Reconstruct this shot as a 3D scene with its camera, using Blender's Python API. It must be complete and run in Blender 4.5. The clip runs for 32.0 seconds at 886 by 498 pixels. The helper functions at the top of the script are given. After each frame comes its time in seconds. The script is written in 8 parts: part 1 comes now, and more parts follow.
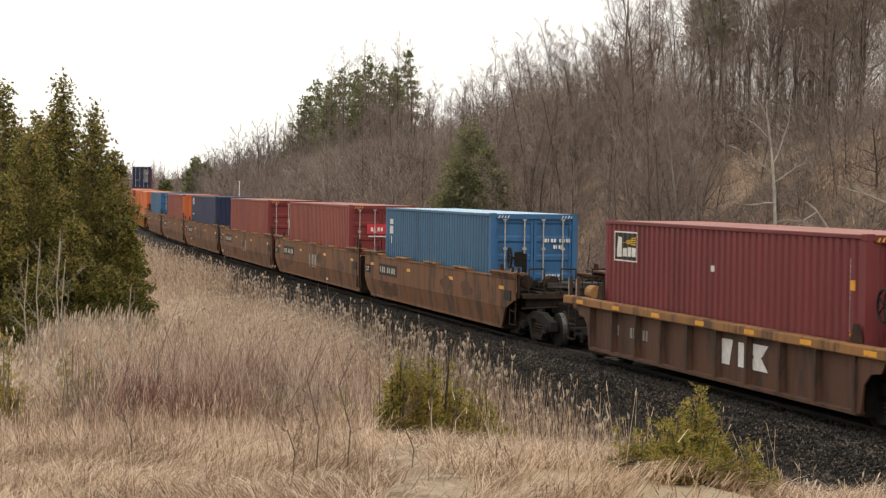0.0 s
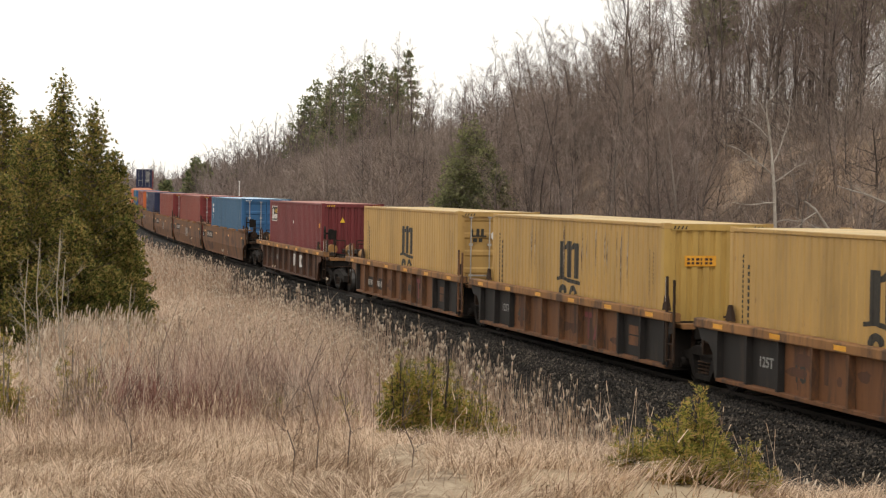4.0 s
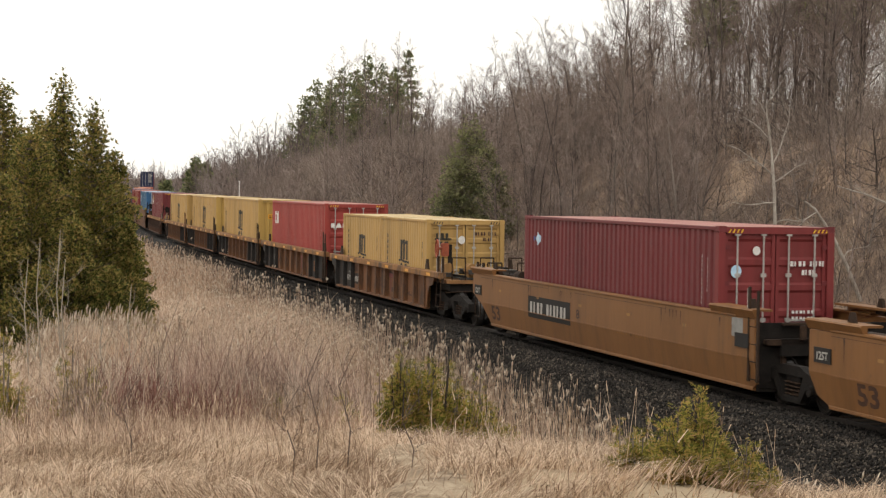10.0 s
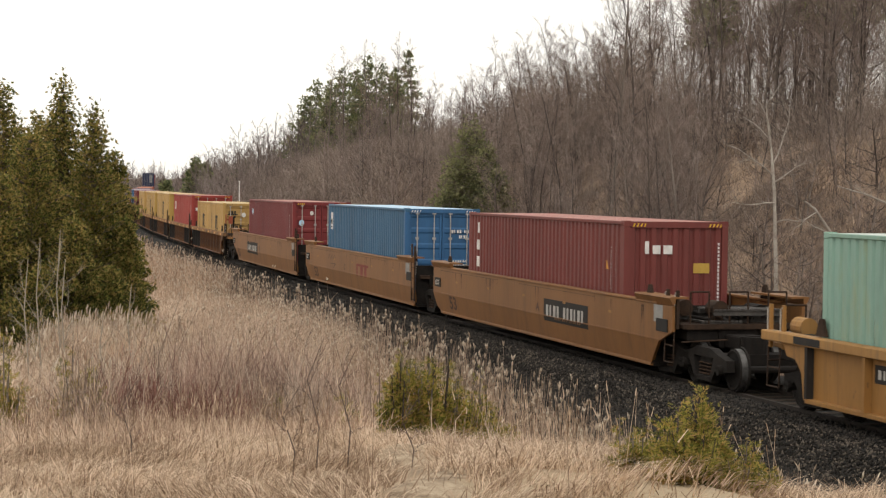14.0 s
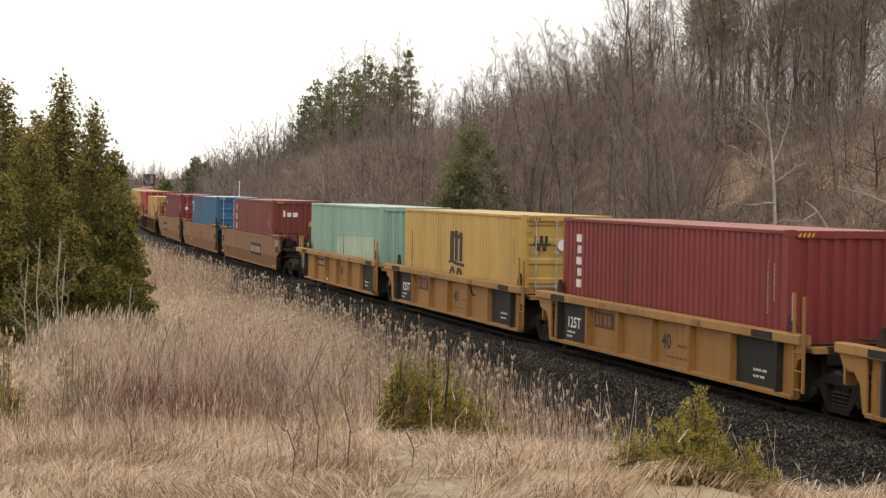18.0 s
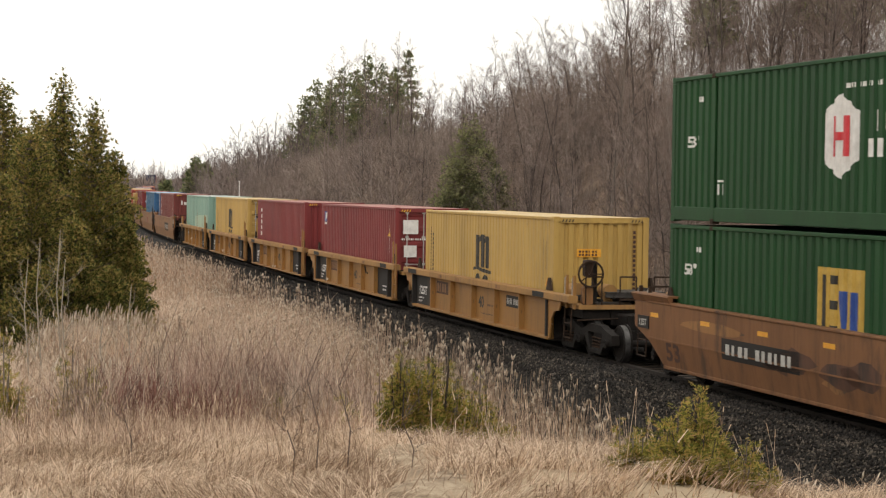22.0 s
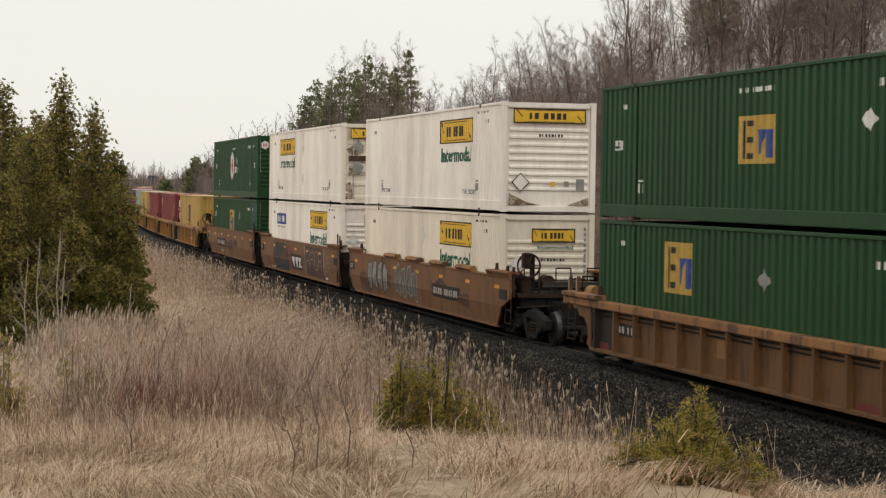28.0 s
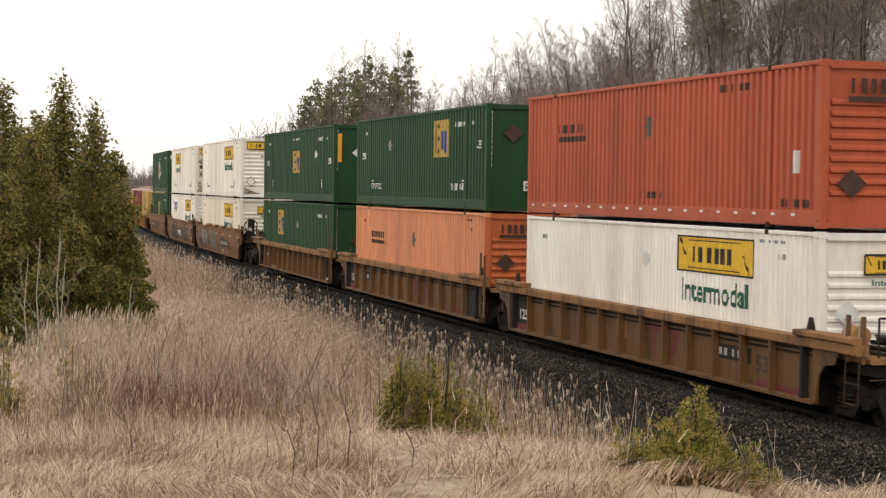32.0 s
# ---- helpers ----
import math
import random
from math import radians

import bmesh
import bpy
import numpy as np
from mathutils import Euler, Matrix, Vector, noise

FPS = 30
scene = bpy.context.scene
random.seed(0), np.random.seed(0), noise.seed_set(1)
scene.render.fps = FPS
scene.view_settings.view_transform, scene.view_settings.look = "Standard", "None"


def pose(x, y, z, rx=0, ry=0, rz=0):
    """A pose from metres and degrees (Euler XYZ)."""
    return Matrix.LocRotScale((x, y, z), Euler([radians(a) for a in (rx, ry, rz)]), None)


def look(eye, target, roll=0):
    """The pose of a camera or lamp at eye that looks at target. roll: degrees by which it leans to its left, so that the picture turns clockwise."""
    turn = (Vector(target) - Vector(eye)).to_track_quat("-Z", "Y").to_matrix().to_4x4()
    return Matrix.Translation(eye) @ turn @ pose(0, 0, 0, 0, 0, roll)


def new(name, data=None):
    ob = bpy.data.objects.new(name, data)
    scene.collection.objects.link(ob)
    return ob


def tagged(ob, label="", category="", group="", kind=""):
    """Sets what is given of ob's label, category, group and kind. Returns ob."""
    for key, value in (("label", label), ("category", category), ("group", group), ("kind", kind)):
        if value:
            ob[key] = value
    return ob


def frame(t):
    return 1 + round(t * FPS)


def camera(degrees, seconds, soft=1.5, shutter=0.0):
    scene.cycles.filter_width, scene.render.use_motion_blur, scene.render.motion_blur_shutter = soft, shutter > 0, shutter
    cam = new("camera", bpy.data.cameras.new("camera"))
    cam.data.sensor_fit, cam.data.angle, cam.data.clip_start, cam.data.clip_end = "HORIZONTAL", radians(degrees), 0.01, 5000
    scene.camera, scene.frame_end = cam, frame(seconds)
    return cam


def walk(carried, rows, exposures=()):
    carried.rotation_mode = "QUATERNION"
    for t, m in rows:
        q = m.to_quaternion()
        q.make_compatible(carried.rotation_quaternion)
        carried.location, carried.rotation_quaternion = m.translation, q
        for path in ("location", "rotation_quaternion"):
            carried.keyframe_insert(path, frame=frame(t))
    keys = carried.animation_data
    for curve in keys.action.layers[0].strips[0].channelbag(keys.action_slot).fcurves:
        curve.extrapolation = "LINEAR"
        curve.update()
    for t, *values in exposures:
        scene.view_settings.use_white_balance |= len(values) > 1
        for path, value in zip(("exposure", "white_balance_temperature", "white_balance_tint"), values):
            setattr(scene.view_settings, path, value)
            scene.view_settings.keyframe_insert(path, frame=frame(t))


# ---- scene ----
# One fixed camera on a grassy bank; a long intermodal train recedes round a gentle curve.
# x runs against the train's way, y across the track away from the camera, z up from the rail head.
EYE = (0.0, 0.0, 3.877)
HEADING, TILT, LEAN = radians(73.477), radians(1.8024), 0.80
cam = camera(25.61, 32.0, 1.25, 0.12)
aim = Vector((-math.sin(HEADING) * math.cos(TILT), math.cos(HEADING) * math.cos(TILT), -math.sin(TILT)))
stand = look(EYE, Vector(EYE) + aim * 50, LEAN)
walk(cam, [(0.0, stand), (32.0, stand)], exposures=[(0.0, 0.0), (24.4, 0.0), (25.2, -0.12), (28.0, -0.36), (29.0, -0.19), (30.0, -0.14), (32.0, -0.05)])

# ---- light: a bright overcast afternoon ----
SUN_EL, SUN_ROT = radians(46), radians(122)
world = bpy.data.worlds.new("overcast_sky")
scene.world = world
world.use_nodes = True
wn, wl = world.node_tree.nodes, world.node_tree.links
wn.clear()
sky = wn.new("ShaderNodeTexSky")
sky.sky_type, sky.sun_disc, sky.sun_elevation, sky.sun_rotation = 'NISHITA', False, SUN_EL, SUN_ROT
grey = wn.new("ShaderNodeHueSaturation")
grey.inputs['Saturation'].default_value, grey.inputs['Value'].default_value = 0.12, 0.10
cloud = wn.new("ShaderNodeMix")
cloud.data_type = 'RGBA'
cloud.inputs[0].default_value = 0.72
cloud.inputs[7].default_value = (1.37, 1.315, 1.215, 1)
bg = wn.new("ShaderNodeBackground")
bg.inputs['Strength'].default_value = 1.0
wo = wn.new("ShaderNodeOutputWorld")
wl.new(sky.outputs[0], grey.inputs['Color'])
wl.new(grey.outputs[0], cloud.inputs[6])
wl.new(cloud.outputs[2], bg.inputs['Color'])
wl.new(bg.outputs[0], wo.inputs['Surface'])
sun_data = bpy.data.lights.new("sun", 'SUN')
sun_data.energy, sun_data.angle, sun_data.color = 0.65, radians(25), (1.0, 0.94, 0.85)
sun = new("sun", sun_data)
sun.matrix_world = look((math.sin(SUN_ROT) * 60, math.cos(SUN_ROT) * 60, 60 * math.tan(SUN_EL)), (0, 0, 0))


# ---- materials ----
def shader(name, colours, scale=4.0, rough=0.8, metal=0.0, bump=0.0, bump_scale=30.0, vary="", spread=0.0, fine=40.0,
           stretch=(1, 1, 1), spec=0.3, wear=None, wear_at=0.62, wear_scale=1.5, through_light=0.0, contrast=1.25):
    """A surface whose colour wanders between the given colours at two scales. vary: 'island' or 'object' shifts
    the brightness of each piece by spread; wear: a second colour in ragged patches."""
    m = bpy.data.materials.new(name)
    m.use_nodes = True
    n, l = m.node_tree.nodes, m.node_tree.links
    b = n["Principled BSDF"]
    co = n.new("ShaderNodeTexCoord")
    mp = n.new("ShaderNodeMapping")
    mp.inputs['Scale'].default_value = stretch
    l.new(co.outputs['Object'], mp.inputs['Vector'])
    big = n.new("ShaderNodeTexNoise")
    big.inputs['Scale'].default_value, big.inputs['Detail'].default_value, big.inputs['Roughness'].default_value = scale, 5, 0.62
    l.new(mp.outputs[0], big.inputs['Vector'])
    small = n.new("ShaderNodeTexNoise")
    small.inputs['Scale'].default_value, small.inputs['Detail'].default_value = fine, 3
    l.new(mp.outputs[0], small.inputs['Vector'])
    blend = n.new("ShaderNodeMath")
    blend.operation = 'MULTIPLY_ADD'
    blend.inputs[1].default_value = 0.35
    l.new(small.outputs[0], blend.inputs[0])
    half = n.new("ShaderNodeMath")
    half.operation = 'MULTIPLY_ADD'
    half.inputs[1].default_value, half.inputs[2].default_value = contrast, 0.325 - contrast * 0.5
    l.new(big.outputs[0], half.inputs[0])
    l.new(half.outputs[0], blend.inputs[2])
    fac = blend.outputs[0]
    if vary:
        if vary == "island":
            rnd = n.new("ShaderNodeNewGeometry").outputs['Random Per Island']
        else:
            rnd = n.new("ShaderNodeObjectInfo").outputs['Random']
        add = n.new("ShaderNodeMath")
        add.operation = 'MULTIPLY_ADD'
        add.inputs[1].default_value = spread
        l.new(rnd, add.inputs[0])
        off = n.new("ShaderNodeMath")
        off.operation = 'SUBTRACT'
        off.inputs[1].default_value = spread / 2
        l.new(fac, off.inputs[0])
        l.new(off.outputs[0], add.inputs[2])
        fac = add.outputs[0]
    ramp = n.new("ShaderNodeValToRGB")
    els = ramp.color_ramp.elements
    while len(els) < len(colours):
        els.new(0.5)
    for i, c in enumerate(colours):
        els[i].position = 0.25 + 0.5 * i / max(1, len(colours) - 1)
        els[i].color = (*c, 1)
    l.new(fac, ramp.inputs[0])
    col = ramp.outputs[0]
    if wear:
        wn_ = n.new("ShaderNodeTexNoise")
        wn_.inputs['Scale'].default_value, wn_.inputs['Detail'].default_value, wn_.inputs['Roughness'].default_value = wear_scale, 8, 0.7
        l.new(mp.outputs[0], wn_.inputs['Vector'])
        wr = n.new("ShaderNodeValToRGB")
        wr.color_ramp.elements[0].position, wr.color_ramp.elements[1].position = wear_at, wear_at + 0.10
        l.new(wn_.outputs[0], wr.inputs[0])
        mix = n.new("ShaderNodeMix")
        mix.data_type = 'RGBA'
        mix.inputs[7].default_value = (*wear, 1)
        l.new(wr.outputs[0], mix.inputs[0])
        l.new(col, mix.inputs[6])
        col = mix.outputs[2]
    l.new(col, b.inputs['Base Color'])
    b.inputs['Roughness'].default_value, b.inputs['Metallic'].default_value = rough, metal
    b.inputs['Specular IOR Level'].default_value = spec
    if bump:
        bn = n.new("ShaderNodeTexNoise")
        bn.inputs['Scale'].default_value, bn.inputs['Detail'].default_value = bump_scale, 4
        l.new(mp.outputs[0], bn.inputs['Vector'])
        bp = n.new("ShaderNodeBump")
        bp.inputs['Strength'].default_value, bp.inputs['Distance'].default_value = bump, 0.02
        l.new(bn.outputs[0], bp.inputs['Height'])
        l.new(bp.outputs[0], b.inputs['Normal'])
    if through_light:
        tr = n.new("ShaderNodeBsdfTranslucent")
        l.new(col, tr.inputs['Color'])
        ms = n.new("ShaderNodeMixShader")
        ms.inputs[0].default_value = through_light
        l.new(b.outputs[0], ms.inputs[1])
        l.new(tr.outputs[0], ms.inputs[2])
        l.new(ms.outputs[0], n["Material Output"].inputs['Surface'])
    return m


def dim(c, k):
    return tuple(min(1.0, v * k) for v in c)


def paint(name, c, dirt=(0.16, 0.12, 0.09), rough=0.55, wear_at=0.66, wear_scale=0.9, grime=0.35):
    """Weathered coat of paint, faded in upright streaks, with rubbed or rusty patches."""
    m = shader(name, [dim(c, 0.80), c, dim(c, 1.14)], 0.7, rough, 0, 0.12, 14, "", 0, 9.0, (1, 1, 0.25), 0.35, dirt, wear_at, wear_scale)
    n, l = m.node_tree.nodes, m.node_tree.links
    b = n["Principled BSDF"]
    col = b.inputs['Base Color'].links[0].from_socket
    co = n.new("ShaderNodeTexCoord")
    # runs of dirt down the plates, then small scuffs and rust specks
    for stretch, scale, lo, hi, tone, amount in (((1, 1, 0.07), 4.5, 0.50, 0.72, dim(dirt, 0.75), grime), ((1, 1, 0.6), 7.0, 0.64, 0.70, dirt, 0.7), ((1, 1, 0.5), 3.2, 0.66, 0.74, dim(c, 1.35), 0.35)):
        mp = n.new("ShaderNodeMapping")
        mp.inputs['Scale'].default_value = stretch
        tx = n.new("ShaderNodeTexNoise")
        tx.inputs['Scale'].default_value, tx.inputs['Detail'].default_value, tx.inputs['Roughness'].default_value = scale, 6, 0.68
        rp = n.new("ShaderNodeMapRange")
        rp.inputs[1].default_value, rp.inputs[2].default_value, rp.inputs[4].default_value = lo, hi, amount
        mx = n.new("ShaderNodeMix")
        mx.data_type = 'RGBA'
        mx.inputs[7].default_value = (*tone, 1)
        l.new(co.outputs['Object'], mp.inputs['Vector'])
        l.new(mp.outputs[0], tx.inputs['Vector'])
        l.new(tx.outputs[0], rp.inputs[0])
        l.new(rp.outputs[0], mx.inputs[0])
        l.new(col, mx.inputs[6])
        col = mx.outputs[2]
    l.new(col, b.inputs['Base Color'])
    return m


RUST = (0.12, 0.055, 0.03)
M = {
    "maroon": paint("maroon_paint", (0.155, 0.028, 0.030), (0.10, 0.03, 0.03)),
    "oxide": paint("oxide_red_paint", (0.165, 0.040, 0.034), (0.10, 0.035, 0.03)),
    "brick": paint("brick_red_paint", (0.215, 0.052, 0.038), (0.12, 0.05, 0.04)),
    "red": paint("bright_red_paint", (0.315, 0.048, 0.039), (0.28, 0.06, 0.05), wear_at=0.7),
    "crimson": paint("dark_red_paint", (0.195, 0.031, 0.031), (0.14, 0.035, 0.03)),
    "blue": paint("blue_paint", (0.040, 0.116, 0.208), (0.05, 0.09, 0.13), wear_at=0.62),
    "bright_blue": paint("door_blue_paint", (0.036, 0.122, 0.265), (0.05, 0.09, 0.13), wear_at=0.70),
    "navy": paint("navy_paint", (0.022, 0.030, 0.075), (0.04, 0.04, 0.05)),
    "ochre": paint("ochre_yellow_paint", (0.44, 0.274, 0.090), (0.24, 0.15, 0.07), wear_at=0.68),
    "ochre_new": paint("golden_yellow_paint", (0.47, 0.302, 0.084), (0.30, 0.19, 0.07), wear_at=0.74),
    # pale with dust, and with the sky's light on the top painted in
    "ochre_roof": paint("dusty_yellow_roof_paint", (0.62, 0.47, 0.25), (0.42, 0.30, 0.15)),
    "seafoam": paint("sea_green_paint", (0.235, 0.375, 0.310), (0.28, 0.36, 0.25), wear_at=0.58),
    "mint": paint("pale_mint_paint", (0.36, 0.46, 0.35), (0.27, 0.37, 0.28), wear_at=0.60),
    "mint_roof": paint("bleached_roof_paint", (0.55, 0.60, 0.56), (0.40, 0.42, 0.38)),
    "orange": paint("orange_paint", (0.55, 0.14, 0.045), (0.35, 0.12, 0.06), wear_at=0.72),
    "salmon": paint("faded_orange_paint", (0.72, 0.295, 0.145), (0.55, 0.25, 0.14), wear_at=0.72),
    "vermilion": paint("red_orange_paint", (0.46, 0.095, 0.042), (0.30, 0.08, 0.05), wear_at=0.72),
    "green": paint("dark_green_paint", (0.008, 0.053, 0.012), (0.010, 0.040, 0.013), 0.6, 0.74),
    "teal_patch": paint("teal_patch_paint", (0.022, 0.062, 0.066), (0.03, 0.05, 0.05)),
    "white": paint("dull_white_paint", (0.90, 0.840, 0.775), (0.80, 0.725, 0.64), 0.5, 0.72, grime=0.10),
    "cream": paint("cream_white_paint", (0.82, 0.75, 0.63), (0.62, 0.53, 0.42), 0.5, 0.70, grime=0.15),
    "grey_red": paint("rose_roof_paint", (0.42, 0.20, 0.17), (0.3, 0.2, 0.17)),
    "car_brown": paint("brown_car_paint", (0.175, 0.076, 0.031), (0.060, 0.034, 0.022), 0.7, 0.50, 1.3, grime=0.6),
    "car_rust": paint("rusty_car_paint", (0.105, 0.050, 0.030), (0.045, 0.029, 0.022), 0.75, 0.50, 1.1, grime=0.6),
    "car_tan": paint("tan_car_paint", (0.215, 0.096, 0.030), (0.11, 0.060, 0.03), 0.55, 0.64, 0.7, grime=0.4),
    "car_red": paint("red_brown_car_paint", (0.192, 0.087, 0.035), (0.080, 0.042, 0.023), 0.7, 0.56, 0.9, grime=0.6),
    "car_yellow": paint("yellow_car_paint", (0.30, 0.150, 0.042), (0.13, 0.072, 0.036), 0.6, 0.60, 0.8, grime=0.42),
    "car_dusty": paint("dusty_car_paint", (0.152, 0.073, 0.026), (0.066, 0.038, 0.023), 0.65, 0.53, 1.0, grime=0.6),
    "deck": paint("worn_deck_paint", (0.29, 0.142, 0.053), (0.10, 0.058, 0.036), 0.75, 0.50, 1.8, grime=0.6),
    "deck_light": paint("scuffed_deck_paint", (0.345, 0.185, 0.062), (0.20, 0.13, 0.07), 0.7, 0.56, 1.4, grime=0.6),
    "black_panel": paint("black_panel_paint", (0.020, 0.0175, 0.016), (0.042, 0.030, 0.023), 0.75, 0.56),
    "steel": shader("grimy_steel", [(0.007, 0.0055, 0.0048), (0.019, 0.0145, 0.0115)], 5, 0.8, 0.2, 0.3, 40),
    "rust": shader("rusted_iron", [(0.022, 0.014, 0.010), (0.060, 0.033, 0.019)], 6, 0.85, 0.1, 0.3, 40),
    "rod": shader("galvanised_rod", [(0.36, 0.34, 0.32), (0.55, 0.53, 0.50)], 8, 0.45, 0.5, 0.05, 60),
    "grating": shader("grey_grating", [(0.045, 0.041, 0.038), (0.11, 0.10, 0.092)], 6, 0.7, 0.1, 0.4, 40),
    "tread": shader("worn_tread", [(0.035, 0.032, 0.03), (0.16, 0.155, 0.15)], 5, 0.42, 0.6),
    "rail": shader("rail_steel", [(0.020, 0.015, 0.012), (0.042, 0.032, 0.026)], 8, 0.8, 0.0, 0.1, 60),
    "rust_streak": shader("rust_streak", [(0.10, 0.060, 0.038), (0.22, 0.15, 0.09)], 7, 0.8, wear=(0.46, 0.38, 0.29), wear_at=0.46, wear_scale=6),
    "mark_black": shader("black_marking", [(0.022, 0.020, 0.018), (0.05, 0.045, 0.035)], 5, 0.6, wear=(0.30, 0.20, 0.07), wear_at=0.74, wear_scale=5),
    "mark_white": shader("white_marking", [(0.60, 0.58, 0.55), (0.80, 0.78, 0.75)], 6, 0.5),
    "mark_grey": shader("grey_marking", [(0.20, 0.20, 0.19), (0.34, 0.33, 0.31)], 6, 0.6),
    "mark_yellow": shader("yellow_marking", [(0.70, 0.42, 0.03), (0.82, 0.52, 0.05)], 5, 0.5),
    "mark_amber": shader("amber_reflector", [(0.62, 0.27, 0.02), (0.80, 0.40, 0.05)], 5, 0.4),
    "mark_red": shader("red_marking", [(0.50, 0.03, 0.04), (0.62, 0.06, 0.07)], 5, 0.5),
    "mark_green": shader("green_marking", [(0.015, 0.09, 0.05), (0.03, 0.14, 0.08)], 5, 0.5),
    "mark_blue": shader("blue_marking", [(0.02, 0.05, 0.22), (0.04, 0.09, 0.30)], 5, 0.5),
    "mark_sky": shader("pale_blue_marking", [(0.35, 0.55, 0.75), (0.6, 0.75, 0.85)], 5, 0.5),
    "mark_brown": shader("dark_brown_marking", [(0.05, 0.025, 0.02), (0.09, 0.045, 0.03)], 5, 0.6),
    "mark_gold": shader("gold_marking", [(0.42, 0.27, 0.05), (0.55, 0.36, 0.08)], 5, 0.5),
    "earth": shader("dry_ground", [(0.20, 0.145, 0.095), (0.36, 0.27, 0.18), (0.48, 0.38, 0.26)], 0.35, 0.95, 0, 0.9, 9, "", 0, 14, contrast=2.3),
    "litter": shader("leaf_litter_slope", [(0.13, 0.090, 0.066), (0.25, 0.172, 0.120), (0.36, 0.255, 0.175)], 0.22, 0.95, 0, 0.9, 6, "", 0, 9, contrast=2.3),
    "path": shader("trodden_path", [(0.24, 0.175, 0.115), (0.38, 0.290, 0.20), (0.50, 0.40, 0.285)], 5, 0.95, 0, 1.0, 40, "", 0, 60, contrast=2.2),
    "ballast": shader("ballast_gravel", [(0.012, 0.011, 0.009), (0.032, 0.028, 0.024), (0.072, 0.063, 0.054)], 16, 0.95, 0, 1.0, 24, "", 0, 60),
    # oil stain, made darker still to put the train's shade into the colour
    "sooty_shade_ballast": shader("oily_ballast", [(0.005, 0.0045, 0.004), (0.014, 0.012, 0.010), (0.030, 0.026, 0.022)], 12, 0.9, 0, 1.0, 24, "", 0, 60),
    "sooty_shade_stone": shader("oily_stone", [(0.005, 0.004, 0.0035), (0.013, 0.0105, 0.0085), (0.046, 0.038, 0.031)], 3, 0.85, 0, 0.2, 60, "island", 0.95),
    "stone": shader("crushed_stone", [(0.015, 0.0125, 0.010), (0.042, 0.034, 0.027), (0.150, 0.124, 0.100)], 3, 0.9, 0, 0.2, 60, "island", 0.95),
    "tie": shader("creosoted_tie", [(0.03, 0.022, 0.016), (0.07, 0.05, 0.036)], 6, 0.9, 0, 0.4, 30),
    "grass": shader("dry_grass", [(0.24, 0.158, 0.102), (0.53, 0.388, 0.272), (0.78, 0.615, 0.462)], 0.9, 0.8, 0, 0, 1, "island", 0.85, 3, through_light=0.25, contrast=1.4),
    "tall_grass": shader("dry_tall_grass", [(0.31, 0.200, 0.145), (0.59, 0.430, 0.315), (0.82, 0.650, 0.50)], 0.22, 0.8, 0, 0, 1, "island", 0.7, 2, through_light=0.3, contrast=2.3),
    "reed": shader("dry_reed", [(0.34, 0.230, 0.165), (0.58, 0.425, 0.315), (0.78, 0.61, 0.47)], 0.4, 0.8, 0, 0, 1, "island", 0.6, 2, through_light=0.3, contrast=2.0),
    "plume": shader("reed_plume", [(0.44, 0.335, 0.25), (0.66, 0.54, 0.42), (0.80, 0.70, 0.58)], 1.0, 0.9, 0, 0, 1, "island", 0.7, 4, through_light=0.35),
    "osier": shader("pink_grey_twigs", [(0.23, 0.138, 0.108), (0.46, 0.305, 0.235), (0.70, 0.53, 0.42)], 0.8, 0.7, 0, 0, 1, "island", 0.9, 3),
    "twig": shader("grey_brown_twigs", [(0.125, 0.093, 0.082), (0.245, 0.190, 0.165), (0.39, 0.315, 0.275)], 0.3, 0.8, 0, 0, 1, "island", 0.7, 3, contrast=2.3),
    "bark": shader("grey_bark", [(0.062, 0.049, 0.042), (0.135, 0.108, 0.092), (0.25, 0.208, 0.178)], 1.2, 0.9, 0, 0.5, 12, "object", 0.7, 10, (1, 1, 0.3)),
    "brush": shader("bare_brush", [(0.085, 0.064, 0.055), (0.20, 0.155, 0.130), (0.36, 0.295, 0.245)], 0.12, 0.85, 0, 0, 1, "island", 0.8, 2, contrast=2.3),
    "pale_twig": shader("pale_grey_twigs", [(0.20, 0.165, 0.125), (0.33, 0.285, 0.225), (0.42, 0.37, 0.30)], 2.0, 0.8, vary="island", spread=0.5),
    "dark_shoot": shader("dark_shoots", [(0.085, 0.060, 0.048), (0.18, 0.13, 0.105)], 2.0, 0.8, vary="island", spread=0.5),
    "scrawl_grey": shader("dull_grey_spray", [(0.085, 0.08, 0.07), (0.15, 0.14, 0.125)], 3, 0.7),
    "primer": shader("dark_primer", [(0.022, 0.026, 0.022), (0.045, 0.05, 0.043)], 2.0, 0.7),
    "birch": shader("pale_bark", [(0.25, 0.215, 0.185), (0.40, 0.36, 0.31), (0.52, 0.475, 0.42)], 2.5, 0.8, 0, 0.3, 15, wear=(0.12, 0.095, 0.08), wear_at=0.60, wear_scale=6),
    "cedar": shader("cedar_foliage", [(0.062, 0.076, 0.019), (0.158, 0.168, 0.038), (0.29, 0.265, 0.068), (0.40, 0.29, 0.10)], 0.9, 0.7, 0, 0, 1, "island", 0.85, 4, through_light=0.45),
    "cedar_young": shader("young_cedar_foliage", [(0.11, 0.12, 0.022), (0.265, 0.245, 0.046), (0.42, 0.36, 0.082), (0.45, 0.29, 0.10)], 1.5, 0.7, 0, 0, 1, "island", 0.75, 5, through_light=0.45),
    "spruce": shader("spruce_needles", [(0.10, 0.122, 0.06), (0.20, 0.22, 0.105), (0.33, 0.335, 0.16)], 0.5, 0.8, 0, 0, 1, "island", 0.8, 3, through_light=0.45),
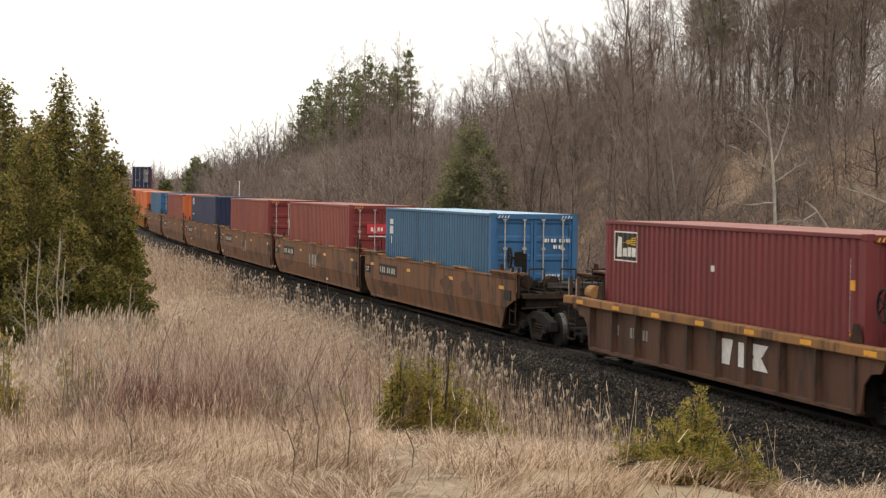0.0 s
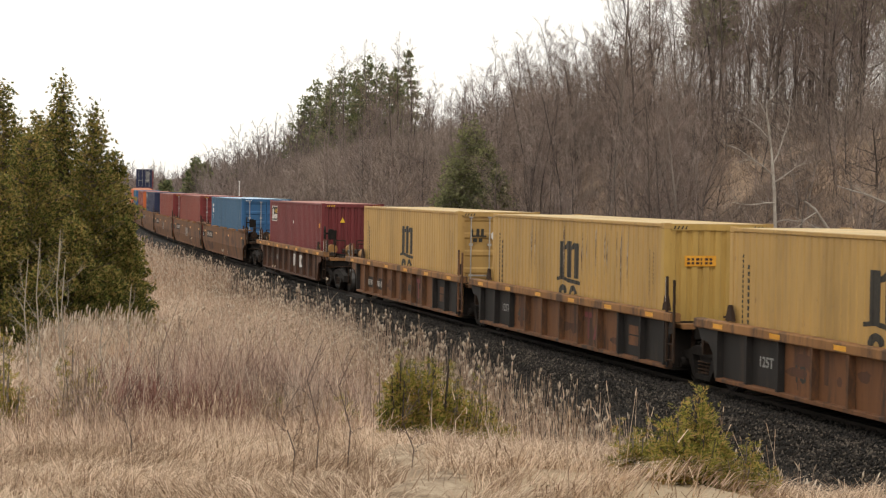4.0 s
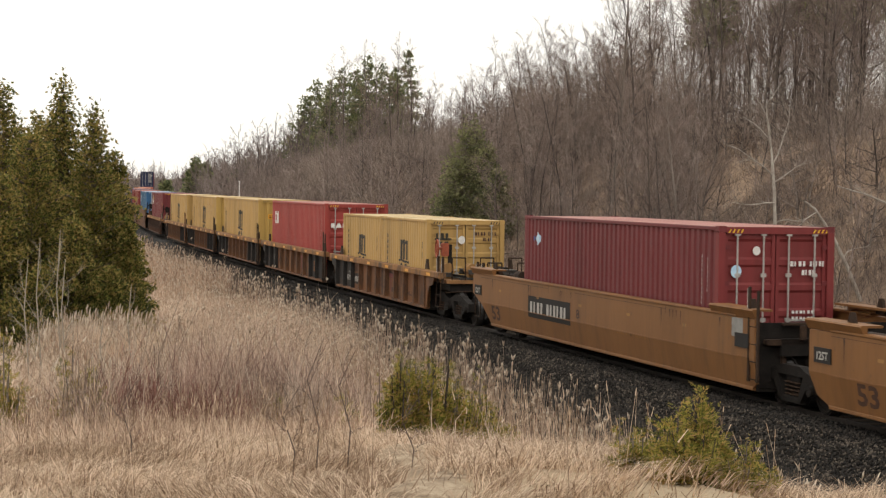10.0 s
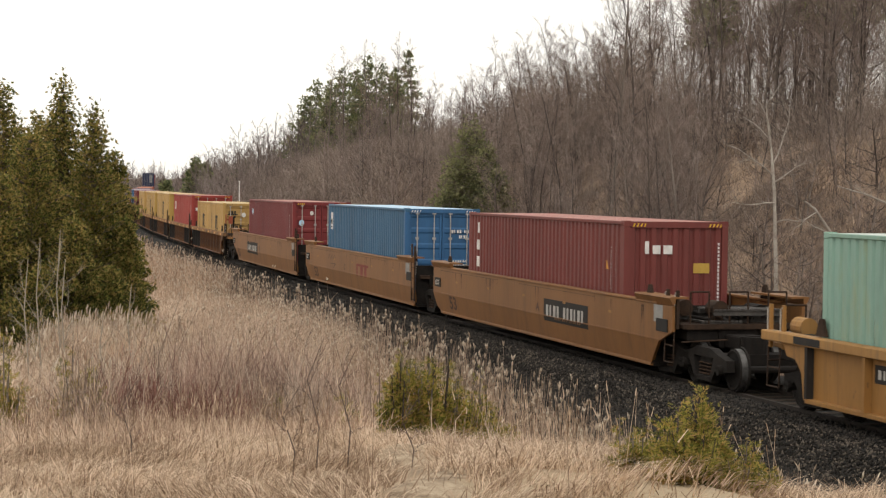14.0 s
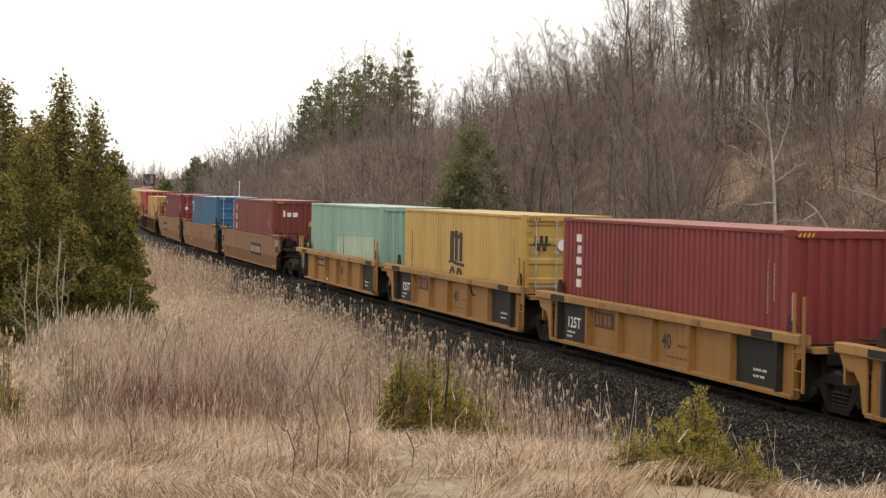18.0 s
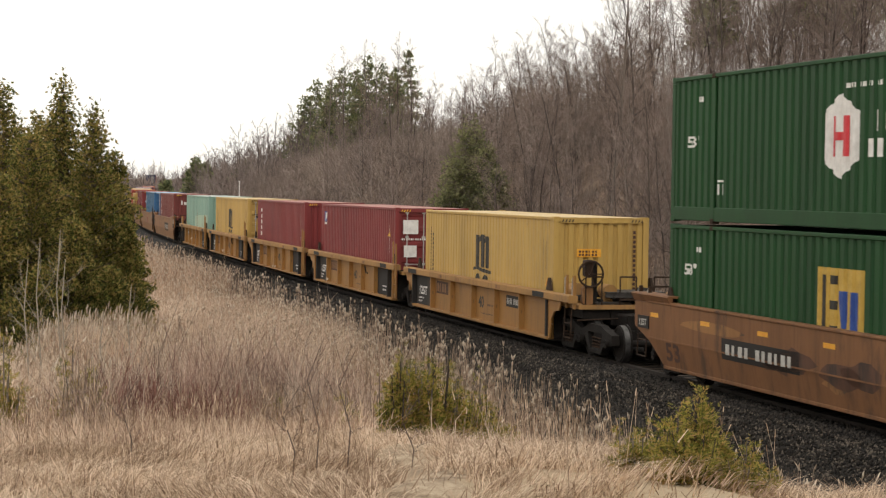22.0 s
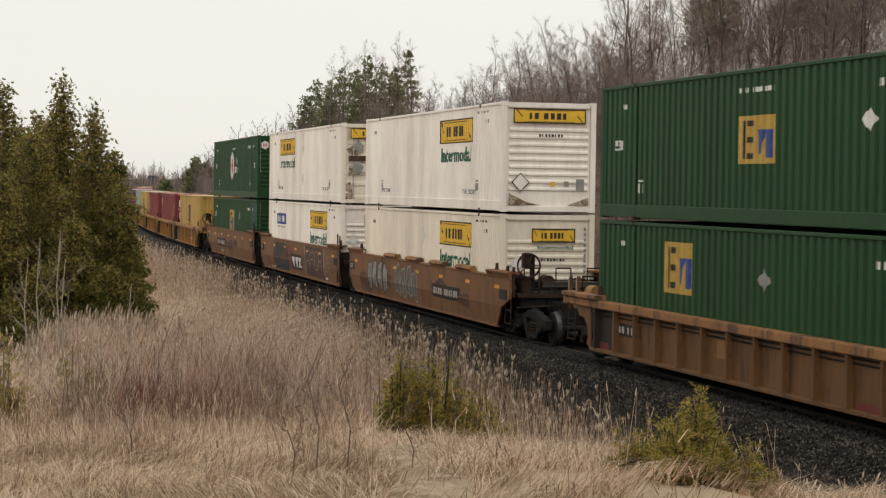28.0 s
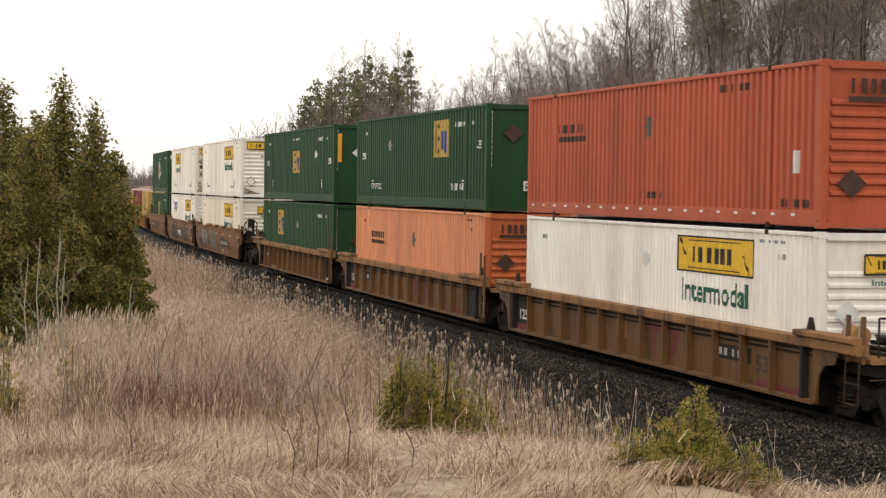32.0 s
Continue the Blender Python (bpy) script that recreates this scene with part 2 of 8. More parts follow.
    "brake_red": shader("faded_red_iron", [(0.22, 0.055, 0.03), (0.38, 0.10, 0.05)], 6, 0.7),
    "osier_red": shader("dark_red_twigs", [(0.13, 0.046, 0.036), (0.27, 0.115, 0.088), (0.40, 0.22, 0.18)], 0.8, 0.7, 0, 0, 1, "island", 0.8, 3),
    "thicket_grey": shader("grey_thicket_twigs", [(0.20, 0.145, 0.112), (0.42, 0.315, 0.245), (0.68, 0.545, 0.435)], 0.8, 0.8, 0, 0, 1, "island", 0.8, 3),
    "soft_pine": shader("soft_pine_needles", [(0.125, 0.135, 0.064), (0.225, 0.23, 0.108), (0.33, 0.32, 0.16)], 0.5, 0.8, 0, 0, 1, "island", 0.8, 3, through_light=0.5),
    "pale_grass": shader("pale_tangled_grass", [(0.38, 0.265, 0.19), (0.66, 0.505, 0.38), (0.86, 0.71, 0.56)], 0.5, 0.8, 0, 0, 1, "island", 0.8, 3, through_light=0.35, contrast=1.6),
    "plate_white": shader("worn_plate_white", [(0.36, 0.34, 0.31), (0.55, 0.53, 0.49)], 6, 0.6),
    "slope_grass": shader("slope_grass", [(0.18, 0.128, 0.092), (0.35, 0.256, 0.183), (0.54, 0.415, 0.305)], 0.25, 0.85, 0, 0, 1, "island", 0.8, 2, through_light=0.2, contrast=2.2),
    "mark_dull_red": shader("faded_red_marking", [(0.16, 0.04, 0.03), (0.25, 0.06, 0.045)], 5, 0.7),
    "far_twig": shader("distant_twigs", [(0.095, 0.074, 0.068), (0.185, 0.148, 0.134), (0.29, 0.24, 0.215)], 0.05, 0.9, 0, 0, 1, "island", 0.6, 1, contrast=2.0),
}
for key, colour in (("twig_dark", 1.45),):
    M[key] = shader("dark_twigs", [dim((0.09, 0.066, 0.055), colour), dim((0.16, 0.12, 0.1), colour), dim((0.24, 0.19, 0.16), colour)], 0.3, 0.85, 0, 0, 1, "island", 0.7, 3)


# ---- mesh helpers ----
class Shape:
    """Gathers boxes, tubes and prisms into one mesh."""

    def __init__(self):
        self.v, self.f = [], []

    def add(self, verts, faces):
        k = len(self.v)
        self.v += [tuple(p) for p in verts]
        self.f += [tuple(i + k for i in f) for f in faces]
        return self

    def box(self, x0, x1, y0, y1, z0, z1, bevel=0.0):
        if bevel:
            c = bevel
            ring = [(y0 + c, z0), (y1 - c, z0), (y1, z0 + c), (y1, z1 - c), (y1 - c, z1), (y0 + c, z1), (y0, z1 - c), (y0, z0 + c)]
            return self.prism_x(ring, x0, x1)
        return self.add([(x0, y0, z0), (x1, y0, z0), (x1, y1, z0), (x0, y1, z0), (x0, y0, z1), (x1, y0, z1), (x1, y1, z1), (x0, y1, z1)],
                        [(0, 3, 2, 1), (4, 5, 6, 7), (0, 1, 5, 4), (1, 2, 6, 5), (2, 3, 7, 6), (3, 0, 4, 7)])

    def prism_x(self, ring, x0, x1):
        n = len(ring)
        v = [(x0, y, z) for y, z in ring] + [(x1, y, z) for y, z in ring]
        f = [(i, (i + 1) % n, n + (i + 1) % n, n + i) for i in range(n)] + [tuple(range(n))[::-1], tuple(range(n, 2 * n))]
        return self.add(v, f)

    def prism_y(self, ring, y0, y1):
        n = len(ring)
        v = [(x, y0, z) for x, z in ring] + [(x, y1, z) for x, z in ring]
        f = [(i, (i + 1) % n, n + (i + 1) % n, n + i) for i in range(n)] + [tuple(range(n))[::-1], tuple(range(n, 2 * n))]
        return self.add(v, f)

    def tube(self, p, q, r0, r1=None, n=8):
        r1 = r0 if r1 is None else r1
        p, q = Vector(p), Vector(q)
        a = (q - p).normalized()
        b = a.orthogonal().normalized()
        c = a.cross(b)
        ring = [b * math.cos(2 * math.pi * i / n) + c * math.sin(2 * math.pi * i / n) for i in range(n)]
        v = [p + d * r0 for d in ring] + [q + d * r1 for d in ring]
        return self.add(v, [(i, (i + 1) % n, n + (i + 1) % n, n + i) for i in range(n)] + [tuple(range(n))[::-1], tuple(range(n, 2 * n))])

    def ring(self, centre, axis, big, small, n=18, k=6):
        axis = Vector(axis).normalized()
        b = axis.orthogonal().normalized()
        c = axis.cross(b)
        v, f = [], []
        for i in range(n):
            d = b * math.cos(2 * math.pi * i / n) + c * math.sin(2 * math.pi * i / n)
            for j in range(k):
                t = 2 * math.pi * j / k
                v.append(Vector(centre) + d * (big + small * math.cos(t)) + axis * small * math.sin(t))
        for i in range(n):
            for j in range(k):
                f.append((i * k + j, ((i + 1) % n) * k + j, ((i + 1) % n) * k + (j + 1) % k, i * k + (j + 1) % k))
        return self.add(v, f)

    def mesh(self, name, mat):
        me = bpy.data.meshes.new(name)
        me.from_pydata(self.v, [], self.f)
        me.materials.append(mat)
        me.update()
        return me


def big_mesh(name, verts, faces, mat):
    """A large mesh from numpy arrays; all faces have the same number of corners."""
    me = bpy.data.meshes.new(name)
    n, k = faces.shape
    me.vertices.add(len(verts))
    me.vertices.foreach_set("co", np.ascontiguousarray(verts, dtype=np.float32).ravel())
    me.loops.add(n * k)
    me.loops.foreach_set("vertex_index", np.ascontiguousarray(faces, dtype=np.int32).ravel())
    me.polygons.add(n)
    me.polygons.foreach_set("loop_start", np.arange(0, n * k, k, dtype=np.int32))
    me.polygons.foreach_set("loop_total", np.full(n, k, dtype=np.int32))
    me.materials.append(mat)
    me.update()
    me.validate()
    return me


def part(name, shape, mat, parent, label=""):
    """Links a shape (or a ready mesh) as one mesh object under a thing or a part."""
    me = shape.mesh(name, mat) if isinstance(shape, Shape) else shape
    ob = new(name, me)
    ob.parent = parent
    return tagged(ob, label)


def empty(name, m, label="", category="", group=""):
    ob = new(name)
    ob.empty_display_size = 0.3
    ob.matrix_world = m
    return tagged(ob, label, category, group)


# ---- the track's line ----
KNOT_S = (-1000, -50, 50, 110, 170, 240, 330, 450, 3000)
KNOT_K = (0, 0, 0.00047, 0.000646, 0.000683, 0.000321, -0.00004, 0.00003, 0.00003)
LINE_S = np.arange(-400.0, 1600.1, 2.0)
_k = np.interp(LINE_S, KNOT_S, KNOT_K)
LINE_A = np.concatenate([[0], np.cumsum((_k[1:] + _k[:-1]))])
_am = (LINE_A[1:] + LINE_A[:-1]) / 2
LINE_X = 400.0 - np.concatenate([[0], np.cumsum(np.cos(_am) * 2.0)])
LINE_Y = 16.498 + np.concatenate([[0], np.cumsum(np.sin(_am) * 2.0)])


def on_track(s):
    """Place and heading of the line s metres past the camera's foot."""
    return float(np.interp(s, LINE_S, LINE_X)), float(np.interp(s, LINE_S, LINE_Y)), float(np.interp(s, LINE_S, LINE_A))


def track_y(x):
    return np.interp(-np.asarray(x, dtype=float), -LINE_X, LINE_Y)


def travelled(t):
    return 11.1906 * t + 0.0049085 * (t - 16) ** 2


# ---- the lie of the land ----
def smooth(a, b, x):
    t = np.clip((np.asarray(x, dtype=float) - a) / (b - a), 0, 1)
    return t * t * (3 - 2 * t)


def wave(x, y, s, k):
    return np.sin(x / s + k) * np.cos(y / s * 1.3 + k * 2.1) + 0.5 * np.sin(x / s * 2.3 - k + y / s * 1.7)


def land(x, y):
    """Height of the ground. q: metres from the track's middle, positive on the hill's side."""
    x, y = np.asarray(x, dtype=float), np.asarray(y, dtype=float)
    q = y - track_y(x)
    d = -x
    # the camera's side: a bank that falls away along the track and down to the ditch
    bank = np.interp(d, [-200, 8, 10, 20, 29, 36, 60, 150, 600, 1500], [2.6, 2.35, 2.25, 1.2, 0.25, -0.25, -0.35, -0.3, 0.6, 1.0])
    bank = bank + 0.5 * smooth(-13, -18, q) * smooth(25, 45, d) + 0.06 * wave(x, y, 1.7, 0.4) + 0.035 * wave(x, y, 0.33, 0.7) * smooth(30, 18, d) + 0.05 * wave(x, y, 0.55, 1.9) * smooth(60, 20, d)
    near = -0.72 + (bank + 0.72) * smooth(-5.2, -12.5, q)
    # the hill's side: ditch, cutting slope, wooded rise
    crest = np.interp(d, [-300, 30, 90, 160, 260, 400, 700, 1500], [8.0, 7.4, 7.4, 7.0, 6.4, 5.0, 4.0, 3.0])
    hill = -0.9 + (crest + 0.9) * (0.75 * smooth(4.5, 21, q) + 0.25 * smooth(10, 34, q)) + 0.10 * np.clip(q - 24, 0, 60)
    hill = hill + 0.30 * wave(x, y, 5.5, 1.1) * smooth(6, 14, q)
    z = np.where(q < 0, near, hill)
    bed = -0.185 - 0.62 * np.clip(np.abs(q) - 2.1, 0, 5)
    bed = bed + 0.14 * smooth(0.86, 0.98, np.abs(q)) * smooth(2.1, 1.8, np.abs(q))
    return np.maximum(z, bed) if z.shape else float(max(z, bed))


def land_at(x, y):
    return float(land(np.array([x]), np.array([y]))[0])


def strip(name, xs, qs, mat, lift=0.0):
    """A sheet of ground between lines at the offsets qs from the track."""
    X, Q = np.meshgrid(xs, qs, indexing='ij')
    Y = track_y(X) + Q
    Z = land(X, Y) + lift
    V = np.stack([X, Y, Z], -1).reshape(-1, 3)
    nx, nq = X.shape
    i = np.arange(nx - 1)[:, None] * nq + np.arange(nq - 1)[None, :]
    F = np.stack([i, i + 1, i + nq + 1, i + nq], -1).reshape(-1, 4)
    F = F[:, ::-1]
    me = big_mesh(name, V, F, mat)
    me.polygons.foreach_set("use_smooth", np.ones(len(F), dtype=bool))
    return new(name, me)


XS = np.concatenate([np.arange(400, 40, -12.0), np.arange(40, -120, -0.8), np.arange(-120, -420, -4.0), np.arange(-420, -4200, -60.0)])
QS = np.concatenate([np.arange(-2500, -100, 120.0), np.arange(-100, -30, 7.0), np.arange(-30, -2.0, 0.5), [-1.95, -1.8, -1.4, -0.98, -0.86, 0, 0.86, 0.98, 1.4, 1.8, 1.95], np.arange(2.2, 40, 0.8), np.arange(40, 110, 7.0), np.arange(110, 2600, 120.0)])
ground = strip("ground", XS, QS, M["earth"])
tagged(ground, "dry grassy bank and leaf-strewn hillside in early spring", "ground", kind="structure")
ground.data.materials.append(M["litter"])
ground.data.materials.append(M["ballast"])
ground.data.materials.append(M["path"])
ground.data.materials.append(M["sooty_shade_ballast"])
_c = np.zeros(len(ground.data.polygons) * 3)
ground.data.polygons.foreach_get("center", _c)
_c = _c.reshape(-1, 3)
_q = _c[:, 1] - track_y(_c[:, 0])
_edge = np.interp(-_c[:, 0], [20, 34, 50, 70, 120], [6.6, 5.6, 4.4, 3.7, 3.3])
# index 4, within 3 m: the bed whose colour holds the under-train shade
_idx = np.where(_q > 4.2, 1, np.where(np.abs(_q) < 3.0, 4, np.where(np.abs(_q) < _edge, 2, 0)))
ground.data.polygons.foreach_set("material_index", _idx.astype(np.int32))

# rails and ties
for side in (-0.75, 0.75):
    sh = Shape()
    pts = [on_track(s) for s in np.arange(-60, 640, 6.0)]
    prof = [(-0.07, -0.17), (0.07, -0.17), (0.035, -0.13), (0.035, 0.0), (-0.035, 0.0), (-0.035, -0.13)]
    vs, fs = [], []
    for x, y, a in pts:
        for w, z in prof:
            vs.append((x + math.sin(a) * (side + w), y + math.cos(a) * (side + w), z))
    for i in range(len(pts) - 1):
        for j in range(6):
            fs.append((i * 6 + j, i * 6 + (j + 1) % 6, (i + 1) * 6 + (j + 1) % 6, (i + 1) * 6 + j))
    sh.add(vs, fs)
    tagged(new("rail", sh.mesh("rail", M["rail"])), "steel running rail, rusty sides and worn head", "rail", "rails", kind="structure")


# ---- the train ----
MOVERS = []          # (object, place along the train of its middle, height)


def rolling(ob, s, z=0.0):
    x, y, a = on_track(s + travelled(0))
    ob.matrix_world = pose(x, y, z, 0, 0, -math.degrees(a))
    MOVERS.append((ob, s, z))
    return ob


def corrugation(length, pitch, deep):
    """Points (x, depth) of a ribbed wall along its length, from the middle."""
    n = max(2, int(round((length - 0.12) / pitch)))
    p = (length - 0.12) / n
    pts = [(-length / 2, 0.0)]
    for i in range(n):
        x = -length / 2 + 0.06 + i * p
        pts += [(x + p * 0.23, 0.0), (x + p * 0.34, deep), (x + p * 0.66, deep), (x + p * 0.77, 0.0)]
    return pts + [(length / 2, 0.0)]


def ribbed_wall(pts, y, sign, z0, z1):
    """Upright sheet at y whose ribs go inwards; with a thin back, so it has thickness."""
    v = [(x, y - sign * d, z) for x, d in pts for z in (z0, z1)] + [(x, y - sign * (d + 0.02), z) for x, d in pts for z in (z0, z1)]
    n = len(pts)
    f = []
    for k in (0, 2 * n):
        for i in range(n - 1):
            q = (k + 2 * i, k + 2 * i + 2, k + 2 * i + 3, k + 2 * i + 1)
            f.append(q if (sign < 0) == (k == 0) else q[::-1])
    return v, f


MESHES = {}


def shared(key, make):
    if key not in MESHES:
        MESHES[key] = make()
    return MESHES[key]


class Wall:
    """The camera's side of a container, or its trailing end, on which markings lie."""

    def __init__(self, pts, place, side=True, crease=None):
        self.xs = np.array([p[0] for p in pts])
        self.ds = np.array([p[1] for p in pts])
        self.place, self.side, self.crease = place, side, crease

    def mark(self, parent, name, polys, mat, label="", lift=0.005):
        """Polygons [(u, z), ...] in wall coordinates, laid on the ribs."""
        bm = bmesh.new()
        for poly in polys:
            bm.faces.new([bm.verts.new((u, 0, z)) for u, z in poly])
        lo, hi = min(v.co.x for v in bm.verts), max(v.co.x for v in bm.verts)
        for x in self.xs[(self.xs > lo + 1e-4) & (self.xs < hi - 1e-4)]:
            bmesh.ops.bisect_plane(bm, geom=bm.verts[:] + bm.edges[:] + bm.faces[:], plane_co=(x, 0, 0), plane_no=(1, 0, 0))
        if self.crease:
            bmesh.ops.bisect_plane(bm, geom=bm.verts[:] + bm.edges[:] + bm.faces[:], plane_co=(0, 0, self.crease[0]), plane_no=(0, 0, 1))
        for v in bm.verts:
            d = float(np.interp(v.co.x, self.xs, self.ds))
            if self.crease:
                d += max(0.0, self.crease[0] - v.co.z) * self.crease[1]
            if self.side:
                v.co = (v.co.x, self.place + d - lift, v.co.z)
            else:
                v.co = (self.place - d + lift, v.co.x, v.co.z)
        me = bpy.data.meshes.new(name)
        bm.to_mesh(me)
        bm.free()
        me.materials.append(mat)
        ob = part(name, me, mat, parent, label)
        if len(polys) > 1 and name in ("code", "lettering", "stain", "tick", "rust_stain", "placard", "emblem", "badge_sign", "badge_rim", "badge_rays", "panel_rim", "seam", "scroll", "plate", "rubbed_patch", "sticker", "triangle", "reflector", "hazard_stripe", "scrawl", "plate_sign", "sign", "panel_sign"):
            tagged(ob, kind="stuff")
        return ob


def rect(u0, u1, z0, z1):
    return [(u0, z0), (u1, z0), (u1, z1), (u0, z1)]


def diamond(u, z, w, h):
    return [(u - w / 2, z), (u, z - h / 2), (u + w / 2, z), (u, z + h / 2)]


def words(text, u, z, size, width=None):
    """Flat polygons of a line of writing in the built-in font, its left foot at (u, z)."""
    cu = bpy.data.curves.new("line", 'FONT')
    cu.body, cu.size, cu.resolution_u, cu.offset = text, size, 2, size * 0.028
    ob = bpy.data.objects.new("line", cu)
    me = ob.to_mesh()
    v = [(q.co.x, q.co.y) for q in me.vertices]
    f = [tuple(q.vertices) for q in me.polygons]
    ob.to_mesh_clear()
    bpy.data.objects.remove(ob)
    bpy.data.curves.remove(cu)
    x1 = max(a for a, b in v)
    k = width / x1 if width else 1.0
    return [[(u + v[i][0] * k, z + v[i][1]) for i in q] for q in f]


def bars(u, z, w, h, n, upright=False):
    """A line of unreadable signs: n short bars."""
    out = []
    for i in range(n):
        if upright:
            a = z + h * i / n
            out.append(rect(u, u + w, a, a + h / n * 0.66))
        else:
            a = u + w * i / n
            out.append(rect(a, a + w / n * (0.72, 0.58, 0.66, 0.36)[(i * 3 + n) % 4], z, z + h))
    return out


def container(front, length, width, height, z0, colour, end, label, group, roof=None, pitch=0.28, end_colour=None, deep=0.042, posts=False):
    """A steel shipping container; end: 'door', 'ribs' (upright) or 'slats' (level ribs) at its trailing end."""
    mat, hl, hw = M[colour], length / 2, width / 2
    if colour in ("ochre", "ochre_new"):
        # yellow roofs get the paler paint that includes dust and skylight
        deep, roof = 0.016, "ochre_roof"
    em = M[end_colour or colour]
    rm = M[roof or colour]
    box = empty("shipping_container", Matrix.Identity(4), label, "container", group)
    key = (length, width, height, colour)
    top = height - 0.09
    low = 0.30 if posts and z0 > 2 else 0.15
    pts = corrugation(length - 0.30, pitch, deep)

    def side(sign):
        v, f = ribbed_wall(pts, sign * (hw - 0.012), sign, low, top)
        return Shape().add(v, f).mesh("side_wall", mat)
    for sign in (-1, 1):
        part("side_wall", shared((*key, "side", sign, low), lambda: side(sign)), mat, box)
        part("top_rail", shared((*key, "top", sign), lambda: Shape().box(-hl + 0.16, hl - 0.16, sign * hw - 0.04 - 0.03 * sign, sign * hw + 0.04 - 0.03 * sign - 0.004 * sign, top, height - 0.015, 0.012).mesh("top_rail", mat)), mat, box)
        part("bottom_rail", shared((*key, "bottom", sign, low), lambda: Shape().box(-hl + 0.16, hl - 0.16, sign * hw - 0.05 - 0.05 * sign, sign * hw + 0.05 - 0.05 * sign, 0.03, low, 0.012).mesh("bottom_rail", mat)), mat, box)

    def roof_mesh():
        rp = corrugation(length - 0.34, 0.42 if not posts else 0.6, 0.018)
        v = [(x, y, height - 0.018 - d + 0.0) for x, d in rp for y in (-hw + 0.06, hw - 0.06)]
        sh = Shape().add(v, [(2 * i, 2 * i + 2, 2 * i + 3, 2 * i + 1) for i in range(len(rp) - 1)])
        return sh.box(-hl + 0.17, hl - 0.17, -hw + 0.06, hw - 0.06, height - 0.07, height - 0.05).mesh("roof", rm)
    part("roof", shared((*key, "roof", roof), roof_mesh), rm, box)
    part("floor", shared((length, width, "floor"), lambda: Shape().box(-hl + 0.17, hl - 0.17, -hw + 0.09, hw - 0.09, 0.04, 0.14).mesh("floor", M["tie"])), M["tie"], box)
    for ex in (-1, 1):
        for sy in (-1, 1):
            pm = em if ex > 0 else mat
            part("corner_post", shared((*key, "post", ex, sy, end_colour), lambda: Shape().box(ex * hl - 0.08 - 0.08 * ex, ex * hl + 0.08 - 0.08 * ex, sy * hw - 0.07 - 0.07 * sy, sy * hw + 0.07 - 0.07 * sy, 0.12, height - 0.12, 0.015).mesh("corner_post", pm)), pm, box)
            for zc in (0.0, height - 0.118):
                part("corner_casting", shared((*key, "cast", ex, sy, zc), lambda: Shape().box(ex * hl - 0.09 - 0.088 * ex, ex * hl + 0.09 - 0.088 * ex, sy * hw - 0.082 - 0.078 * sy, sy * hw + 0.082 - 0.078 * sy, zc, zc + 0.118, 0.01).mesh("corner_casting", mat)), mat, box)
        part("end_header", shared((*key, "header", ex, end_colour), lambda: Shape().box(ex * hl - 0.05 - 0.06 * ex, ex * hl + 0.05 - 0.06 * ex, -hw + 0.165, hw - 0.165, top - 0.06, height - 0.02, 0.012).mesh("end_header", em if ex > 0 else mat)), mat, box)
        part("end_sill", shared((*key, "sill", ex, end_colour), lambda: Shape().box(ex * hl - 0.05 - 0.06 * ex, ex * hl + 0.05 - 0.06 * ex, -hw + 0.165, hw - 0.165, 0.02, 0.15, 0.012).mesh("end_sill", em if ex > 0 else mat)), mat, box)
    # the leading end is hidden from view but closes the box
    part("front_wall", shared((*key, "front"), lambda: Shape().box(-hl + 0.05, -hl + 0.09, -hw + 0.14, hw - 0.14, 0.15, top - 0.06).mesh("front_wall", mat)), mat, box)
    if posts:
        for ex in (-1, 1):
            for sy in (-1, 1):
                part("lift_post", shared((*key, "lift", ex, sy), lambda: Shape().box(ex * (hl - 2.08) - 0.07, ex * (hl - 2.08) + 0.07, sy * hw - 0.02 - 0.016 * sy, sy * hw + 0.02 - 0.016 * sy, 0.05, height - 0.03, 0.01).mesh("lift_post", mat)), mat, box)
                for zc in (-0.02, height - 0.10):
                    part("lift_casting", shared((*key, "liftcast", ex, sy, zc), lambda: Shape().box(ex * (hl - 2.08) - 0.07, ex * (hl - 2.08) + 0.07, sy * hw - 0.07 - 0.055 * sy, sy * hw + 0.07 - 0.055 * sy, zc, zc + 0.10, 0.01).mesh("lift_casting", M["rust"])), mat, box)
    # trailing end
    ye = hw - 0.15
    if end == 'door':
        for sy, name in ((-1, "door"), (1, "door")):
            y0, y1 = (-ye, -0.012) if sy < 0 else (0.012, ye)

            def door():
                sh = Shape()
                zs = [0.16]
                n = 5
                step = (top - 0.06 - 0.16 - 0.10) / n
                prof = [(hl - 0.075, 0.16)]
                for i in range(n):
                    a = 0.21 + i * step
                    prof += [(hl - 0.075, a + 0.05), (hl - 0.105, a + 0.10), (hl - 0.105, a + step - 0.10), (hl - 0.075, a + step - 0.05)]
                prof += [(hl - 0.075, top - 0.065), (hl - 0.13, top - 0.065), (hl - 0.13, 0.16)]
                m = len(prof)
                v = [(x, y, z) for y in (y0 + 0.07, y1 - 0.07) for x, z in prof]
                sh.add(v, [(i, i + 1, m + i + 1, m + i) for i in range(m - 1)])
                sh.box(hl - 0.125, hl - 0.06, y0, y0 + 0.07, 0.16, top - 0.065, 0.008).box(hl - 0.125, hl - 0.06, y1 - 0.07, y1, 0.16, top - 0.065, 0.008)
                return sh.mesh("door", em)
            leaf = part("door", shared((*key, "door", sy, end_colour), door), em, box)
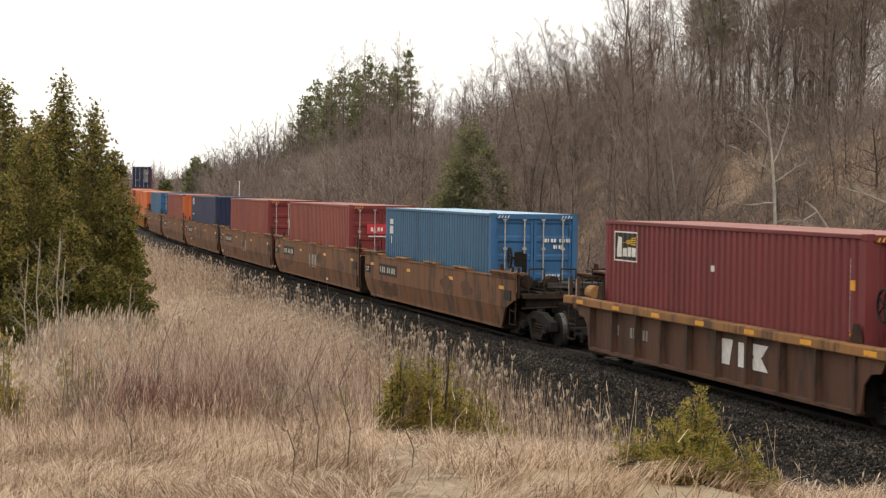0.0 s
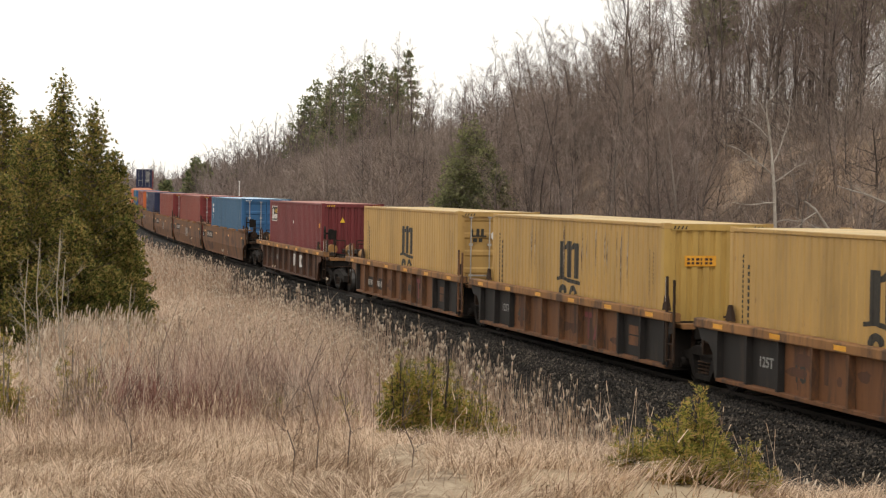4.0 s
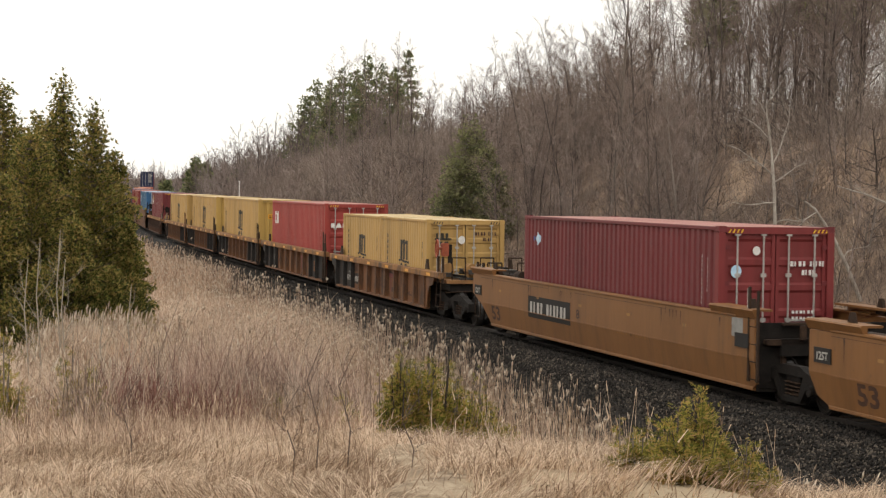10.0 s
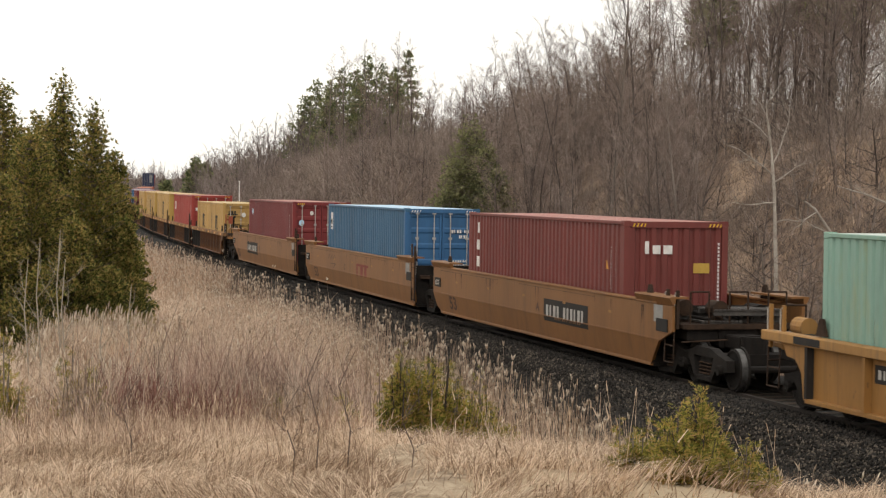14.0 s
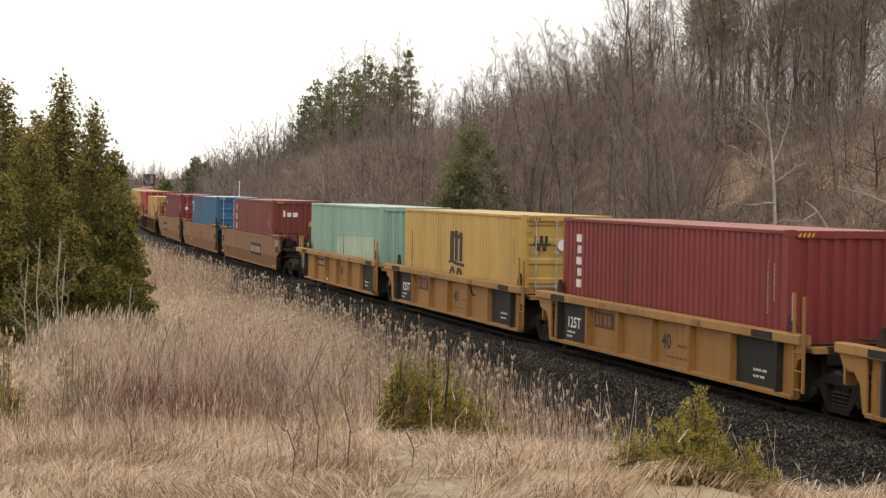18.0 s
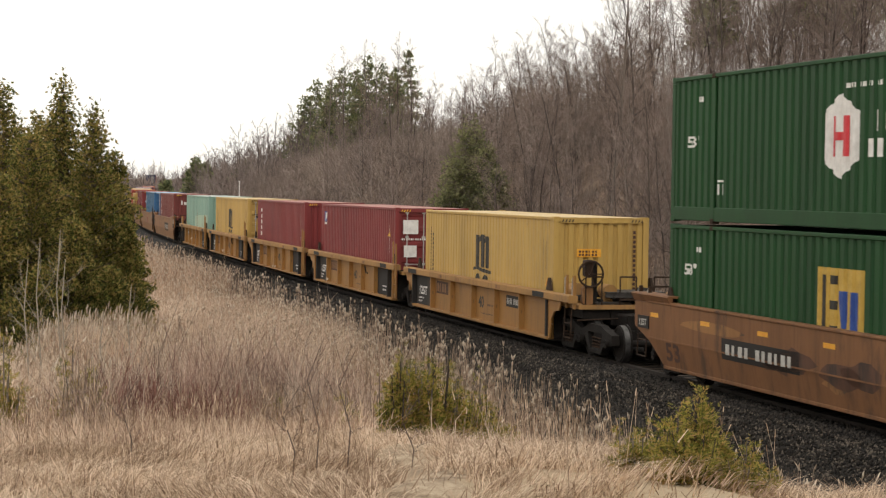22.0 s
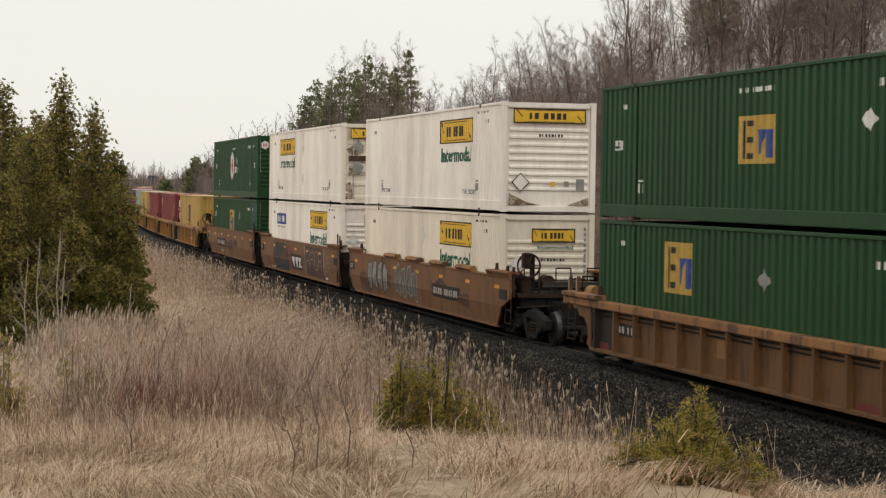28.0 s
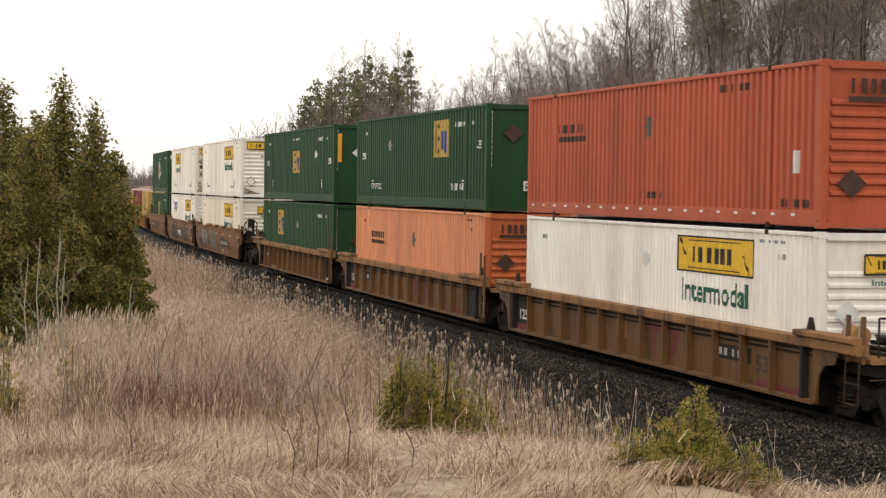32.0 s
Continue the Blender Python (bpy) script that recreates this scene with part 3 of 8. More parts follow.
            for k in (0.24, 0.76):
                yr = y0 + (y1 - y0) * k

                def rod():
                    sh = Shape().tube((hl - 0.03, yr, 0.06), (hl - 0.03, yr, height - 0.05), 0.019)
                    for zz in (0.16, height * 0.36, height * 0.66, top - 0.10):
                        sh.box(hl - 0.06, hl - 0.012, yr - 0.055, yr + 0.055, zz, zz + 0.07, 0.008)
                    return sh.box(hl - 0.05, hl - 0.015, yr - 0.02, yr + 0.30 * (1 if k < 0.5 else -1), 1.05, 1.09).mesh("lock_rod", M["rod"])
                part("lock_rod", shared((*key, "rod", sy, k), rod), M["rod"], leaf, "pale galvanised locking rod")
            for i in range(4):
                zz = 0.35 + i * (height - 0.8) / 3
                yh = y0 if sy < 0 else y1
                part("hinge", shared((*key, "hinge", sy, i), lambda: Shape().box(hl - 0.06, hl - 0.03, yh - 0.09, yh + 0.09, zz, zz + 0.08, 0.008).mesh("hinge", em)), em, leaf)
    elif end == 'ribs':
        def ribs():
            ep = corrugation(2 * ye, 0.25, 0.045)
            v = [(hl - 0.04 - d, y, z) for y, d in ep for z in (0.14, top - 0.05)]
            return Shape().add(v, [(2 * i, 2 * i + 2, 2 * i + 3, 2 * i + 1) for i in range(len(ep) - 1)]).mesh("end_wall", em)
        part("end_wall", shared((*key, "ribs", end_colour), ribs), em, box)
    else:
        part("end_wall", shared((*key, end, end_colour), lambda: Shape().box(hl - 0.12, hl - 0.07, -ye, ye, 0.14, top - 0.05).mesh("end_wall", em)), em, box)
        for i in range(9 if end == 'slats' else 0):
            z = 0.55 + i * (height - 1.15) / 9
            part("rib", shared((*key, "rib", i, end_colour), lambda: Shape().prism_y([(hl - 0.07, z), (hl - 0.025, z + 0.03), (hl - 0.025, z + 0.075), (hl - 0.07, z + 0.12)], -ye + 0.06, ye - 0.06).mesh("rib", em)), em, box)
    rolling(box, front - hl, z0)
    box["front"] = front
    wall = Wall([(x, d) for x, d in pts], -hw + 0.012)
    rear = Wall([(-3, 0.0), (3, 0.0)], hl - 0.012, False)
    return box, wall, rear


HC, TALL, LOW = 2.896, 53, 0.32


def box40(front, colour, end, label, height=HC, **kw):
    return container(front, 12.19, 2.44, height, LOW, colour, end, label, "containers on the train", **kw)


def box53(front, level, colour, end, label, **kw):
    z0 = LOW if level == 0 else LOW + HC + 0.05
    kw.setdefault("pitch", 0.30)
    kw.setdefault("deep", 0.045)
    return container(front, 16.15, 2.59, HC, z0, colour, end, label, "containers on the train", posts=True, **kw)


def u_of(length, u):
    return u - length / 2


# markings; u in metres from the leading end, z above the container's foot
def m_sign(box, wall, length, u0, u1, z0, z1, mat="mark_black"):
    """The tall dark emblem of three joined posts over a wave with two half rounds below."""
    w = u1 - u0
    a = u_of(length, u0)
    k = w / 6.4
    h = z1 - z0
    polys = [rect(a + k * 0.5, a + k * 2.0, z0 + h * 0.1, z1 - h * 0.04), rect(a + k * 2.75, a + k * 4.1, z0 + h * 0.1, z1 - h * 0.02), rect(a + k * 4.75, a + k * 6.1, z0 + h * 0.1, z1 - h * 0.06),
             [(a + k * 2.0, z1 - h * 0.24), (a + k * 2.75, z1 - h * 0.20), (a + k * 2.75, z1 - h * 0.03), (a + k * 2.0, z1 - h * 0.14)],
             [(a + k * 4.1, z1 - h * 0.24), (a + k * 4.75, z1 - h * 0.20), (a + k * 4.75, z1 - h * 0.03), (a + k * 4.1, z1 - h * 0.14)],
             [(a - k * 0.4, z0), (a + k * 1.3, z0 + h * 0.04), (a + k * 1.3, z0 + h * 0.12), (a - k * 0.4, z0 + h * 0.08)],
             [(a + k * 1.3, z0 + h * 0.04), (a + k * 3.2, z0 - h * 0.02), (a + k * 3.2, z0 + h * 0.08), (a + k * 1.3, z0 + h * 0.12)],
             [(a + k * 3.2, z0 - h * 0.02), (a + k * 6.8, z0 - h * 0.05), (a + k * 6.8, z0 + h * 0.04), (a + k * 3.2, z0 + h * 0.08)]]
    for c in (1.5, 4.6):
        for i in range(7):
            t0, t1 = math.pi * (0.1 + 0.9 * i / 7), math.pi * (0.1 + 0.9 * (i + 1) / 7)
            zc = z0 - h * 0.34
            polys.append([(a + k * (c + 1.3 * math.cos(t)), zc + h * 0.27 * math.sin(t)) if j < 2 else (a + k * (c + 0.55 * math.cos(t)), zc + h * 0.13 * math.sin(t))
                          for j, t in enumerate((t0, t1, t1, t0))])
    wall.mark(box, "emblem", polys, M[mat], "black emblem worn off the ribs")


def label_column(box, wall, length, u, z0, z1, mat="mark_black", n=8, w=0.10):
    wall.mark(box, "lettering", bars(u_of(length, u), z0, w, z1 - z0, n, True), M[mat])


def side_bits(box, wall, length, mat, height=HC):
    """Small code lines near the trailing edge of a container's side."""
    wall.mark(box, "code", bars(u_of(length, length - 0.85), 1.35, 0.035, 1.0, 11, True), M[mat])
    wall.mark(box, "code", bars(u_of(length, length - 0.66), 1.6, 0.03, 0.7, 8, True), M[mat])


def hazard(box, rear, length, mat="mark_yellow", dark="mark_black", height=HC, width=2.44):
    """Slanted stripes at the ends of the top header."""
    for sy in (-1, 1):
        polys = []
        for i in range(4):
            y = sy * (width / 2 - 0.2 - i * 0.085)
            polys.append([(y, height - 0.13), (y + 0.03, height - 0.13), (y + 0.065, height - 0.06), (y + 0.035, height - 0.06)])
        rear.mark(box, "hazard_stripe", polys, M[mat], "", 0.010)


def door_bits(box, rear, mat="mark_white", disc=None):
    rear.mark(box, "code", bars(0.30, 2.12, 0.36, 0.10, 4) + bars(0.72, 2.12, 0.32, 0.10, 5) + bars(0.55, 1.95, 0.3, 0.10, 4), M[mat], "", -0.02)
    rear.mark(box, "code", bars(0.35, 1.2, 0.5, 0.06, 6) + bars(0.35, 1.08, 0.5, 0.06, 6), M[mat], "", -0.02)
    if disc:
        y, z, r, m = disc
        rear.mark(box, "disc", [[(y + r * math.cos(i * math.pi / 8), z + r * 1.15 * math.sin(i * math.pi / 8)) for i in range(16)]], M[m], "", -0.012)


RB = "rusty brown"
# ahead of the camera at the start: stacks far away, then orange, blue and red boxes
for i, (low, high) in enumerate((("navy", "navy"), ("maroon", "maroon"), ("brick", "crimson"), ("navy", "brick"))):
    f = 278.2 + i * 20.2
    for z, c in ((LOW, low), (LOW + HC + 0.05, high)):
        b, w, r = container(f, 12.19, 2.44, HC, z, c, 'door', f"{'dark blue' if c == 'navy' else 'dark red'} shipping container stacked in a well car", "containers on the train")
        if i == 0 and z > 2:
            door_bits(b, r)
            label_column(b, r, 0, 0.35, 0.8, 2.6, "mark_grey", 6, 0.5)
for f, c, e in ((258.0, "brick", 'door'), (240.0, "orange", 'ribs'), (222.0, "orange", 'door'), (204.0, "maroon", 'door'), (187.0, "orange", 'door'), (171.0, "orange", 'door')):
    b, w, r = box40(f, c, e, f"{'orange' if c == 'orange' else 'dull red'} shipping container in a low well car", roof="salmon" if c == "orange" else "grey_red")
b, w, r = box40(152.3, "blue", 'door', "faded blue shipping container with brighter blue doors", end_colour="bright_blue")
door_bits(b, r)
b, w, r = box40(133.1, "brick", 'ribs', "brick red shipping container, scuffed, with a plain ribbed end", end_colour="orange", roof="grey_red")
r.mark(b, "triangle", [[(-0.6, 2.1), (-0.3, 2.1), (-0.45, 2.4)]], M["mark_yellow"], "", -0.02)
b, w, r = box40(115.2, "navy", 'ribs', "navy blue shipping container with white signs")
w.mark(b, "sign", bars(u_of(12.19, 0.5), 2.35, 1.0, 0.4, 2), M["mark_white"])
w.mark(b, "sign", bars(u_of(12.19, 0.5), 1.75, 1.0, 0.10, 4), M["mark_white"])
b, w, r = box40(96.5, "brick", 'door', "brick red shipping container with a white door placard", end_colour="crimson", roof="grey_red")
door_bits(b, r)
r.mark(b, "placard", [rect(-0.25, 0.35, 1.65, 2.05)], M["mark_white"], "", 0.02)
hazard(b, r, 12.19)
b, w, r = box40(78.5, "brick", 'door', "brick red shipping container with red ribbed doors", end_colour="crimson", roof="grey_red")
r.mark(b, "placard", [rect(-0.55, 0.25, 1.86, 2.22)], M["mark_red"], "red placard", -0.01)
r.mark(b, "code", bars(-0.42, 1.96, 0.5, 0.14, 4) + [rect(-0.5, 0.2, 1.76, 1.80)], M["mark_white"], "", -0.004)
hazard(b, r, 12.19)
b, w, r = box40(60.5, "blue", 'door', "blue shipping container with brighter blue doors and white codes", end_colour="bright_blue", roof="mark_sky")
w.mark(b, "sign", [rect(u_of(12.19, 0.55), u_of(12.19, 0.95), 2.05, 2.3), rect(u_of(12.19, 0.55), u_of(12.19, 0.95), 2.36, 2.52)] + bars(u_of(12.19, 0.6), 1.75, 0.3, 0.22, 2), M["mark_white"])
side_bits(b, w, 12.19, "mark_grey")
door_bits(b, r)
hazard(b, r, 12.19, "mark_white")

b, w, r = box40(39.4, "maroon", 'ribs', "dark maroon shipping container with a small black and yellow badge", roof="grey_red")
a = u_of(12.19, 0.56)
w.mark(b, "badge", [rect(a, a + 1.32, 2.04, 2.63)], M["mark_black"], "black badge with a white rim")
w.mark(b, "badge_rim", [rect(a - 0.03, a + 1.35, 2.01, 2.04), rect(a - 0.03, a + 1.35, 2.63, 2.66), rect(a - 0.03, a, 2.04, 2.63), rect(a + 1.32, a + 1.35, 2.04, 2.63)], M["mark_white"])
w.mark(b, "badge_sign", [[(a + 0.1, 2.1), (a + 0.45, 2.1), (a + 0.40, 2.5), (a + 0.22, 2.55)], rect(a + 0.5, a + 0.75, 2.12, 2.30), rect(a + 0.8, a + 0.98, 2.12, 2.32), rect(a + 1.04, a + 1.22, 2.12, 2.32)], M["mark_white"], "", 0.008)
w.mark(b, "badge_rays", [[(a + 0.5, 2.42), (a + 1.28, 2.36 + k * 0.06), (a + 1.28, 2.39 + k * 0.06)] for k in range(4)], M["mark_yellow"], "", 0.008)
w.mark(b, "dot", [rect(u_of(12.19, 5.86), u_of(12.19, 6.02), 2.0, 2.12)], M["mark_white"])
label_column(b, w, 12.19, 11.3, 1.25, 2.5, "mark_white", 14, 0.03)
label_column(b, w, 12.19, 11.55, 1.25, 2.5, "mark_white", 14, 0.04)
w.mark(b, "sticker", [[(u_of(12.19, 11.6), 1.19), (u_of(12.19, 11.9), 1.19), (u_of(12.19, 11.85), 1.34)], rect(u_of(12.19, 11.62), u_of(12.19, 11.78), 1.95, 2.12)], M["mark_amber"])
r.mark(b, "triangle", [[(-0.50, 2.16), (-0.28, 2.16), (-0.39, 2.36)]], M["mark_yellow"], "yellow warning triangle", -0.02)
label_column(b, r, 0, 0.57, 1.05, 2.6, "mark_white", 18, 0.05)
hazard(b, r, 12.19)

for f, e, extra in ((19.6, 'door', 1), (3.9, 'ribs', 2), (-11.6, 'ribs', 3)):
    b, w, r = box40(f, "ochre", e, "ochre yellow shipping container with a tall black emblem, rust streaked" if extra == 2 else "ochre yellow shipping container with a tall black emblem",
                    end_colour="ochre_new" if extra != 1 else None)
    m_sign(b, w, 12.19, 5.4, 6.9, 1.38, 2.36)
    label_column(b, w, 12.19, 0.56, 1.1, 2.42, "mark_black", 14, 0.03)
    label_column(b, w, 12.19, 0.80, 1.1, 2.25, "mark_black", 9, 0.06)
    side_bits(b, w, 12.19, "mark_brown")
    if extra == 2:
        for k in range(14):
            u = random.uniform(0.3, 11.8)
            w.mark(b, "rust_streak", [[(u_of(12.19, u), 2.6 - random.random() * 0.6), (u_of(12.19, u) + 0.09, 2.7), (u_of(12.19, u) + 0.05, 1.0 + random.random())]], M["rust_streak"])
    if e == 'door':
        r.mark(b, "emblem", bars(-0.80, 2.20, 0.42, 0.20, 3) + [rect(-0.84, -0.36, 2.17, 2.21)] + bars(-0.76, 2.02, 0.36, 0.11, 2), M["mark_black"], "", -0.02)
        door_bits(b, r, "mark_brown", (-0.12, 2.2, 0.11, "mark_white"))
    else:
        r.mark(b, "placard", [rect(-0.75, -0.05, 2.0, 2.22)], M["mark_amber"], "orange placard", -0.01)
        r.mark(b, "code", bars(-0.7, 2.12, 0.6, 0.05, 6) + bars(-0.7, 2.04, 0.6, 0.05, 6), M["mark_brown"], "", -0.004)
        label_column(b, r, 0, 0.75, 1.1, 2.6, "mark_brown", 13, 0.06)
    hazard(b, r, 12.19, "mark_black")

b, w, r = box40(-27.9, "red", 'door', "bright red shipping container with red doors and a white sign", roof="grey_red")
a = u_of(12.19, 0.57)
w.mark(b, "sign", [[(a, 1.98), (a + 0.25, 1.92), (a + 0.25, 2.44), (a, 2.38)], rect(a + 0.25, a + 0.45, 2.32, 2.44), rect(a + 0.25, a + 0.45, 1.92, 2.04),
                   [(a + 0.5, 1.92), (a + 0.68, 1.92), (a + 0.68, 2.44), (a + 0.5, 2.34)], rect(a + 0.74, a + 0.9, 1.92, 2.44)], M["mark_white"])
side_bits(b, w, 12.19, "mark_white")
r.mark(b, "sign", [rect(-0.98, -0.84, 1.98, 2.15), [(-0.80, 1.98), (-0.57, 1.98), (-0.64, 2.15), (-0.72, 2.15)], rect(-0.53, -0.47, 1.98, 2.15)], M["mark_white"], "", 0.0)
door_bits(b, r, "mark_white", (0.1, 1.55, 0.09, "mark_white"))
hazard(b, r, 12.19)

for f, e in ((-43.5, 'ribs'), (-49.64, 'door')):
    b, w, r = container(f, 6.06, 2.44, 2.591, LOW, "ochre", e, "short ochre yellow shipping container with a black emblem", "containers on the train")
    m_sign(b, w, 6.06, 2.55, 3.7, 1.20, 1.92)
    label_column(b, w, 6.06, 0.85, 1.0, 2.1, "mark_black", 6, 0.08)
    label_column(b, w, 6.06, 5.4, 1.4, 2.0, "mark_black", 2, 0.06)
    if e == 'door':
        r.mark(b, "emblem", bars(-0.92, 2.02, 0.44, 0.16, 3) + [rect(-0.96, -0.44, 1.98, 2.03)] + bars(-0.86, 1.82, 0.40, 0.11, 2), M["mark_black"], "", -0.02)
        door_bits(b, r, "mark_brown", (-0.12, 1.98, 0.11, "mark_white"))
    hazard(b, r, 6.06, "mark_black", height=2.591)

b, w, r = box40(-65.5, "maroon", 'door', "dark maroon shipping container with a pale blue oval sign", roof="grey_red", end_colour="crimson")
a = u_of(12.19, 1.0)
w.mark(b, "sign", [[(a + 0.16 * math.cos(i * math.pi / 6), 2.33 + 0.17 * math.sin(i * math.pi / 6)) for i in range(12)]], M["mark_sky"])
w.mark(b, "sign", [rect(a - 0.34, a - 0.17, 2.28, 2.38)], M["mark_blue"])
side_bits(b, w, 12.19, "mark_white")
door_bits(b, r, "mark_white", (-0.84, 2.02, 0.11, "mark_sky"))
r.mark(b, "disc", [[(-0.42 + 0.08 * math.cos(i * math.pi / 8), 2.42 + 0.09 * math.sin(i * math.pi / 8)) for i in range(16)]], M["mark_white"], "", -0.012)
hazard(b, r, 12.19)
b, w, r = box40(-85.4, "blue", 'door', "blue shipping container with brighter blue doors and white codes", end_colour="bright_blue", roof="mark_sky")
w.mark(b, "sign_plate", [rect(u_of(12.19, 0.38), u_of(12.19, 0.82), 1.96, 2.58)], M["mark_white"], "upright white sign plate")
w.mark(b, "sign", [rect(u_of(12.19, 0.5), u_of(12.19, 0.7), 2.16, 2.34), rect(u_of(12.19, 0.52), u_of(12.19, 0.68), 2.02, 2.08)], M["mark_black"], "", 0.010)
side_bits(b, w, 12.19, "mark_grey")
door_bits(b, r, "mark_white", (-0.8, 0.92, 0.12, "mark_white"))
r.mark(b, "triangle", [[(-0.25, 0.86), (0.1, 0.86), (-0.07, 1.05)]], M["mark_amber"], "", 0.0)
hazard(b, r, 12.19, "mark_white")
b, w, r = box40(-105.0, "oxide", 'ribs', "dark red shipping container with white signs", roof="grey_red")
a = u_of(12.19, 0.75)
w.mark(b, "sign", [rect(a + 0.08, a + 0.22, 2.34, 2.62), rect(a, a + 0.28, 1.88, 2.15), rect(a, a + 0.28, 1.42, 1.70)], M["mark_white"])
side_bits(b, w, 12.19, "mark_white")
w.mark(b, "triangle", [[(u_of(12.19, 10.96), 1.80), (u_of(12.19, 11.22), 1.80), (u_of(12.19, 11.10), 2.0)]], M["mark_amber"])
r.mark(b, "sign", [rect(-0.72, -0.63, 2.17, 2.45), rect(-0.54, -0.36, 2.17, 2.36), rect(-0.29, -0.08, 2.17, 2.36)], M["mark_white"], "white sign", -0.02)
r.mark(b, "placard", [rect(0.42, 0.80, 1.75, 1.97)], M["mark_gold"], "", -0.02)
label_column(b, r, 0, 0.98, 0.95, 2.45, "mark_white", 18, 0.045)
hazard(b, r, 12.19)

b, w, r = box40(-126.7, "seafoam", 'ribs', "pale sea green shipping container, patched and rust stained", roof="mint_roof")
w.mark(b, "repaint_patch", [[(u_of(12.19, 5.0), 0.9), (u_of(12.19, 11.7), 0.9), (u_of(12.19, 11.7), 1.85), (u_of(12.19, 8.4), 1.80), (u_of(12.19, 5.0), 1.70)]], M["mint"], "paler repainted patch", 0.003)
for k in range(10):
    u = random.uniform(0.6, 11.5)
    w.mark(b, "rust_stain", [[(u_of(12.19, u), 1.0), (u_of(12.19, u) + 0.045, 1.0), (u_of(12.19, u) + 0.03, 1.2 + random.random())]], M["rust_streak"])
b, w, r = box40(-142.4, "ochre_new", 'door', "golden yellow shipping container with a tall black emblem")
m_sign(b, w, 12.19, 5.2, 6.7, 1.38, 2.36)
label_column(b, w, 12.19, 0.8, 1.1, 2.25, "mark_black", 9, 0.06)
side_bits(b, w, 12.19, "mark_brown")
r.mark(b, "emblem", bars(-0.86, 2.16, 0.42, 0.20, 3) + [rect(-0.90, -0.42, 2.12, 2.17)] + bars(-0.82, 1.97, 0.36, 0.12, 2), M["mark_black"], "", -0.02)
door_bits(b, r, "mark_brown", (-0.10, 2.12, 0.13, "mark_white"))
hazard(b, r, 12.19, "mark_black")
b, w, r = box40(-157.9, "crimson", 'ribs', "dark red shipping container with upright white letters", roof="grey_red")
a = u_of(12.19, 0.85)
w.mark(b, "sign", [rect(a + (0.04 if i % 2 else 0), a + 0.30, 2.34 - i * 0.262, 2.52 - i * 0.262) for i in range(5)], M["mark_white"])
side_bits(b, w, 12.19, "mark_white")
hazard(b, r, 12.19)
b, w, r = box40(-173.75, "crimson", 'door', "dark red shipping container with white door placards", roof="grey_red")
a = u_of(12.19, 0.52)
w.mark(b, "sign", [rect(a, a + 0.4, 2.22, 2.6)], M["mark_blue"])
w.mark(b, "sign", [[(a + 0.05, 2.26), (a + 0.3, 2.26), (a + 0.38, 2.56), (a + 0.18, 2.56)], rect(a, a + 0.4, 2.12, 2.2)], M["mark_white"], "", 0.008)
side_bits(b, w, 12.19, "mark_white")
w.mark(b, "triangle", [[(u_of(12.19, 11.15), 1.95), (u_of(12.19, 11.5), 1.95), (u_of(12.19, 11.35), 2.2)]], M["mark_yellow"])
r.mark(b, "placard", [rect(-0.95, -0.45, 2.05, 2.5), rect(-0.92, -0.50, 1.30, 1.68)], M["mark_white"], "white placard", 0.0)
r.mark(b, "code", bars(-1.0, 1.85, 0.9, 0.06, 12), M["mark_white"], "", 0.0)
door_bits(b, r)
hazard(b, r, 12.19)
b, w, r = box40(-189.9, "ochre_new", 'ribs', "golden yellow shipping container with a tall black emblem and ribbed end")
m_sign(b, w, 12.19, 5.25, 6.75, 1.30, 2.32)
label_column(b, w, 12.19, 0.56, 1.1, 2.42, "mark_black", 14, 0.03)
label_column(b, w, 12.19, 0.80, 1.1, 2.25, "mark_black", 9, 0.06)
side_bits(b, w, 12.19, "mark_brown")
w.mark(b, "sticker", [[(u_of(12.19, 11.5), 1.2), (u_of(12.19, 11.85), 1.2), (u_of(12.19, 11.75), 1.45)]], M["mark_amber"])
r.mark(b, "placard", [rect(-0.62, 0.0, 1.92, 2.12)], M["mark_amber"], "orange placard", -0.01)
r.mark(b, "code", bars(-0.57, 2.03, 0.5, 0.05, 6) + bars(-0.57, 1.95, 0.5, 0.05, 6), M["mark_brown"], "", -0.004)
label_column(b, r, 0, 0.82, 1.0, 2.6, "mark_brown", 14, 0.07)
hazard(b, r, 12.19, "mark_black")


# long domestic boxes, stacked two high
def feet53(box, wall, u, z, mat="mark_white", size=0.30, width=0.5):
    wall.mark(box, "length_mark", words("53'", u_of(16.15, u), z, size, width), M[mat], "painted length figure")


def tick_marks(box, wall, z=0.55, mat="mark_white"):
    for u in (2.3, 13.6):
        wall.mark(box, "tick", [rect(u_of(16.15, u), u_of(16.15, u + 0.28), z + 0.24, z + 0.28)] + bars(u_of(16.15, u), z, 0.28, 0.2, 2), M[mat])
    for u in (1.25, 14.55):
        wall.mark(box, "tick", bars(u_of(16.15, u), 2.36, 0.3, 0.10, 3), M[mat])
    wall.mark(box, "code", bars(u_of(16.15, 12.75), 2.34, 1.2, 0.13, 9) if mat == "mark_white" else bars(u_of(16.15, 13.75), 2.64, 1.1, 0.06, 9), M[mat])


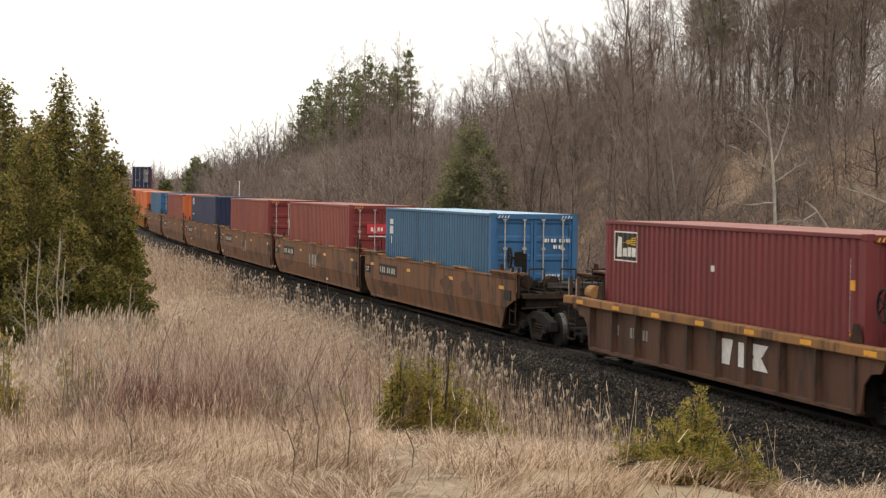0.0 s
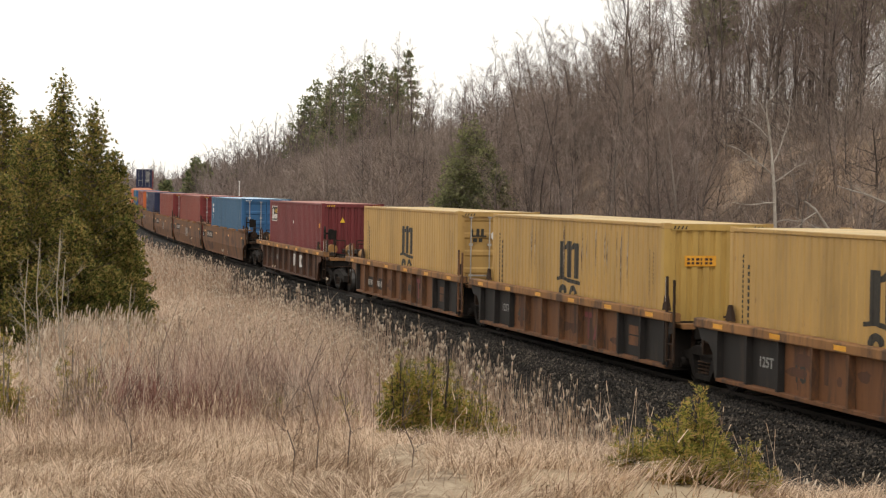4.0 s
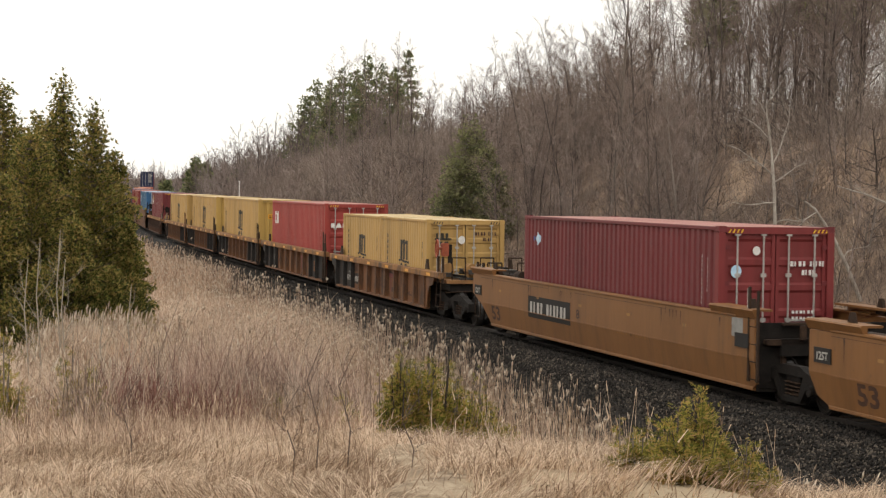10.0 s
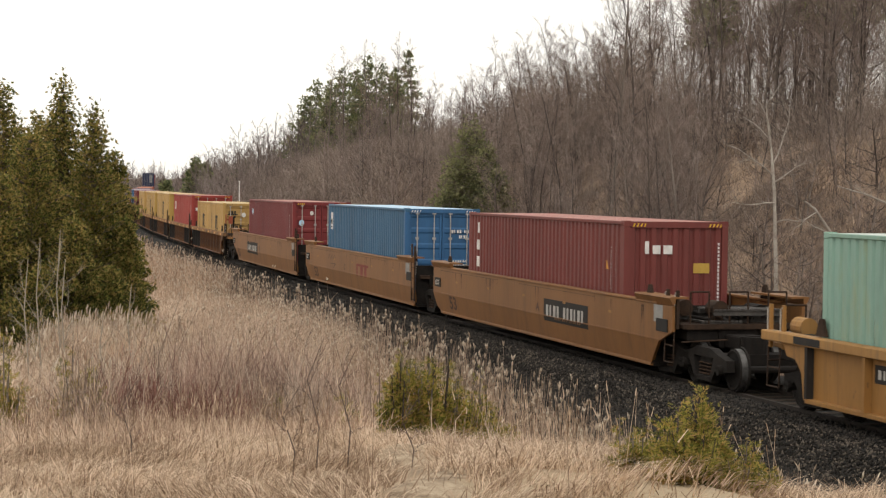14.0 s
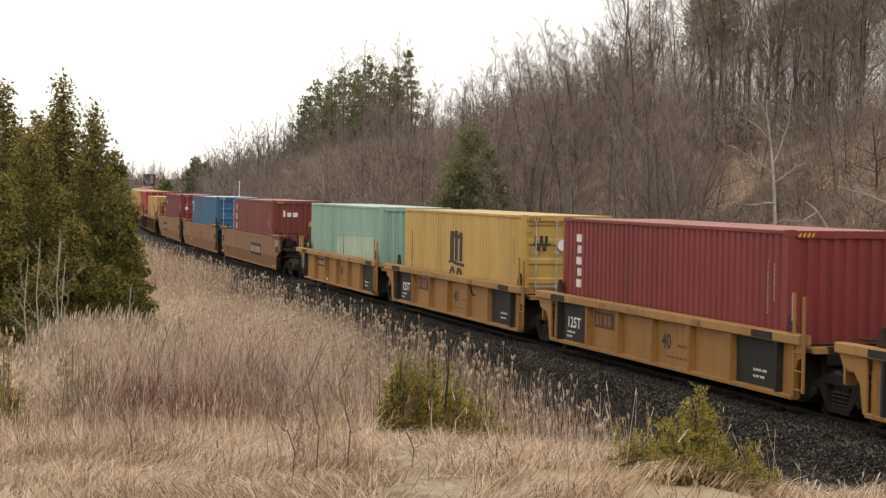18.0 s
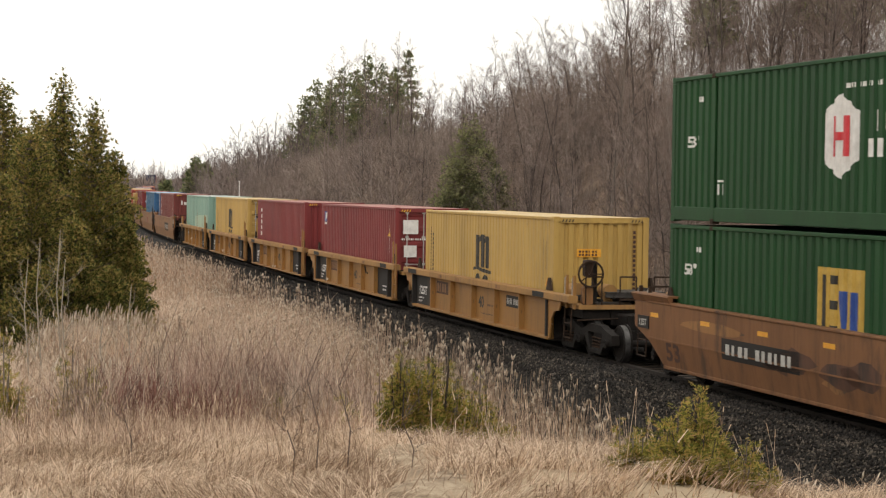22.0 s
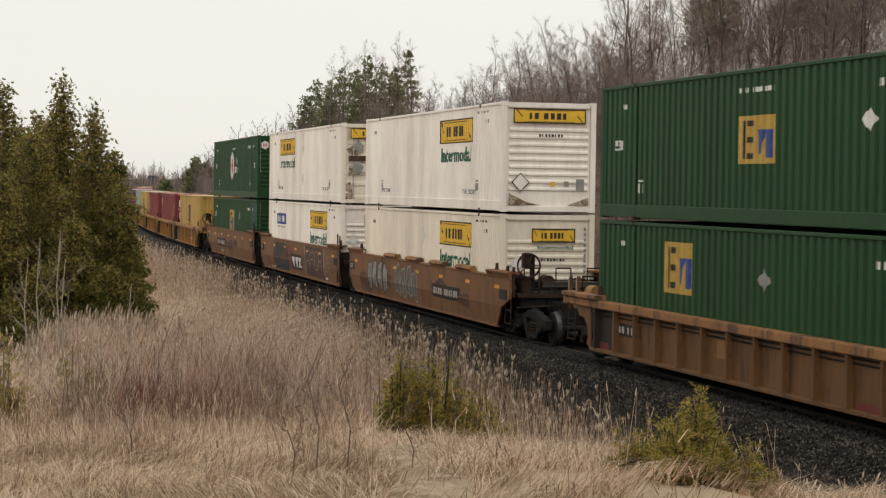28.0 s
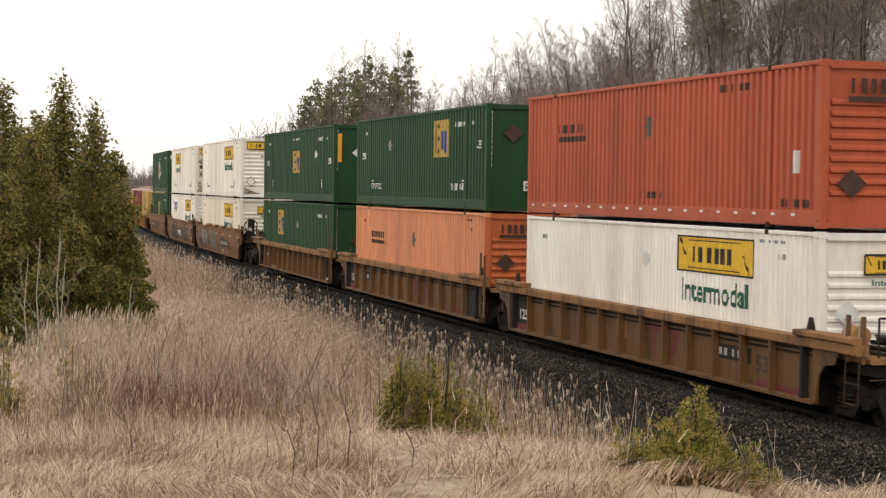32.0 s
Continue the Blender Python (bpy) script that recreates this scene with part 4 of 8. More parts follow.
def end53(box, rear, mat="mark_white", plate=True):
    label_column(box, rear, 0, -1.22, 1.2, 2.75, mat, 10, 0.08)
    if plate:
        rear.mark(box, "plate", [rect(-0.25, 0.35, 0.55, 0.82)], M["mark_white"], "", 0.02)
        rear.mark(box, "code", bars(-0.2, 0.72, 0.5, 0.04, 8) + bars(-0.2, 0.60, 0.5, 0.09, 6), M["mark_black"], "", 0.026)
        rear.mark(box, "plate", [rect(-0.12, 0.12, 0.36, 0.49)], M["mark_white"], "", 0.02)


def gold_badge(box, wall, u0, u1, z0, z1, length=16.15, lift=0.005):
    """Gold square with a dark upright sign and a blue one."""
    a, b_ = u_of(length, u0) if length else u0, u_of(length, u1) if length else u1
    k, h = b_ - a, z1 - z0
    wall.mark(box, "badge", [rect(a, b_, z0, z1)], M["mark_gold"], "gold square badge", lift)
    wall.mark(box, "badge_sign", [rect(a + .1 * k, a + .2 * k, z0 + .1 * h, z0 + .9 * h), rect(a + .24 * k, a + .42 * k, z0 + .78 * h, z0 + .9 * h), rect(a + .24 * k, a + .42 * k, z0 + .44 * h, z0 + .56 * h), rect(a + .24 * k, a + .42 * k, z0 + .1 * h, z0 + .22 * h)], M["mark_black"], "", lift + 0.005)
    wall.mark(box, "badge_sign", [[(a + .48 * k, z0 + .7 * h), (a + .70 * k, z0 + .7 * h), (a + .62 * k, z0 + .2 * h), (a + .56 * k, z0 + .2 * h)], rect(a + .75 * k, a + .92 * k, z0 + .12 * h, z0 + .7 * h)], M["mark_blue"], "", lift + 0.005)


def yellow_panel(box, wall, u0, u1, z0, z1, length=16.15, lift=0.005):
    """Yellow name panel: dark rim, scrolls at two corners and a row of plain dark signs."""
    a, b_ = u0 - length / 2, u1 - length / 2
    k, h = b_ - a, z1 - z0
    wall.mark(box, "name_panel", [rect(a, b_, z0, z1)], M["mark_yellow"], "yellow name panel with a dark rim", lift)
    rim = 0.035
    wall.mark(box, "panel_rim", [rect(a, b_, z0, z0 + rim), rect(a, b_, z1 - rim, z1), rect(a, a + rim, z0 + rim, z1 - rim), rect(b_ - rim, b_, z0 + rim, z1 - rim)], M["mark_black"], "", lift + 0.005)
    wall.mark(box, "scroll", [[(a + .03 * k, z1 - .06 * h), (a + .05 * k, z1 - .06 * h), (a + .13 * k, z0 + .45 * h), (a + .11 * k, z0 + .45 * h)], [(b_ - .03 * k, z0 + .06 * h), (b_ - .05 * k, z0 + .06 * h), (b_ - .13 * k, z1 - .45 * h), (b_ - .11 * k, z1 - .45 * h)],
                              rect(a + .16 * k, b_ - .16 * k, z1 - .14 * h, z1 - .11 * h), rect(a + .16 * k, b_ - .16 * k, z0 + .11 * h, z0 + .14 * h)], M["mark_brown"], "", lift + 0.005)
    s = [rect(a + k * p, a + k * (p + q), z0 + .28 * h, z0 + .70 * h) for p, q in ((.22, .035), (.29, .055), (.42, .06), (.51, .055), (.595, .06), (.68, .045))]
    wall.mark(box, "panel_sign", s, M["mark_black"], "", lift + 0.006)


def green_words(box, wall, u0, u1, z0, size, length=16.15, lift=0.005):
    wall.mark(box, "lettering", words("Intermodal", u0 - length / 2, z0, size, u1 - u0), M["mark_green"], "green word Intermodal", lift)


GREEN = "dark green 53-foot container"
WHITE = "dull white 53-foot container"
# first long set
b, w, r = box53(-209.7, 0, "green", 'slats', GREEN + " with a gold badge, lower of two")
gold_badge(b, w, 6.6, 8.2, 1.05, 2.30)
w.mark(b, "patch_panel", [rect(u_of(16.15, 14.25), u_of(16.15, 15.95), 0.3, 2.75)], M["teal_patch"], "bluish replacement panel", 0.004)
w.mark(b, "diamond", [diamond(u_of(16.15, 10.2), 2.06, 0.5, 0.46)], M["mark_grey"])
feet53(b, w, 0.75, 1.9)
tick_marks(b, w)
end53(b, r, plate=False)
gold_badge(b, r, -0.6, 0.75, 1.74, 2.42, 0, 0.03)
r.mark(b, "diamond", [diamond(-0.55, 1.45, 0.5, 0.5)], M["mark_grey"], "", 0.02)
r.mark(b, "length_mark", words("53'", 0.4, 1.35, 0.32, 0.55), M["mark_white"], "", 0.04)
b, w, r = box53(-209.7, 1, "green", 'slats', GREEN + " with a white hexagon badge, upper of two")
a, z = u_of(16.15, 7.3), 4.83 - 3.266
w.mark(b, "badge", [[(a - 0.62, z - 0.4), (a, z - 0.72), (a + 0.62, z - 0.4), (a + 0.62, z + 0.4), (a, z + 0.72), (a - 0.62, z + 0.4)]], M["mark_white"], "white hexagon badge")
w.mark(b, "badge_sign", [rect(a - .28, a - .14, z - .34, z + .34), rect(a + .14, a + .28, z - .34, z + .34), rect(a - .14, a + .14, z - .07, z + .07)], M["mark_red"], "", 0.012)
w.mark(b, "lettering", bars(u_of(16.15, 8.5), z + 0.06, 0.9, 0.34, 3) + bars(u_of(16.15, 8.3), z - 0.36, 1.35, 0.30, 5), M["mark_white"])
feet53(b, w, 15.0, 1.42)
feet53(b, w, 0.8, 1.48)
tick_marks(b, w)
w.mark(b, "code", bars(u_of(16.15, 7.5), 2.36, 1.3, 0.08, 9), M["mark_white"])
end53(b, r)
r.mark(b, "badge", [[(-0.95 + 0.19 * math.sin(i * math.pi / 3), 2.45 + 0.2 * math.cos(i * math.pi / 3)) for i in range(6)]], M["mark_white"], "", 0.03)
r.mark(b, "badge_sign", [rect(-1.03, -0.99, 2.36, 2.54), rect(-0.91, -0.87, 2.36, 2.54), rect(-0.99, -0.91, 2.43, 2.47)], M["mark_red"], "", 0.036)
r.mark(b, "lettering", bars(-0.62, 2.47, 0.42, 0.10, 3) + bars(-0.62, 2.33, 0.5, 0.10, 5) + bars(-0.5, 1.98, 0.9, 0.06, 12), M["mark_white"], "", 0.03)
r.mark(b, "length_mark", words("53'", 0.1, 1.55, 0.32, 0.5), M["mark_white"], "", 0.04)

for front, low, low_logo, up_logo in ((-229.4, "white", (9.85, 13.4), (2.7, 6.4)), (-249.5, "cream", (9.85, 13.3), (9.8, 13.25))):
    b, w, r = box53(front, 0, low, 'slats', WHITE + " with a yellow name panel", pitch=0.2, deep=0.025)
    yellow_panel(b, w, *low_logo, 1.91, 2.60)
    green_words(b, w, low_logo[0] + 0.1, low_logo[1] - 0.1, 1.33, 0.62)
    if front > -240:
        w.mark(b, "sign_panel", [rect(u_of(16.15, 2.15), u_of(16.15, 4.35), 1.92, 2.38)], M["mark_blue"], "blue sign panel")
        w.mark(b, "sign", bars(u_of(16.15, 2.35), 2.02, 1.8, 0.25, 5), M["mark_white"], "", 0.011)
        w.mark(b, "code", bars(u_of(16.15, 2.15), 1.78, 2.1, 0.06, 14), M["mark_grey"])
    else:
        w.mark(b, "diamond", [diamond(u_of(16.15, 8.0), 2.15, 0.45, 0.55)], M["mark_white"])
    tick_marks(b, w, mat="mark_brown")
    yellow_panel(b, r, -0.45, 0.75, 2.15, 2.52, 0, 0.03)
    green_words(b, r, -0.3, 0.7, 1.98, 0.13, 0, 0.03)
    label_column(b, r, 0, 1.0, 1.2, 2.6, "mark_grey", 10, 0.06)
    r.mark(b, "code", bars(-0.2, 1.66, 0.7, 0.07, 8), M["mark_black"], "", 0.03)
    r.mark(b, "diamond", [diamond(-0.85, 1.6, 0.4, 0.4)], M["mark_white"], "", 0.02)
    dw = front > -240
    b, w, r = box53(front, 1, "white", 'door' if dw else 'slats', WHITE + (" with grimy locking doors, stacked on top" if dw else " with ribbed end"), pitch=0.2, deep=0.025, end_colour="cream" if dw else None)
    yellow_panel(b, w, *up_logo, 1.88, 2.56)
    green_words(b, w, up_logo[0] + 0.12, up_logo[1] - 0.1, 1.36, 0.56)
    tick_marks(b, w, mat="mark_grey")
    for u in (2.3, 12.3):
        w.mark(b, "lettering", words("TOP LIFT ONLY", u_of(16.15, u), 0.45, 0.17, 1.35), M["mark_grey"], "small grey lettering")
    yellow_panel(b, r, -1.0, 1.0, 2.33, 2.72, 0, 0.03)
    if dw:
        for z in (0.85, 2.05):
            w.mark(b, "diamond", [diamond(u_of(16.15, 8.2), z, 0.46, 0.5)], M["mark_white"], "white placard holder", 0.012)
        w.mark(b, "mast", [rect(u_of(16.15, 8.16), u_of(16.15, 8.22), 2.35, 2.7)], M["mark_dull_red"])
        for y, z, ww, hh in ((-0.85, 1.95, 0.5, 0.3), (-0.8, 1.2, 0.45, 0.35), (-1.05, 0.4, 0.35, 0.9)):
            r.mark(b, "rust_stain", [[(y + 0.55 * ww * random.uniform(.6, 1.3) * math.cos(k * 0.63), z + 0.6 * hh * random.uniform(.5, 1.3) * math.sin(k * 0.63)) for k in range(10)]], M["rust_streak"], "", -0.02)
        for k in range(2):
            r.mark(b, "diamond", [diamond(-0.70, 2.05 - k * 0.75, 0.42, 0.5)], M["mark_grey"], "", 0.01)
        r.mark(b, "plate", [rect(-1.05, -0.4, 1.52, 1.72)], M["mark_brown"], "", 0.012)
    else:
        r.mark(b, "diamond", [diamond(-0.78, 0.78, 0.5, 0.5)], M["mark_brown"], "", 0.02)
        r.mark(b, "diamond", [diamond(-0.78, 0.78, 0.44, 0.44)], M["white"], "", 0.026)
        r.mark(b, "plate", [rect(0.05, 0.17, 0.68, 0.80)], M["mark_yellow"], "", 0.02)
        r.mark(b, "plate", [rect(0.42, 0.55, 0.68, 0.82), rect(0.75, 0.98, 0.58, 0.88)], M["mark_grey"], "", 0.02)
        r.mark(b, "code", bars(-0.3, 1.98, 0.7, 0.07, 8), M["mark_black"], "", 0.04)
        r.mark(b, "rust_stain", [[(-1.1, 0.18), (-0.2, 0.18), (-0.6, 0.26), (-1.1, 0.5)], [(0.5, 0.18), (1.1, 0.18), (1.1, 0.40)]], M["rust_streak"], "", 0.02)

# second long set
b, w, r = box53(-273.2, 0, "green", 'plain', GREEN + " with a gold badge, lower of two")
gold_badge(b, w, 3.85, 5.3, 1.48, 2.52)
w.mark(b, "diamond", [diamond(u_of(16.15, 8.6), 1.95, 0.5, 0.46)], M["mark_grey"])
tick_marks(b, w)
end53(b, r, plate=False)
r.mark(b, "plate", [rect(0.1, 0.8, 1.45, 1.75)], M["mark_white"], "", 0.02)
r.mark(b, "plate_sign", bars(0.15, 1.5, 0.6, 0.2, 3), M["mark_black"], "", 0.028)
r.mark(b, "diamond", [diamond(-0.35, 1.55, 0.55, 0.5)], M["mark_brown"], "", 0.02)
b, w, r = box53(-273.2, 1, "green", 'plain', GREEN + " with a gold badge, upper of two")
gold_badge(b, w, 7.4, 9.0, 1.13, 2.02)
w.mark(b, "diamond", [diamond(u_of(16.15, 12.5), 1.82, 0.5, 0.46)], M["mark_white"])
w.mark(b, "code", bars(u_of(16.15, 7.4), 2.45, 1.6, 0.09, 9), M["mark_white"])
feet53(b, w, 15.05, 1.45)
feet53(b, w, 0.85, 1.48)
tick_marks(b, w)
end53(b, r)
r.mark(b, "badge", [rect(-1.15, -1.0, 1.5, 2.55)], M["mark_amber"], "amber upright strip", 0.02)
r.mark(b, "diamond", [diamond(-0.30, 1.85, 0.62, 0.55)], M["mark_white"], "", 0.02)
gold_badge(b, r, 0.15, 1.0, 2.2, 2.62, 0, 0.03)
r.mark(b, "length_mark", words("53'", 0.3, 1.3, 0.30, 0.5), M["mark_white"], "", 0.03)

b, w, r = box53(-293.4, 0, "salmon", 'slats', "faded orange 53-foot container with a dark sign, lower of two", pitch=0.27, deep=0.085, end_colour="orange")
w.mark(b, "sign", bars(u_of(16.15, 2.4), 1.88, 1.9, 0.20, 7) + [rect(u_of(16.15, 2.4), u_of(16.15, 4.3), 1.68, 1.80)], M["mark_brown"])
w.mark(b, "diamond", [diamond(u_of(16.15, 8.2), 1.95, 0.46, 0.62)], M["scrawl_grey"])
tick_marks(b, w, mat="mark_dull_red")
r.mark(b, "sign", bars(-0.85, 2.35, 1.2, 0.24, 7) + [rect(-0.9, 0.4, 2.22, 2.31)], M["mark_brown"], "", 0.03)
r.mark(b, "diamond", [diamond(-0.72, 1.55, 0.52, 0.5)], M["mark_brown"], "", 0.02)
b, w, r = box53(-293.4, 1, "green", 'plain', GREEN + " with a gold badge far back")
gold_badge(b, w, 10.5, 12.1, 1.5, 2.58)
w.mark(b, "diamond", [diamond(u_of(16.15, 4.9), 1.95, 0.5, 0.46)], M["mark_grey"])
feet53(b, w, 15.1, 1.7)
feet53(b, w, 0.85, 1.55)
tick_marks(b, w)
for u in (2.3, 12.4):
    w.mark(b, "lettering", words("TOP LIFT ONLY", u_of(16.15, u), 0.55, 0.26, 1.5), M["mark_white"], "small white lettering")
end53(b, r)
r.mark(b, "plate", [rect(0.1, 0.9, 1.95, 2.4)], M["mark_white"], "", 0.02)
r.mark(b, "plate_sign", bars(0.2, 2.02, 0.6, 0.3, 3), M["mark_black"], "", 0.028)
r.mark(b, "diamond", [diamond(-0.55, 2.1, 0.55, 0.5)], M["mark_brown"], "", 0.02)
r.mark(b, "length_mark", words("53'", 0.4, 1.4, 0.30, 0.5), M["mark_white"], "", 0.03)

b, w, r = box53(-313.2, 0, "white", 'slats', WHITE + " with a yellow name panel", pitch=0.2, deep=0.025)
yellow_panel(b, w, 9.82, 13.46, 1.96, 2.68)
green_words(b, w, 10.02, 13.24, 1.40, 0.62)
w.mark(b, "diamond", [diamond(u_of(16.15, 8.1), 2.12, 0.5, 0.44)], M["mark_white"])
w.mark(b, "mast", [rect(u_of(16.15, 8.08), u_of(16.15, 8.12), 2.3, 2.75)], M["mark_brown"])
tick_marks(b, w, mat="mark_grey")
yellow_panel(b, r, -0.45, 0.75, 2.15, 2.52, 0, 0.03)
green_words(b, r, -0.3, 0.7, 1.98, 0.13, 0, 0.03)
r.mark(b, "diamond", [diamond(-0.75, 1.5, 0.5, 0.5)], M["mark_white"], "", 0.05)
b, w, r = box53(-313.2, 1, "vermilion", 'slats', "red-orange 53-foot container with a dark sign, upper of two", pitch=0.27, deep=0.075)
w.mark(b, "sign", bars(u_of(16.15, 2.3), 1.93, 1.85, 0.20, 7) + [rect(u_of(16.15, 2.3), u_of(16.15, 4.15), 1.72, 1.85)], M["mark_brown"])
w.mark(b, "diamond", [diamond(u_of(16.15, 8.1), 1.95, 0.5, 0.5)], M["scrawl_grey"])
w.mark(b, "tag", [rect(u_of(16.15, 14.95), u_of(16.15, 15.25), 0.95, 1.35)], M["mark_white"])
w.mark(b, "code", bars(u_of(16.15, 7.7), 0.45, 1.5, 0.14, 7) + bars(u_of(16.15, 14.6), 0.35, 1.2, 0.14, 7) + bars(u_of(16.15, 11.8), 2.50, 1.4, 0.14, 6), M["mark_brown"])
w.mark(b, "reflector", [rect(u_of(16.15, 0.3 + 0.82 * i), u_of(16.15, 0.55 + 0.82 * i), 0.20, 0.25) for i in range(19)], M["mark_white"], "", 0.03)
r.mark(b, "sign", bars(-0.75, 2.32, 1.3, 0.26, 7) + [rect(-0.8, 0.55, 2.18, 2.27)], M["mark_brown"], "", 0.03)
r.mark(b, "diamond", [diamond(-0.7, 0.78, 0.56, 0.5)], M["mark_brown"], "", 0.02)


# ---- well cars ----
WHEELS = []
PANES = {}               # where the posts of each ribbed car stand, from its leading end
CREASE = (0.85, 0.17)       # smooth sides lean inwards below this height


def truck(car, x, name="truck"):
    """Two-axle truck at x on its car: side frames, bolster, springs, wheels on axles."""
    t = part(name, shared("truck_bolster", lambda: Shape().box(-0.28, 0.28, -1.0, 1.0, 0.42, 0.66, 0.04).mesh("truck", M["steel"])), M["steel"], car)
    t.location = (x, 0, 0)
    for sy in (-1, 1):
        def frame_side():
            y0, y1 = sy * 0.98 - 0.09, sy * 0.98 + 0.09
            sh = Shape()
            sh.prism_y([(-1.15, 0.40), (-1.12, 0.62), (-0.62, 0.72), (-0.36, 0.80), (0.36, 0.80), (0.62, 0.72), (1.12, 0.62), (1.15, 0.40), (0.95, 0.36), (0.72, 0.52), (0.50, 0.62), (-0.50, 0.62), (-0.72, 0.52), (-0.95, 0.36)], y0, y1)
            sh.prism_y([(-0.72, 0.52), (-0.50, 0.62), (-0.34, 0.28), (-0.30, 0.16), (-0.40, 0.16)], y0, y1)
            sh.prism_y([(0.72, 0.52), (0.40, 0.16), (0.30, 0.16), (0.34, 0.28), (0.50, 0.62)], y0, y1)
            return sh.box(-0.40, 0.40, y0, y1, 0.13, 0.25, 0.02).mesh("side_frame", M["steel"])
        part("side_frame", shared(("frame", sy), frame_side), M["steel"], t)
        def springs():
            sh = Shape()
            for i in (-0.2, 0.0, 0.2):
                for k in range(4):
                    sh.ring((i, sy * 0.98, 0.28 + k * 0.07), (0, 0, 1), 0.075, 0.018, 10, 4)
            return sh.mesh("spring", M["rust"])
        tagged(part("spring", shared(("springs", sy), springs), M["rust"], t), kind="stuff")
    for ax in (-0.89, 0.89):
        def wheelset():
            sh = Shape().tube((0, -1.10, 0), (0, 1.10, 0), 0.075, n=10)
            for sy in (-1, 1):
                sh.tube((0, sy * 0.68, 0), (0, sy * 0.81, 0), 0.42, 0.42, 28).tube((0, sy * 0.64, 0), (0, sy * 0.68, 0), 0.455, 0.455, 28)
                sh.ring((0, sy * 0.80, 0), (0, 1, 0), 0.37, 0.035, 28, 5)
                sh.tube((0, sy * 1.08, 0), (0, sy * 1.15, 0), 0.11, 0.10, 12)
                for k in range(3):
                    a = k * 2.094
                    sh.tube((0.06 * math.cos(a), sy * 1.15, 0.06 * math.sin(a)), (0.06 * math.cos(a), sy * 1.17, 0.06 * math.sin(a)), 0.015, n=6)
            me = sh.mesh("wheelset", M["steel"])
            me.materials.append(M["tread"])
            for f in me.polygons:
                if len(f.vertices) == 4 and abs(math.hypot(f.center.x, f.center.z) - 0.42) < 0.012 and abs(f.normal.y) < 0.1:
                    f.material_index = 1
            return me
        ws = part("wheelset", shared("wheelset", wheelset), M["rail"], t)
        ws.location = (ax, 0, 0.42)
        WHEELS.append(ws)
    return t


def brake_stand(car, x, mat, wheel, facing=False):
    """Post with a geared hand wheel, turned to the car's side or facing its end, and a chain box."""
    part("brake_post", Shape().box(x - 0.06, x + 0.06, -0.858, -0.76, 1.15, 2.20, 0.012), M["steel"], car)
    part("gear_box", Shape().box(x - 0.12, x + 0.08, -1.06, -0.861, 1.85, 2.24, 0.03), M[wheel], car)
    c = Vector((x + 0.16, -0.95, 1.92) if facing else (x - 0.02, -1.20, 2.08))
    ax, side, r = ((1, 0, 0), Vector((0, 1, 0)), 0.30) if facing else ((0.1, 1, 0), Vector((1, -0.1, 0)), 0.26)
    sh = Shape().ring(c, ax, r, 0.026, 24, 6).tube(c, c - Vector(ax) * (0.10 if facing else -0.14), 0.035, n=8)
    for k in range(5):
        a = k * 1.2566
        sh.tube(c, c + side * (r * math.cos(a)) + Vector((0, 0, r * math.sin(a))), 0.014, n=5)
    part("hand_wheel", sh, M[wheel], car, "faded red brake wheel" if wheel == "brake_red" else "dark iron brake wheel")
    part("chain_box", Shape().box(x - 0.10, x + 0.08, -1.10, -0.861, 1.20, 1.62, 0.04), M[mat], car)


def ladder(car, x, mat, z0=0.42, z1=2.15):
    """Flat-railed ladder at the corner of a car's end."""
    for dx in (-0.19, 0.19):
        part("ladder_rail", Shape().box(x + dx - 0.032, x + dx + 0.032, -1.46, -1.42, z0, z1 if dx < 0 else z1 - 0.06, 0.008), M[mat], car)
    for i in range(4):
        z = z0 + 0.05 + i * 0.32
        part("rung", Shape().tube((x - 0.17, -1.44, z), (x + 0.17, -1.44, z), 0.014, n=6), M[mat], car)
    part("grab_loop", Shape().tube((x - 0.27, -1.44, z1 - 0.5), (x - 0.27, -1.44, z1 - 0.04), 0.012, n=6).tube((x - 0.27, -1.44, z1 - 0.04), (x - 0.19, -1.44, z1 - 0.04), 0.012, n=6).tube((x - 0.27, -1.44, z1 - 0.5), (x - 0.19, -1.44, z1 - 0.5), 0.012, n=6), M["rod"], car)


def stirrup(car, x, mat):
    """Two bent grab posts on the corner, with a hanging step below."""
    for dx in (-0.26, 0.26):
        part("grab_post", Shape().box(x + dx - 0.035, x + dx + 0.035, -1.36, -1.30, 1.10, 1.88, 0.01), M[mat], car)
        part("grab_loop", Shape().tube((x + dx - 0.10, -1.35, 1.25), (x + dx - 0.10, -1.35, 1.80), 0.013, n=6).tube((x + dx - 0.10, -1.35, 1.80), (x + dx, -1.35, 1.84), 0.013, n=6), M["rod"], car)
    part("step", Shape().tube((x - 0.24, -1.38, 1.12), (x - 0.24, -1.40, 0.42), 0.016, n=6).tube((x + 0.24, -1.38, 1.12), (x + 0.24, -1.40, 0.42), 0.016, n=6).tube((x - 0.24, -1.40, 0.42), (x + 0.24, -1.40, 0.42), 0.016, n=6).tube((x - 0.24, -1.39, 0.76), (x + 0.24, -1.39, 0.76), 0.016, n=6), M["rust"], car)


